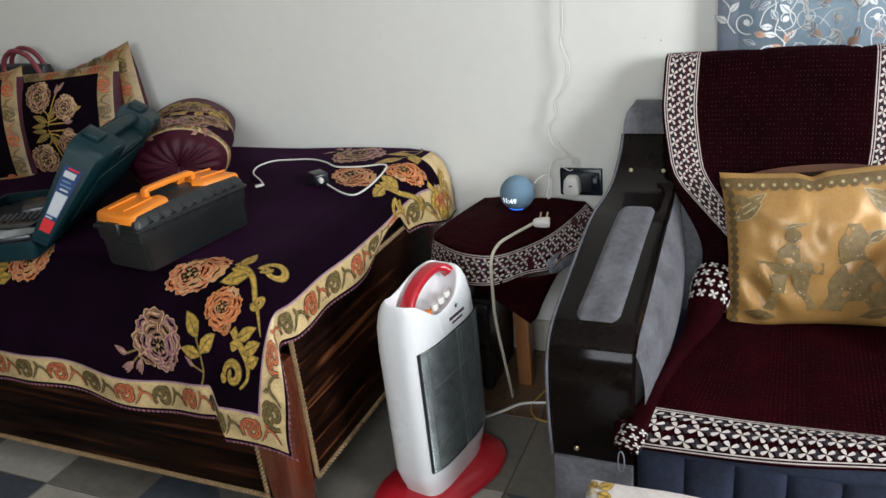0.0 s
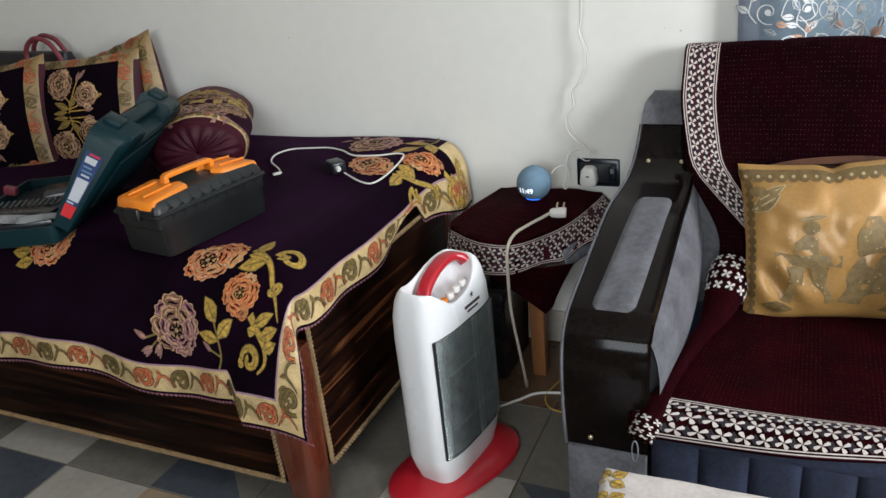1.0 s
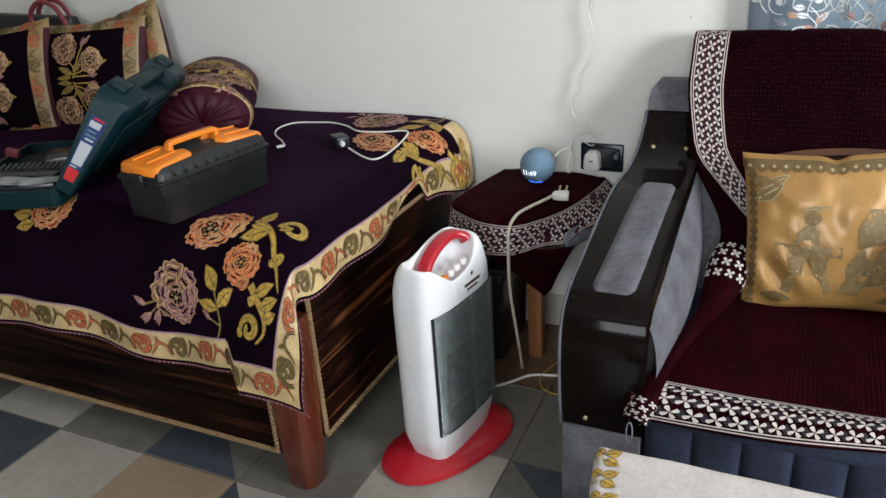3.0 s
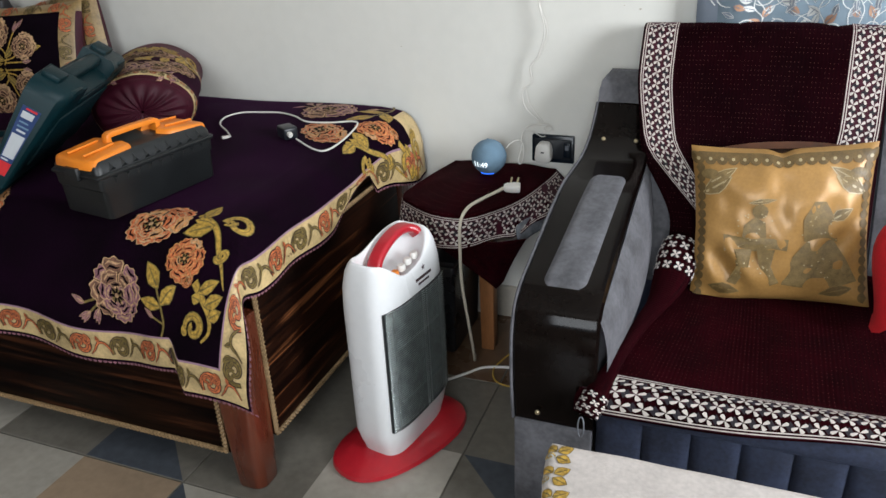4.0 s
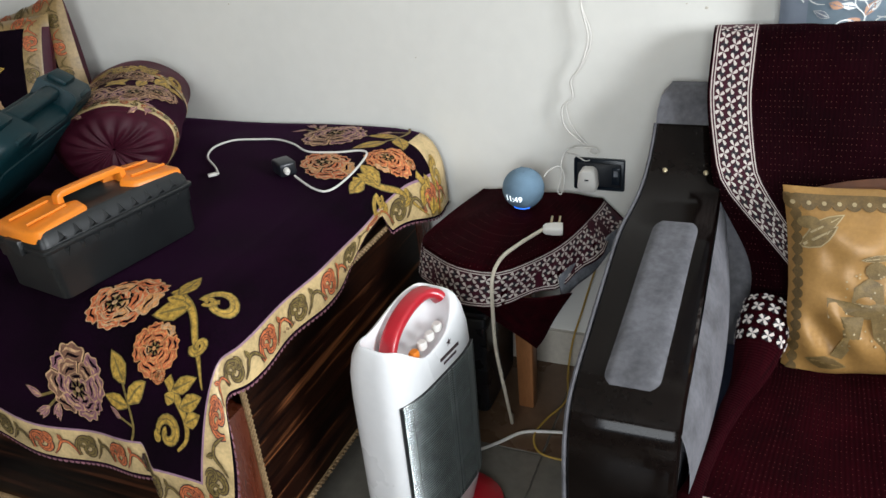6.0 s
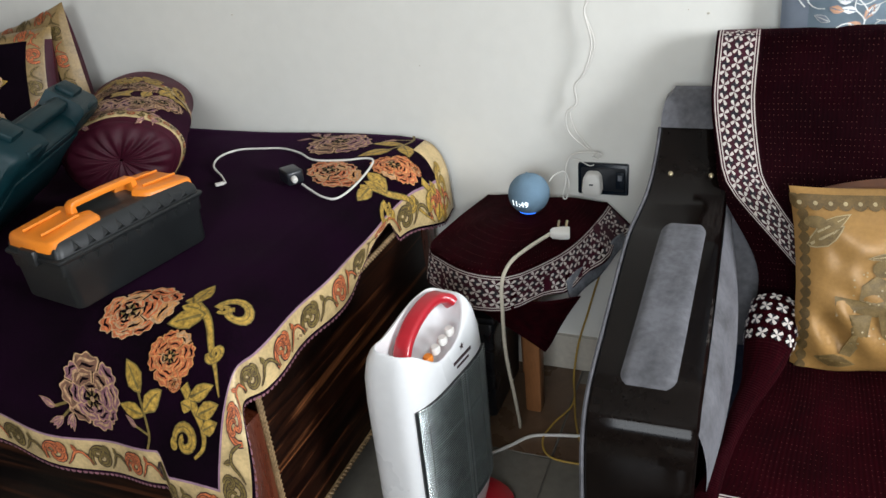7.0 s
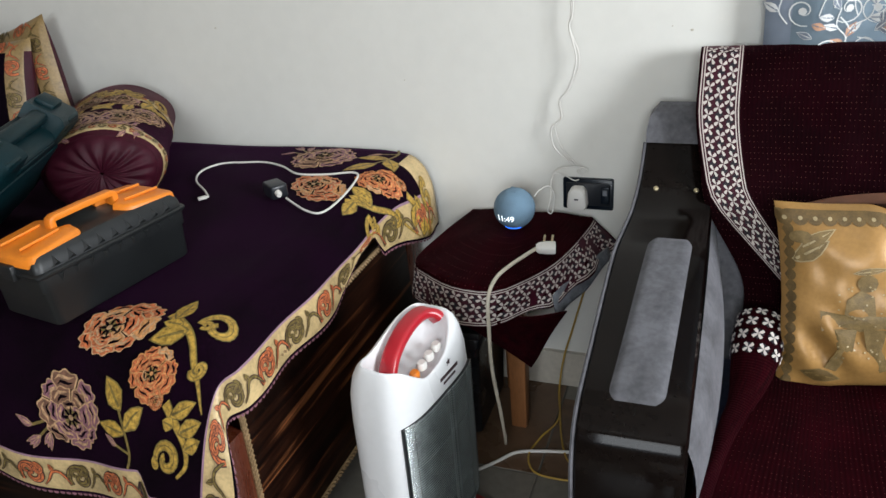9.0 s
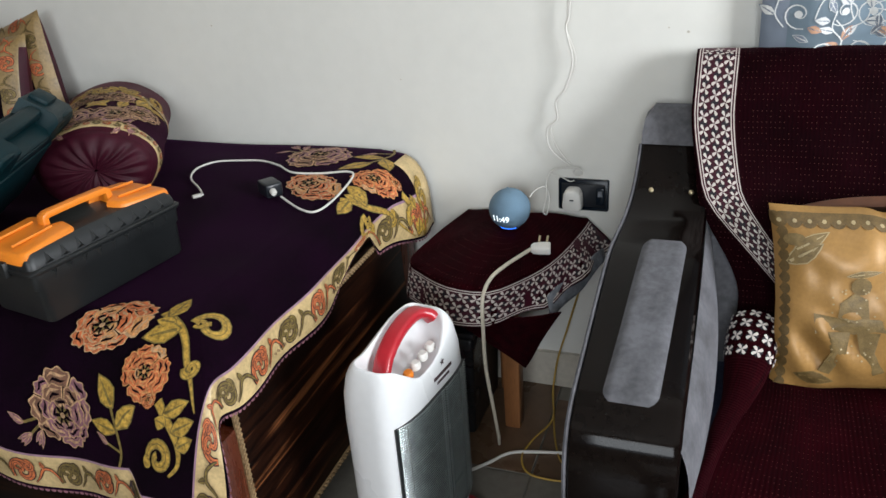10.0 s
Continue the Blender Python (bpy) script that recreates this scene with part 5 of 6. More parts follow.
cable("floor_cord", [(-0.80, 1.60, 0.02), (-0.75, 1.68, 0.006), (-0.715, 1.712, 0.005), (-0.675, 1.755, 0.005), (-0.636, 1.80, 0.005), (-0.58, 1.82, 0.005), (-0.498, 1.837, 0.005), (-0.33, 1.87, 0.005)], 0.0042, M_CABLE,
      "white mains cord lying across the floor tiles")
cable("yellow_wire", [(-0.47, 2.112, 0.47), (-0.517, 2.108, 0.327), (-0.55, 2.106, 0.20), (-0.575, 2.10, 0.10), (-0.58, 2.06, 0.02), (-0.56, 1.96, 0.004), (-0.59, 1.87, 0.004), (-0.603, 1.80, 0.004),
      (-0.575, 1.745, 0.004), (-0.51, 1.735, 0.004), (-0.42, 1.75, 0.004)], 0.0027, M_CABLEYELLOW, "thin yellow wire down the wall and across the floor")
cable("yellow_wire", [(-0.585, 2.09, 0.012), (-0.565, 2.0, 0.005), (-0.535, 1.88, 0.004), (-0.50, 1.80, 0.004), (-0.44, 1.77, 0.004)], 0.0025, M_CABLEYELLOW, "thin yellow wire on the floor behind the sofa arm")
tagged(MB().box((-0.452, 1.72, 0.030), (0.03, 0.05, 0.056), 0.006).ob("junction_box", M_WHITEP), "small white extension socket on the floor by the sofa", "extension socket")

# ---- phone cable and adapter on the bed ----
def on_bed(x, y, h=0.0075):
    return (x, y, bed_sheet(x if x < -1.1 else x, y)[2] + h)
cable("phone_cable", [on_bed(-1.363, 1.744), on_bed(-1.395, 1.775), on_bed(-1.455, 1.825), on_bed(-1.475, 1.88), on_bed(-1.45, 1.93), on_bed(-1.39, 1.95), on_bed(-1.326, 1.955), on_bed(-1.26, 1.93),
      on_bed(-1.198, 1.893), on_bed(-1.12, 1.897), on_bed(-1.05, 1.905, 0.014), on_bed(-1.028, 1.885, 0.014), on_bed(-1.03, 1.80, 0.010), on_bed(-1.045, 1.73, 0.008), on_bed(-1.085, 1.725), on_bed(-1.157, 1.764, 0.012)], 0.0026, M_CABLE,
      "white phone charging cable lying in a loop on the bedspread")
tagged(MB(pose(-1.372, 1.733, on_bed(-1.37, 1.735)[2], 0, 0, 50)).box((0, 0, 0.0015), (0.022, 0.012, 0.007), 0.002).ob("cable_connector", M_WHITEP), "white connector at the end of the phone cable", "connector")
adapter = thing("power_adapter", (-1.195, 1.79, 0.68), "small black cube power adapter on the bedspread", "adapter")
AM = pose(-1.197, 1.785, on_bed(-1.2, 1.785)[2] + 0.014, 0, 0, -35)
MB(AM).box((0, 0, 0), (0.056, 0.042, 0.034), 0.006, seg=3).ob("adapter_body", M_BLACKP, adapter)
MB(AM).tube([(0.026, -0.006, 0), (0.038, -0.008, 0), (0.044, -0.01, -0.002)], [0.008, 0.008, 0.005], 10).ob("cable_boot", M_WHITEP, adapter, "white cable boot")

# ---- toolbox ----
toolbox = thing("toolbox", (-1.322, 1.336, 0.667), "charcoal plastic toolbox with orange lid panels and handle on the bed", "toolbox")
TB = pose(-1.337, 1.353, 0.667, 0, 0, 81) @ Matrix.Diagonal((1.06, 0.90, 0.97, 1))


def tb_ring(lx, wy, z, r=0.014):
    return [(a, b, z) for a, b in rounded(lx, wy, r, 4)]


MB(TB).loft([tb_ring(0.292, 0.168, 0.0), tb_ring(0.298, 0.174, 0.005), tb_ring(0.303, 0.176, 0.068), tb_ring(0.311, 0.179, 0.072), tb_ring(0.314, 0.180, 0.100)]).ob("tub", M_DARKP, toolbox, "charcoal plastic tub")
MB(TB).loft([tb_ring(0.322, 0.184, 0.100), tb_ring(0.326, 0.188, 0.103), tb_ring(0.326, 0.188, 0.107), tb_ring(0.320, 0.182, 0.110)]).ob("rim", M_DARKP, toolbox)
MB(TB).loft([tb_ring(0.316, 0.172, 0.110), tb_ring(0.314, 0.170, 0.120), tb_ring(0.304, 0.150, 0.136), tb_ring(0.296, 0.140, 0.141)]).ob("lid", M_DARKP, toolbox)
for s in (-1, 1):
    for i in range(9):
        x = -0.12 + i * 0.03
        v = [(x - 0.009, s * 0.086, 0.113), (x + 0.009, s * 0.086, 0.113), (x, s * 0.074, 0.136), (x, s * 0.092, 0.121)]
        MB(TB).add(v, [(0, 1, 3), (0, 3, 2), (1, 2, 3), (0, 2, 1)]).ob("lid_rib", M_DARKP, toolbox, sharp=20)
        v = [(x - 0.008, s * 0.089, 0.100), (x + 0.008, s * 0.089, 0.100), (x, s * 0.088, 0.076), (x, s * 0.0955, 0.096)]
        MB(TB).add(v, [(0, 1, 3), (0, 3, 2), (1, 2, 3), (0, 2, 1)]).ob("tub_rib", M_DARKP, toolbox, sharp=20)
for s in (-1, 1):
    out = [(0.050, -0.052), (0.056, -0.058), (0.150, -0.062), (0.158, -0.052), (0.160, 0.0), (0.158, 0.052), (0.150, 0.062), (0.056, 0.058), (0.050, 0.052), (0.043, 0.024), (0.062, 0.018), (0.062, -0.018), (0.043, -0.024)]
    rings = []
    for z, k in ((0.128, 1.02), (0.142, 1.0), (0.147, 0.95), (0.1485, 0.88)):
        rings.append([(s * (0.105 + (x - 0.105) * k), y * k * 1.2, z + 0.004 - 0.012 * smooth(0.12, 0.16, x)) for x, y in out])
    MB(TB).loft(rings).ob("lid_panel", M_ORANGEP, toolbox, "orange plastic lid panel")
    MB(TB).tube([(s * 0.07, -0.030, 0.1525), (s * 0.146, -0.030, 0.147)], 0.003, 6).ob("panel_ridge", M_ORANGEP, toolbox)
    MB(TB).tube([(s * 0.07, 0.030, 0.1525), (s * 0.146, 0.030, 0.147)], 0.003, 6).ob("panel_ridge", M_ORANGEP, toolbox)
    MB(TB).box((s * 0.163, 0, 0.108), (0.012, 0.05, 0.03), 0.003).ob("latch", M_DARKP, toolbox)
hs = [Vector(p) for p in ((-0.066, 0, 0.138), (-0.066, 0, 0.159), (-0.0645, 0, 0.165), (-0.060, 0, 0.1675), (0, 0, 0.1685), (0.060, 0, 0.1675), (0.0645, 0, 0.165), (0.066, 0, 0.159), (0.066, 0, 0.138))]
rings = []
for i, p in enumerate(hs):
    d = (hs[min(i + 1, len(hs) - 1)] - hs[max(i - 1, 0)]).normalized()
    sd = Vector((0, 1, 0))
    up = sd.cross(d)
    rings.append([p + sd * a + up * b for a, b in rounded(0.022, 0.013, 0.003, 2)])
MB(TB).loft([[tuple(q) for q in r] for r in rings]).ob("handle", M_ORANGEP, toolbox, "orange plastic carrying handle")

# ---- open drill case ----
case = thing("tool_case", (-1.85, 1.32, 0.667), "open dark teal plastic power tool case with printed side label", "tool case")
yw, tl = radians(24.5), radians(35)
AX = Vector((-math.sin(yw), math.cos(yw), 0))
SIDE = Vector((math.cos(yw), math.sin(yw), 0))
UPD = SIDE * math.sin(tl) + Vector((0, 0, math.cos(tl)))
OUTN = SIDE * math.cos(tl) - Vector((0, 0, math.sin(tl)))
HINGE = Vector((-1.655, 1.19, 0.722))
LIDM = Matrix(((AX.x, UPD.x, OUTN.x, HINGE.x), (AX.y, UPD.y, OUTN.y, HINGE.y), (AX.z, UPD.z, OUTN.z, HINGE.z), (0, 0, 0, 1)))
# local: x along the hinge 0..0.47, y up the lid 0..0.295, z outwards; the lid is a wedge
wedge = lambda y: 0.5 + 0.5 * y / 0.29
lid_out = [(0.0, 0.0), (0.0, 0.255), (0.012, 0.278), (0.03, 0.288), (0.12, 0.296), (0.134, 0.262), (0.32, 0.262), (0.334, 0.296), (0.44, 0.288), (0.458, 0.278), (0.47, 0.255), (0.47, 0.0)]
rings = []
for z, k in ((-0.004, 0.985), (-0.002, 1.0), (0.01, 1.0), (0.072, 1.0), (0.083, 0.965), (0.089, 0.91)):
    rings.append([(0.235 + (x - 0.235) * k, 0.145 + (y - 0.145) * k, z * wedge(y) if z > 0 else z) for x, y in lid_out])
MB(LIDM).loft(rings).ob("lid", M_TEAL, case, "dark teal moulded lid")
MB(LIDM).box((0.227, 0.281, 0.035), (0.21, 0.026, 0.034), 0.010, seg=3).ob("carry_handle", M_TEAL, case)
for x in (0.075, 0.390):
    MB(LIDM).box((x, 0.294, 0.026), (0.056, 0.018, 0.044), 0.005).ob("latch", M_TEAL, case)
    MB(LIDM).box((x, 0.272, 0.082), (0.060, 0.034, 0.012), 0.005).ob("latch_seat", M_TEAL, case)
for x0, x1, y0, y1 in ((0.05, 0.42, 0.06, 0.21), (0.14, 0.32, 0.222, 0.246)):
    ym = (y0 + y1) / 2
    MB(LIDM @ Matrix.Translation(((x0 + x1) / 2, ym, 0.089 * wedge(ym))) @ Matrix.Rotation(math.atan(0.5 * 0.089 / 0.29), 4, "X")).box((0, 0, 0), (x1 - x0, y1 - y0, 0.009), 0.004).ob("moulded_panel", M_TEAL, case)
# label on the side that faces the room: shares of its width for each field
for y0, y1, f0, f1, mm, nm in ((0.035, 0.225, 0.14, 0.80, M_LBLUE, "side_label"), (0.085, 0.150, 0.20, 0.74, M_LWHITE, "label_field"), (0.195, 0.212, 0.22, 0.66, M_LWHITE, "label_field"),
                               (0.036, 0.072, 0.15, 0.79, M_LRED, "label_field"), (0.158, 0.163, 0.3, 0.66, M_LWHITE, "label_bar"), (0.217, 0.222, 0.30, 0.7, M_LRED, "label_bar"), (0.076, 0.080, 0.2, 0.55, M_LWHITE, "label_bar"),
                               (0.170, 0.174, 0.25, 0.7, M_BLUEFAB, "label_bar"), (0.182, 0.186, 0.25, 0.6, M_BLUEFAB, "label_bar")):
    d = 0.0006 if nm == "side_label" else 0.0012
    w0, w1 = 0.072 * wedge(y0), 0.072 * wedge(y1)
    v = [(-d, y0, w0 * f0), (-d, y0, w0 * f1), (-d, y1, w1 * f1), (-d, y1, w1 * f0)]
    MB(LIDM).loft([[(x + 0.0012, y, z) for x, y, z in v], v]).ob(nm, mm, case)
BD = -SIDE
BASEM = Matrix(((AX.x, BD.x, 0, HINGE.x), (AX.y, BD.y, 0, HINGE.y), (0, 0, 1, 0.668), (0, 0, 0, 1)))
rings = []
for z, k in ((0.0, 0.95), (0.004, 0.98), (0.03, 1.0), (0.05, 1.0)):
    rings.append([(0.235 + a * k, 0.15 + b * k, z) for a, b in rounded(0.47, 0.30, 0.02, 4)])
rings += [[(0.235 + a, 0.15 + b, z) for a, b in rounded(0.45, 0.28, 0.016, 4)] for z in (0.05, 0.016)]
MB(BASEM).loft(rings).ob("tray", M_TEAL, case, "dark teal moulded tray")
# added black sheet that stands in for the shade inside the tray
MB(BASEM).box((0.235, 0.15, 0.024), (0.44, 0.27, 0.012), 0.003).ob("tray_lining", M_BLACKP, case)
for x, y, sx, sy, a in ((0.07, 0.12, 0.06, 0.18, 6), (0.15, 0.16, 0.05, 0.2, -10), (0.34, 0.12, 0.12, 0.12, 20)):
    MB(BASEM @ pose(x, y, 0.036, 0, 0, a)).box((0, 0, 0), (sx, sy, 0.034), 0.006).ob("moulded_insert", M_BLACKP, case)
for i in range(14):
    MB(BASEM).tube([(0.185 + 0.001 * i, 0.03 + i * 0.017, 0.048), (0.235, 0.03 + i * 0.017, 0.054)], 0.0036, 6).ob("drill_bit", M_STEELP, case, "steel drill bit")
paper = thing("leaflets", (-1.80, 1.25, 0.72), "crumpled printed leaflets lying in the open tool case", "leaflet")
for x, y, sx, sy, a in ((0.05, 0.06, 0.045, 0.10, 14), (0.06, 0.13, 0.05, 0.09, -16)):
    def leafm(u, v, x=x, y=y, sx=sx, sy=sy, a=a):
        c, s = math.cos(radians(a)), math.sin(radians(a))
        px, py = (u - 0.5) * sx, (v - 0.5) * sy
        return tuple(BASEM @ Vector((x + px * c - py * s, y + px * s + py * c, 0.056 + 0.004 * math.sin(5 * u + 3 * v + x * 40) + 0.010 * v)))
    MB().grid(lin(0, 1, 8), lin(0, 1, 8), leafm).ob("sheet", M_PAPER, paper, thick=0.0006)
tagged(MB(pose(-2.02, 1.36, 0.735, 0, 15, 20)).box((0, 0, 0), (0.036, 0.02, 0.024), 0.004).ob("battery_clip", M_BAGHANDLE), "red plastic clip in the open tool case", "clip")

# ---- cushions on the bed ----


def cushion_shape(w, h, t, ears=0.03):
    def f(u, v, side=1):
        a, b = 2 * u / w, 2 * v / h
        puff = max(0.0, (1 - a * a)) ** 0.45 * max(0.0, (1 - b * b)) ** 0.45
        e = 1 + ears * (abs(a) * abs(b)) ** 3 - 0.05 * (1 - abs(a * b)) * 0.5
        crease = 0.006 * noise.noise(Vector((u * 9, v * 9, w))) * puff
        return (u * e, -side * (t / 2 * puff + crease), v * e)
    return f


def cushion(m, w, h, t, label, decorate, banded=True):
    loc = m.translation
    c = thing("cushion", loc, label, "cushion", "embroidered cushions on the bed")
    f = cushion_shape(w, h, t)
    g = lin(-1, 1, 33)
    us = [x * w / 2 for x in g]
    vs = [x * h / 2 for x in g]
    us = sorted(set(us + [-w * 0.38, w * 0.38, -w * 0.478, w * 0.478, -w * 0.39, w * 0.39]))
    vs = sorted(set(vs + [-h * 0.42, h * 0.42, -h * 0.39, h * 0.39]))
    def pick(u, v):
        au, av = abs(u) / w, abs(v) / h
        if not banded:
            return 1 if max(au, av) > 0.39 else 2
        if av > 0.42 or (0.38 < au < 0.478):
            return 1 if av < 0.49 else 0
        return 2 if au < 0.38 else 0
    S = lambda u, v: tuple(m @ Vector(f(u, v)))
    MB().grid(us, vs, S, pick=pick).ob("front_cover", [M_WINE, M_CREAM_SHADED, M_BLACKV], c, sharp=80)
    MB().grid(us[::-1], vs, lambda u, v: tuple(m @ Vector(f(u, v, -1)))).ob("back_cover", M_WINE, c, sharp=80)
    decorate(S, w, h, c)
    return c


def spray(S, at, up, c):
    """Two pale-edged roses on a stem with buds and leaves; up = -1 mirrors it downwards."""
    r = random.Random(8)
    m = Motif(at)
    for line in ([(-0.01, 0.005), (0.0, 0.035), (-0.03, 0.07)], [(-0.01, 0.02), (0.03, 0.03), (0.05, 0.06)], [(0.0, 0.035), (0.02, 0.09), (0.04, 0.13)], [(-0.01, 0.012), (0.07, 0.012)]):
        pts = [(p.x, p.y * up) for p in spline([(x, y, 0) for x, y in line], 5)]
        m.ribbon(pts, 0.0024, GOLD, 0)
    for b, t, w in (((-0.01, 0.02), (-0.07, 0.045), 0.011), ((-0.005, 0.03), (0.03, 0.065), 0.011), ((0.07, 0.05), (0.125, 0.062), 0.011), ((-0.02, 0.01), (-0.08, 0.008), 0.008)):
        m.leaf((b[0], b[1] * up), (t[0], t[1] * up), w, OLIVE, GOLD, 2)
    for b, t in (((0.035, 0.12), (0.06, 0.15)), ((0.03, 0.11), (0.035, 0.145)), ((0.06, 0.012), (0.09, 0.016))):
        m.leaf((b[0], b[1] * up), (t[0], t[1] * up), 0.007, PINK, SAND, 2)
    m.lay(S, FLOWER_MATS, "leaf_spray", c)
    for p, q in (((-0.045, 0.108), 0.058), ((0.066, 0.062), 0.046)):
        m = Motif(at)
        m.rose((p[0], p[1] * up), q, SAND, UMBER, SAND, DARK, r, 3, 1.0)
        m.lay(S, FLOWER_MATS, "rose", c)


def full_cushion(S, w, h, c):
    spray(S, (-w * 0.02, 0.0), 1, c)
    spray(S, (-w * 0.02, 0.0), -1, c)
    for s in (-1, 1):
        for i in range(4):
            mo = Motif((s * w * 0.428 + 0.026, -h * 0.40 + i * 0.088), 90, 0.68)
            scroll_unit(mo, 0.0, (i + (s > 0)) % 2)
            mo.lay(S, FLOWER_MATS, "border_scroll", c)
        for i in range(5):
            mo = Motif((-w * 0.47 + i * 0.088, s * h * 0.445 - 0.02), 0, 0.55)
            scroll_unit(mo, 0.0, i % 2)
            mo.lay(S, FLOWER_MATS, "border_scroll", c)


def edged_cushion(S, w, h, c):
    spray(S, (w * 0.13, -0.02), 1, c)
    for s in (-1, 1):
        for i in range(5):
            mo = Motif((s * w * 0.445 + 0.022, -h * 0.46 + i * 0.078), 90, 0.6)
            scroll_unit(mo, 0.0, (i + (s > 0)) % 2)
            mo.lay(S, FLOWER_MATS, "border_scroll", c)
            mo = Motif((-w * 0.46 + i * 0.085, s * h * 0.445 - 0.022), 0, 0.6)
            scroll_unit(mo, 0.0, i % 2)
            mo.lay(S, FLOWER_MATS, "border_scroll", c)


LBL = "black velvet cushion with embroidered roses and cream scroll bands"
cushion(pose(-2.262, 1.90, 0.812, -16, -3, 8), 0.46, 0.40, 0.15, LBL, full_cushion)
cushion(pose(-2.222, 2.03, 0.812, -8, -14, -4), 0.46, 0.42, 0.13, "black velvet cushion with a cream scroll edge leaning on the wall", edged_cushion, False)
cushion(pose(-2.60, 1.80, 0.805, -20, -8, 10), 0.46, 0.40, 0.15, LBL, full_cushion)

# ---- bolster ----
bolster = thing("bolster", (-1.64, 1.9, 0.67), "round wine satin bolster with gathered end and embroidered band", "bolster")
BA, BB = Vector((-1.575, 1.655, 0.772)), Vector((-1.83, 2.025, 0.778))
bax = (BB - BA)
blen = bax.length
bax.normalize()
bsd = bax.cross(Vector((0, 0, 1))).normalized()


def bol_sheet(a, s):
    """a: angle round, s: along from the gathered end (0) to the wall."""
    k = 1.0 + 0.015 * math.sin(a * 5 + s * 30) + 0.008 * noise.noise(Vector((a, s * 8, 0)))
    end = min(1.0, math.sqrt(max(0, 1 - max(0, (0.04 - s) / 0.04) ** 2)) * 0.12 + 0.88)
    p = BA + bax * s + bsd * (math.cos(a) * 0.142 * k * end) + Vector((0, 0, 1)) * (math.sin(a) * 0.102 * k * end)
    p.z = max(p.z, 0.672 + 0.002 * math.cos(a))
    return tuple(p)


ang = lin(-math.pi, math.pi, 61)
bands = sorted(set(lin(0, blen, 26) + [0.010, 0.046, 0.295, 0.33]))
MB().grid(ang, bands, bol_sheet, pick=lambda a, s: 1 if 0.010 < s < 0.046 or 0.295 < s < 0.33 else (2 if 0.046 < s < 0.295 else 0)).ob("side_cover", [M_WINE, M_CREAM, M_PLUM], bolster, sharp=80)


def gather(a, r):
    """The pleated end: folds that run in to the middle."""
    p = Vector(bol_sheet(a, 0.0))
    c = BA.copy()
    c.z = (0.672 + BA.z + 0.102) / 2
    q = c.lerp(p, r)
    fold = 0.0045 * math.sin(a * 17 + 2.5 * noise.noise(Vector((math.cos(a) * 2, math.sin(a) * 2, r * 2)))) * r * (1 - r) * 3
    return tuple(q - bax * (0.035 * math.sqrt(max(0, 1 - r * r)) - 0.02 * (1 - r) ** 4 + fold))


MB().grid(lin(-math.pi, math.pi, 157), [1.0, 0.97, 0.9, 0.8, 0.65, 0.5, 0.35, 0.2, 0.1, 0.03], gather).ob("gathered_end", M_WINE, bolster, "wine satin gathered end", sharp=80)
MB().grid(ang, [1.0, 0.7, 0.3, 0.02], lambda a, r: tuple(Vector(bol_sheet(a, blen)).lerp(BB, 1 - r) + bax * 0.02 * (1 - r))).ob("wall_end", M_WINE, bolster, sharp=80)
S_bol = lambda u, v: bol_sheet(-u / 0.13 + math.pi * 0.5, v)
for x, fl in ((-0.075, 1), (0.075, -1)):
    bouquet(lambda u, v: S_bol(u, v), (x, 0.17), 90 * fl, 0.85, fl, bolster, (3, 3, 3))
for s in (0.026, 0.315):
    mo = Motif()
    for i in range(40):
        a = -math.pi + i * 2 * math.pi / 40
        mo.spiral((a * 0.13, s), 0.009, 40 * i, 1.1, 0.0022, OLIVE if i % 2 else ORANGE, 1, LINE)
    mo.lay(lambda u, v: bol_sheet(-u / 0.13 + math.pi * 0.5, v), FLOWER_MATS, "band_scroll", bolster)

# ---- handbag behind the cushions ----
bag = thing("handbag", (-2.66, 2.0, 0.67), "black leather handbag with wine red handles behind the cushions", "handbag")
rings = []
for z, w, d in ((0.67, 0.42, 0.13), (0.68, 0.46, 0.15), (0.85, 0.47, 0.14), (0.98, 0.46, 0.08), (1.015, 0.455, 0.045), (1.02, 0.445, 0.03)):
    rings.append([(-2.66 + a, 2.03 + b, z + 0.008 * math.sin(a * 25)) for a, b in rounded(w, d, min(d, w) * 0.35, 5)])
MB().loft(rings).ob("bag_body", M_BAG, bag)
for y, dx in ((1.985, 0.0), (2.06, -0.05)):
    MB().tube(spline([(-2.60 + dx, y, 0.97), (-2.595 + dx, y, 1.03), (-2.54 + dx, y, 1.07), (-2.47 + dx, y, 1.055), (-2.43 + dx, y, 1.0), (-2.42 + dx, y, 0.96)], 6), 0.009, 8).ob("bag_handle", M_BAGHANDLE, bag, "wine red leather handle")

# ---- silk cushion on the sofa ----
silk = thing("silk_cushion", (0.1, 1.72, 0.43), "gold silk cushion with brocade figures and a scalloped border", "cushion")
SM = pose(0.100, 1.735, 0.585, -15, -4, 5)
SW, SH = 0.365, 0.35
sf0 = cushion_shape(SW, SH, 0.125, 0.05)


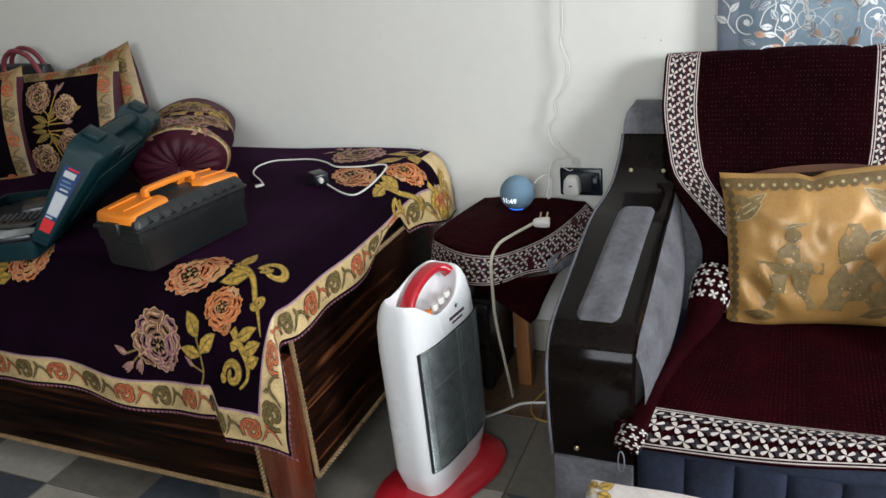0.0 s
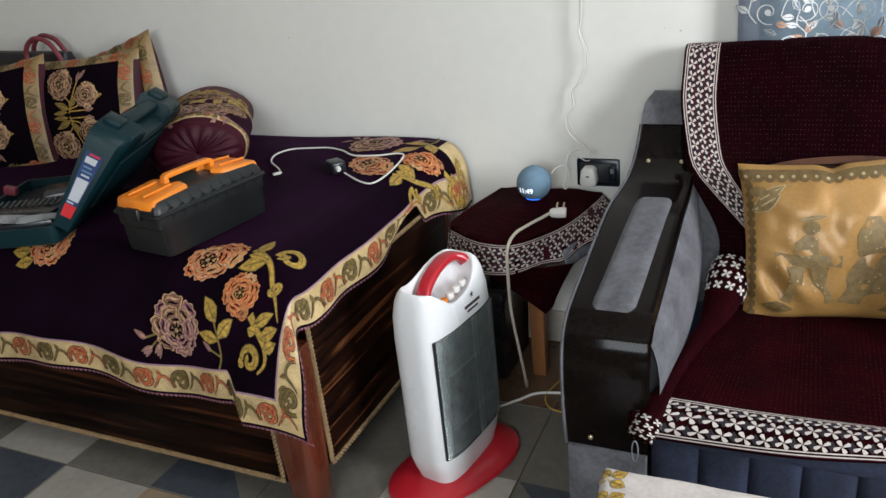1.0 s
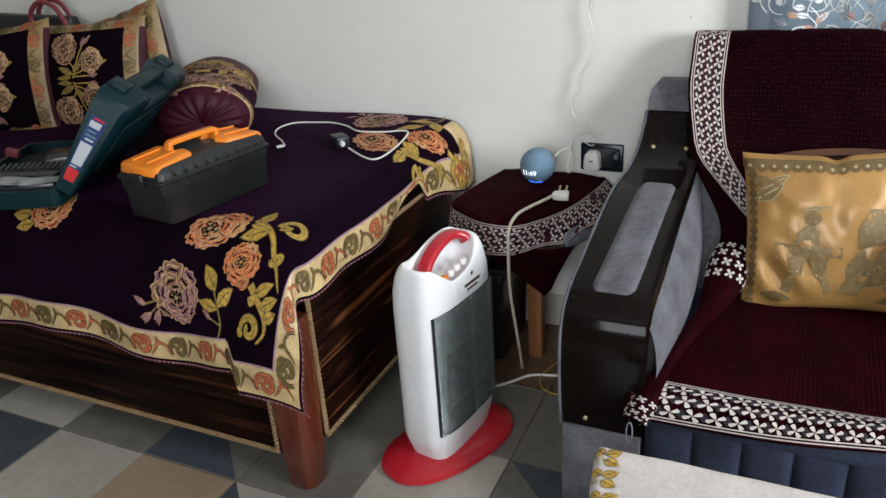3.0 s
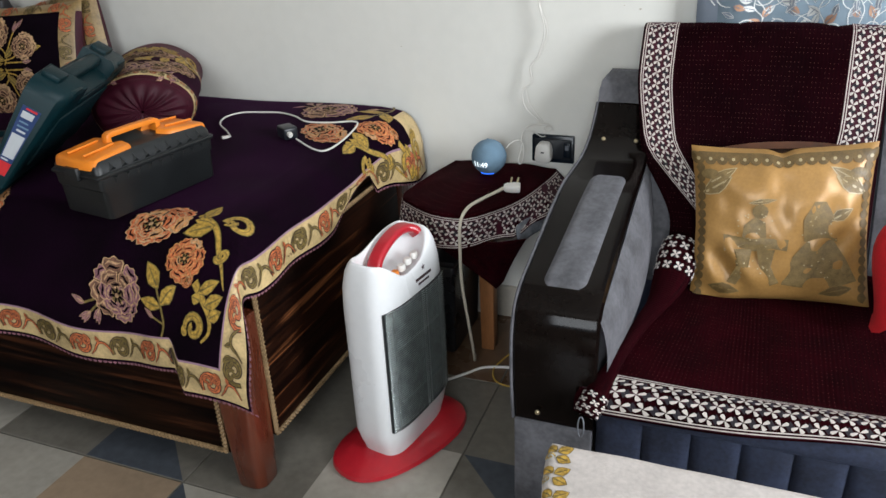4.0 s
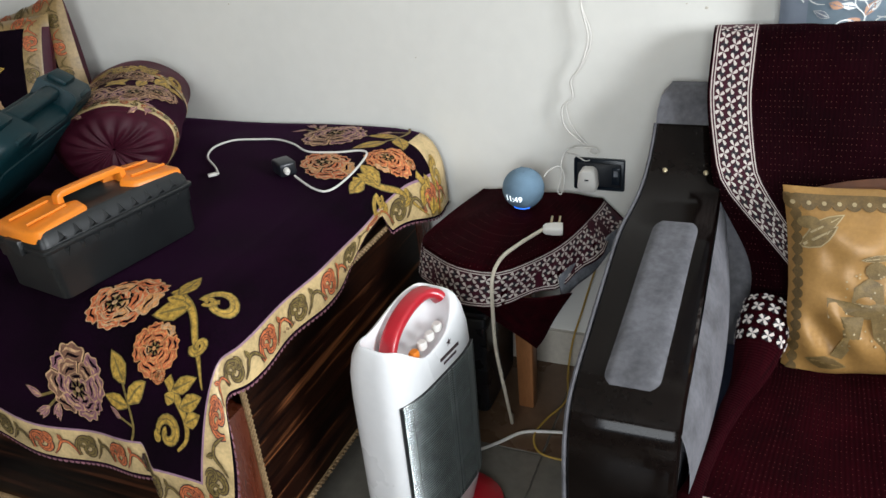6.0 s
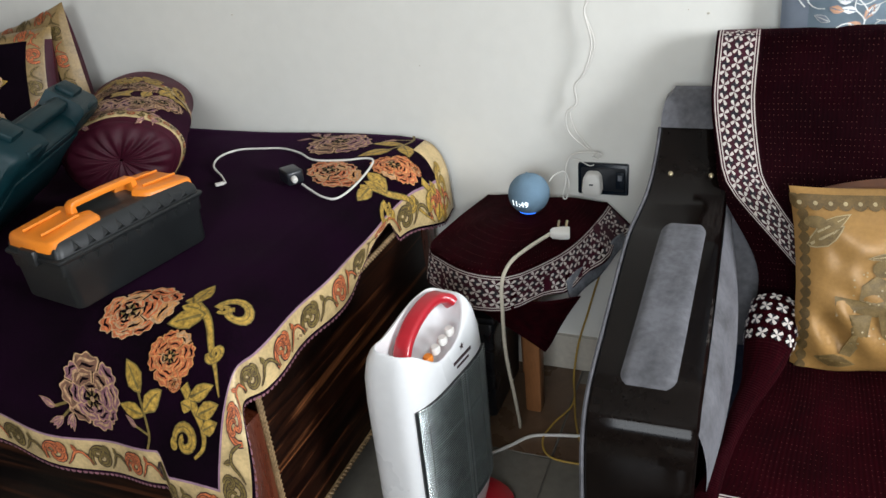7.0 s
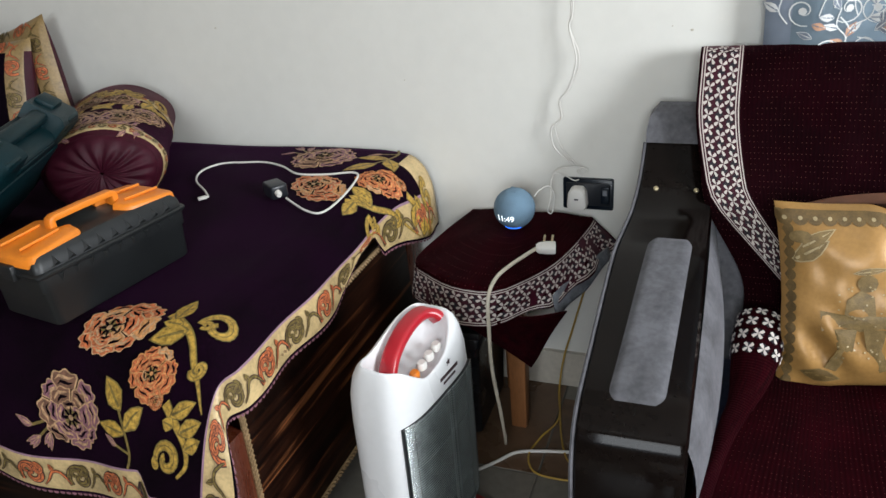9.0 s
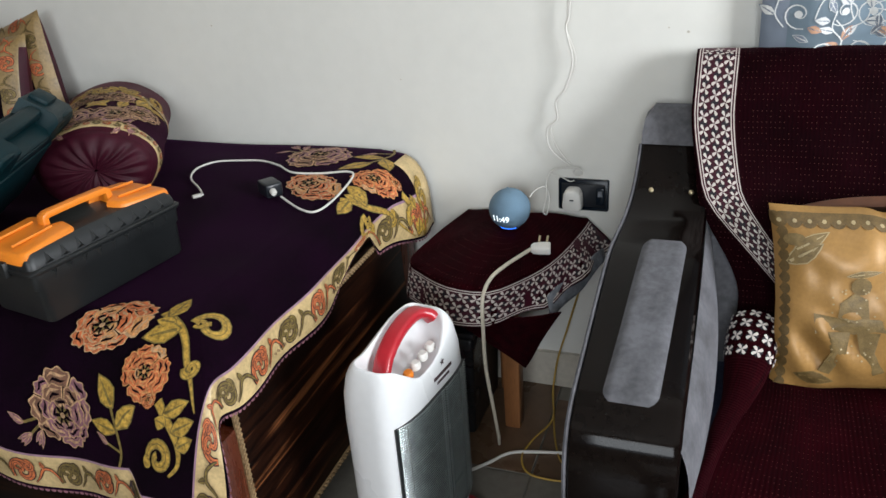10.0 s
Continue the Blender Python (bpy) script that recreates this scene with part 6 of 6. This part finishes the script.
def silk_sheet(u, v):
    p = Vector(sf0(u, v))
    p.y -= 0.0045 * math.sin(u * 60 + v * 25) * max(0, 0.5 - abs(v) / SH) * smooth(0.05, 0.18, abs(u))
    p.y -= 0.007 * math.sin((u + v * 0.8) * 75) * math.exp(-((u + 0.11) ** 2 + (v + 0.09) ** 2) / 0.006) + 0.005 * math.sin((u - v * 0.7) * 80) * math.exp(-((u - 0.13) ** 2 + (v + 0.02) ** 2) / 0.005)
    p.y -= 0.0085 * noise.noise(Vector((u * 22 + v * 8, v * 14 - u * 6, 2.0))) * smooth(0.5, 0.3, max(abs(u) / SW, abs(v) / SH))
    p.z += -0.010 * math.exp(-(u / 0.02) ** 2) * smooth(0.1, 0.17, v)
    return tuple(SM @ p)


def silk_back(u, v):
    """The plump back, which rolls up a little over the top seam."""
    p = Vector(sf0(u, v, -1))
    a, b = 2 * u / SW, 2 * v / SH
    p.z += 0.050 * math.sqrt(max(0.0, 1 - a * a)) * math.sin(math.pi * smooth(0.55, 1.0, b))
    return tuple(SM @ p)


g = lin(-1, 1, 41)
MB().grid([x * SW / 2 for x in g], [x * SH / 2 for x in g], silk_sheet).ob("front_cover", M_SILK, silk, "gold silk front", sharp=80)
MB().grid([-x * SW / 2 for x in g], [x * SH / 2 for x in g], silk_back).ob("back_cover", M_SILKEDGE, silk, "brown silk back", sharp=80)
SILK_MATS = [M_SILKDARK, M_SILKMID, M_SILKHI, M_SILK]
m = Motif()
for i in range(16):
    x = -SW / 2 + SW * (i + 0.5) / 16
    m.fan((x, SH / 2 - 0.018), [(x + 0.0125 * math.cos(a), SH / 2 - 0.022 - 0.014 * math.sin(a)) for a in lin(0, math.pi, 9)] + [(x - 0.0118, SH / 2 - 0.010), (x + 0.0118, SH / 2 - 0.010)], 0, 0)
    m.fan((x, SH / 2 - 0.024), [(x + 0.0036 * math.cos(a), SH / 2 - 0.024 + 0.0036 * math.sin(a)) for a in lin(0, 2 * math.pi, 10)[:-1]], 2, 1)
for s in (-1, 1):
    for i in range(15):
        y = -SH / 2 + 0.02 + i * 0.0205
        xx = s * (SW / 2 - 0.012)
        m.fan((xx, y), [(xx - s * 0.011 * math.sin(a), y + 0.0115 * math.cos(a)) for a in lin(0, math.pi, 8)] + [(xx + s * 0.006, y)], 0, 0)
m.lay(silk_sheet, SILK_MATS, "scalloped_border", silk, "dark gold scalloped border")


def figure(at, kind):
    """Plain stylised woven shapes."""
    m = Motif(at, 0, 1.2)
    if kind == 0:
        m.fan((0, 0.0), [(-0.055, 0.012), (-0.02, 0.006), (0.02, 0.006), (0.058, 0.004), (0.056, -0.018), (0.03, -0.014), (0, -0.02), (-0.03, -0.012), (-0.052, -0.02)], 1, 0)
        m.fan((-0.005, 0.03), [(-0.022, 0.006), (-0.02, 0.03), (0.0, 0.045), (0.018, 0.035), (0.02, 0.006)], 1, 0)
        m.fan((0.008, 0.055), [(0.008 + 0.014 * math.cos(a), 0.056 + 0.014 * math.sin(a)) for a in lin(0, 2 * math.pi, 12)[:-1]], 1, 1)
        m.leaf((-0.01, 0.072), (0.035, 0.078), 0.005, 1, 2, 1)
        for s in (-1, 1):
            m.fan((s * 0.022, -0.045), [(s * 0.004, -0.016), (s * 0.036, -0.016), (s * 0.03, -0.05), (s * 0.046, -0.082), (s * 0.03, -0.088), (s * 0.01, -0.05)], 1, 0)
    else:
        m.fan((0, -0.045), [(-0.062, -0.085), (-0.045, -0.03), (-0.022, 0.0), (0.022, 0.004), (0.044, -0.03), (0.066, -0.075), (0.03, -0.088), (-0.03, -0.09)], 1, 0)
        m.fan((0, 0.02), [(-0.026, 0.0), (-0.03, 0.04), (-0.012, 0.075), (0.008, 0.074), (0.024, 0.045), (0.03, 0.0)], 1, 0)
        m.leaf((0.02, 0.04), (0.052, 0.06), 0.010, 1, 2, 1)
    r = random.Random(kind + 5)
    for i in range(34):
        x, y = r.uniform(-0.03, 0.03), r.uniform(-0.07, 0.055)
        m.fan((x, y), [(x + 0.0016 * math.cos(a), y + 0.0016 * math.sin(a)) for a in lin(0, 2 * math.pi, 7)[:-1]], 2, 3)
    return m


figure((-0.056, -0.028), 0).lay(silk_sheet, SILK_MATS, "woven_figure", silk)
figure((0.078, -0.028), 1).lay(silk_sheet, SILK_MATS, "woven_figure", silk)
for s in (-1, 1):
    m = Motif((s * 0.130, 0.100), 0, 1.1, s)
    m.leaf((0.03, -0.02), (-0.02, 0.012), 0.014, 1, 2, 0)
    m.leaf((0.02, 0.0), (-0.03, 0.03), 0.010, 1, 2, 0)
    m.fan((0.018, 0.018), [(0.018 + 0.016 * math.cos(a), 0.018 + 0.010 * math.sin(a)) for a in lin(0, 2 * math.pi, 12)[:-1]], 1, 1)
    m.lay(silk_sheet, SILK_MATS, "woven_drum", silk)
for s in (-1, 1):
    m = Motif((s * 0.115, -0.145), 0, 1.0, s)
    m.leaf((0.03, 0.01), (-0.03, -0.004), 0.012, 0, 1, 0)
    m.lay(silk_sheet, SILK_MATS, "woven_leaf", silk)

# ---- red heart cushion ----
heart_c = thing("heart_cushion", (0.40, 1.62, 0.42), "bright red plush heart cushion leaning on the sofa seat", "cushion")
HM = pose(0.372, 1.62, 0.548, -18, 38, 8)
rings = []
for k in (-1.0, -0.92, -0.7, -0.35, 0.0, 0.35, 0.7, 0.92, 1.0):
    sc = max(0.05, math.sqrt(max(0, 1 - k * k)) ** 0.7)
    rings.append([(0.0095 * 16 * math.sin(a) ** 3 * sc * 0.85, k * 0.06, 0.0085 * (13 * math.cos(a) - 5 * math.cos(2 * a) - 2 * math.cos(3 * a) - math.cos(4 * a)) * sc) for a in [2 * math.pi * i / 48 for i in range(48)]])
MB(HM).loft(rings).ob("plush_body", M_RED, heart_c, sharp=80)

# ---- covered table in front of the sofa ----
table = thing("coffee_table", (0.3, 0.7, 0), "low table under an ivory velvet cloth in front of the sofa", "table")
MB().box((0.30, 0.70, 0.425), (0.98, 0.60, 0.03), 0.006).ob("tabletop", M_TEAK, table)
for x, y in ((-0.14, 0.45), (-0.14, 0.95), (0.74, 0.45), (0.74, 0.95)):
    MB().loft([[(x + a, y + b, z) for a, b in rounded(w, w, 0.008, 2)] for z, w in ((0, 0.05), (0.2, 0.055), (0.41, 0.06))]).ob("leg", M_TEAK, table)
cloth = thing("table_cloth", (0.3, 0.7, 0.44), "ivory velvet table cloth with gold leaf trim at the edge", "tablecloth")
CEND = run_profile([(0, 0), (0.008, 0.001), (0.014, 0.008), (0.017, 0.03), (0.018, 0.09)])


def table_sheet(u, v):
    l, r = -0.232 + 0.022 * smooth(1.0, 0.85, v), 0.83
    ox, dx = CEND(max(l - u, u - r, 0))
    oy, dy = CEND(max(v - 1.012, 0.40 - v, 0))
    x = l - ox if u < l else (r + ox if u > r else u)
    y = 1.012 + oy if v > 1.012 else (0.40 - oy if v < 0.40 else v)
    return (x, y, 0.448 - max(dx, dy) + 0.0015 * noise.noise(Vector((u * 12, v * 12, 4))) - 0.003 * smooth(0.10, 0.0, u + 0.2))


MB().grid(sorted(lin(-0.30, -0.16, 22) + lin(-0.155, 0.80, 30) + lin(0.805, 0.92, 12)), sorted(lin(0.30, 0.42, 14) + lin(0.43, 0.98, 20) + lin(0.985, 1.10, 20)), table_sheet).ob("cloth_sheet", M_TABLECLOTH, cloth, sharp=80, thick=0.003)
for i in range(12):
    v = 1.0 - i * 0.052
    m = Motif((-0.228 + 0.02 * smooth(1.0, 0.85, v), v))
    m.leaf((0.0, 0.0), (0.022, 0.016), 0.010, 0, 1, 0)
    m.leaf((0.0, -0.012), (0.024, -0.020), 0.011, 0, 1, 0)
    m.leaf((-0.004, 0.0), (-0.022, 0.012), 0.010, 0, 1, 0)
    m.spiral((-0.012, -0.014), 0.009, 90 * i, 1.2, 0.003, 0, 1, 2)
    m.lay(table_sheet, [M_GOLD, M_OLIVE, M_PALE], "gold_leaf_trim", cloth)

# ---- window and curtain behind the sofa ----
window = thing("window_1", (0.75, WALL_Y + 0.1, 0.95), "painted window with panes behind a printed curtain", "window", kind="structure")
wf = MB()
for c, s in (((0.75, WY + 0.1, 0.975), (1.5, 0.06, 0.05)), ((0.75, WY + 0.1, 2.025), (1.5, 0.06, 0.05)), ((0.025, WY + 0.1, 1.5), (0.05, 0.06, 1.0)), ((1.475, WY + 0.1, 1.5), (0.05, 0.06, 1.0)), ((0.75, WY + 0.1, 1.5), (0.05, 0.06, 1.0))):
    wf.box(c, s, 0.004)
wf.ob("window_frame", M_FRAMEPAINT, window)
curtain = thing("curtain", (0.65, 2.08, 0.9), "thin blue curtain printed with white vines and rust leaves", "curtain")


def curtain_sheet(u, v):
    d = 0.022 * math.sin(u * 27 + 0.4 * math.sin(v * 3)) + 0.007 * math.sin(u * 61)
    return (u + 0.012 * math.sin(v * 4) * smooth(0.1, -0.12, u), 2.082 + d, v)


MB().grid(sorted(set(lin(-0.135, -0.085, 8) + lin(-0.085, 1.62, 150))), lin(0.50, 2.2, 30), curtain_sheet, pick=lambda u, v: 1 if u < -0.085 else 0).ob("cloth", [M_CURTAIN, M_CURTAINGREY], curtain, sharp=80)
tagged(MB().tube([(-0.2, 2.08, 2.2), (1.7, 2.08, 2.2)], 0.012, 10).ob("curtain_rod", M_STEELP), "steel curtain rod above the window", "curtain rod")
r = random.Random(9)
VINE = [M_VINE, M_RUST, M_CURTAINGREY]
for i in range(18):
    for j in range(5):
        m = Motif((-0.055 + i * 0.064 + (0.04 if j % 2 else 0) + r.uniform(-0.012, 0.012), 0.88 + j * 0.078), r.uniform(-40, 40), 0.85, 1 if (i + j) % 2 else -1)
        m.spiral((0, 0), 0.035, 250, 1.1, 0.0017, 0, 1)
        m.ribbon([(p.x, p.y) for p in spline([(0.03, -0.03, 0), (0.05, 0.0, 0), (0.045, 0.04, 0), (0.07, 0.07, 0)], 4)], 0.0014, 0, 1)
        m.ribbon([(p.x, p.y) for p in spline([(-0.033, -0.01, 0), (-0.045, 0.03, 0), (-0.075, 0.05, 0)], 4)], 0.0012, 0, 1)
        m.leaf((0.05, 0.0), (0.085, 0.02), 0.011, 1 if j % 2 else 0, 2, 1)
        m.leaf((0.045, 0.03), (0.02, 0.058), 0.009, 0, 2, 1)
        m.leaf((-0.02, -0.03), (-0.05, -0.04), 0.010, 0 if i % 2 else 1, 2, 1)
        m.leaf((-0.01, 0.04), (-0.03, 0.066), 0.008, 2, 0, 1)
        m.leaf((-0.06, 0.03), (-0.075, 0.0), 0.008, 2, 0, 1)
        m.fan((0.0, -0.002), [(0.009 * math.cos(a), 0.009 * math.sin(a)) for a in lin(0, 2 * math.pi, 9)[:-1]], 0, 2)
        m.lay(lambda u, v: curtain_sheet(u, v), VINE, "printed_vine", curtain)



def nest(whole, holder, names):
    """Pieces that sit on a part go under that part."""
    kids = list(whole.children)
    part_of = next(o for o in kids if o.name.split(".")[0] == holder)
    for o in kids:
        if o is not part_of and o.name.split(".")[0] in names:
            o.parent = part_of
            o.matrix_parent_inverse = Matrix()


nest(toolbox, "lid", ("lid_panel", "panel_ridge", "lid_rib", "handle"))
nest(toolbox, "tub", ("tub_rib", "latch"))
nest(case, "lid", ("latch", "latch_seat", "moulded_panel", "side_label", "label_field", "label_bar", "carry_handle"))
nest(case, "tray", ("moulded_insert", "drill_bit", "tray_lining"))
nest(heater, "body", ("switch", "lettering", "star_mark", "handle"))
nest(heater, "grille_frame", ("guard_wire", "guard_rod", "quartz_tube"))
nest(socket, "plate", ("inner_frame", "switch", "switch_mark"))
nest(speaker, "shell", ("button", "clock_digits"))
nest(bedspread, "cloth", ("border_scroll", "fringe", "rose", "leaf_spray"))
nest(bolster, "side_cover", ("rose", "leaf_spray", "band_scroll"))
nest(silk, "front_cover", ("scalloped_border", "woven_figure", "woven_drum", "woven_leaf"))
nest(throw, "cloth", ("pinwheel_border",))
nest(seat_throw, "cloth", ("pinwheel_border",))
nest(stool_cloth, "cloth", ("pinwheel_border",))
nest(cloth, "cloth_sheet", ("gold_leaf_trim",))
nest(curtain, "cloth", ("printed_vine",))
for o in [q for q in scene.objects if q.name.split(".")[0] == "cushion" and q.type == "EMPTY"]:
    nest(o, "front_cover", ("rose", "leaf_spray", "border_scroll"))

# ---- floor tiles ----
TILE, TX, TY, GAP = 0.627, -0.566, 1.114, 0.0016
W_, T_, B_, G_, N_ = range(5)
TILE_MATS = [M_T_WHITE, M_T_TAN, M_T_BLUE, M_T_GREY, M_T_BROWN]
# colours of the four quarters: south-west, south-east, north-west, north-east; a pair is split by its diagonal
KINDS = [((G_, W_, G_, G_)), (((G_, B_), W_, G_, G_)), ((W_, G_, W_, T_)), ((W_, W_, G_, B_)), ((G_, T_, (B_, W_), W_)), ((G_, (B_, G_), T_, G_)), ((N_, N_, G_, N_)), ((G_, G_, N_, N_))]
CHOSEN = {(-1, 0): 0, (0, 0): 1, (-2, -1): 2, (-3, -1): 3, (-1, -1): 4, (-2, 0): 5, (-1, 1): 6, (0, 1): 6}
tile_meshes = []
for kinds in KINDS:
    mb = MB()
    h, e = TILE / 2 - GAP, 0.0015
    for qi, col in enumerate(kinds):
        x0, x1 = (-h + e, 0) if qi % 2 == 0 else (0, h - e)
        y0, y1 = (-h + e, 0) if qi < 2 else (0, h - e)
        if isinstance(col, tuple):
            mb.add([(x0, y0, 0), (x1, y0, 0), (x0, y1, 0)], [(0, 1, 2)], col[0])
            mb.add([(x1, y0, 0), (x1, y1, 0), (x0, y1, 0)], [(0, 1, 2)], col[1])
        else:
            mb.add([(x0, y0, 0), (x1, y0, 0), (x1, y1, 0), (x0, y1, 0)], [(0, 1, 2, 3)], col)
    a, b = h - e, h
    v = [(-a, -a, 0), (a, -a, 0), (a, a, 0), (-a, a, 0), (-b, -b, -e), (b, -b, -e), (b, b, -e), (-b, b, -e), (-b, -b, -0.007), (b, -b, -0.007), (b, b, -0.007), (-b, b, -0.007)]
    mb.add(v, [(i, i + 4, (i + 1) % 4 + 4, (i + 1) % 4) for i in range(4)] + [(i + 4, i + 8, (i + 1) % 4 + 8, (i + 1) % 4 + 4) for i in range(4)], 3)
    o = mb.ob("floor_tile", TILE_MATS, sharp=20)
    tile_meshes.append(o.data)
    bpy.data.objects.remove(o)
r = random.Random(3)
for i in range(-5, 5):
    for j in range(-6, 2):
        k = CHOSEN.get((i, j), r.choice([0, 2, 3, 4]))
        o = new("floor_tile", tile_meshes[k])
        o.parent = floor
        o.location = (TX + (i + 0.5) * TILE, TY + (j + 0.5) * TILE, 0.0)
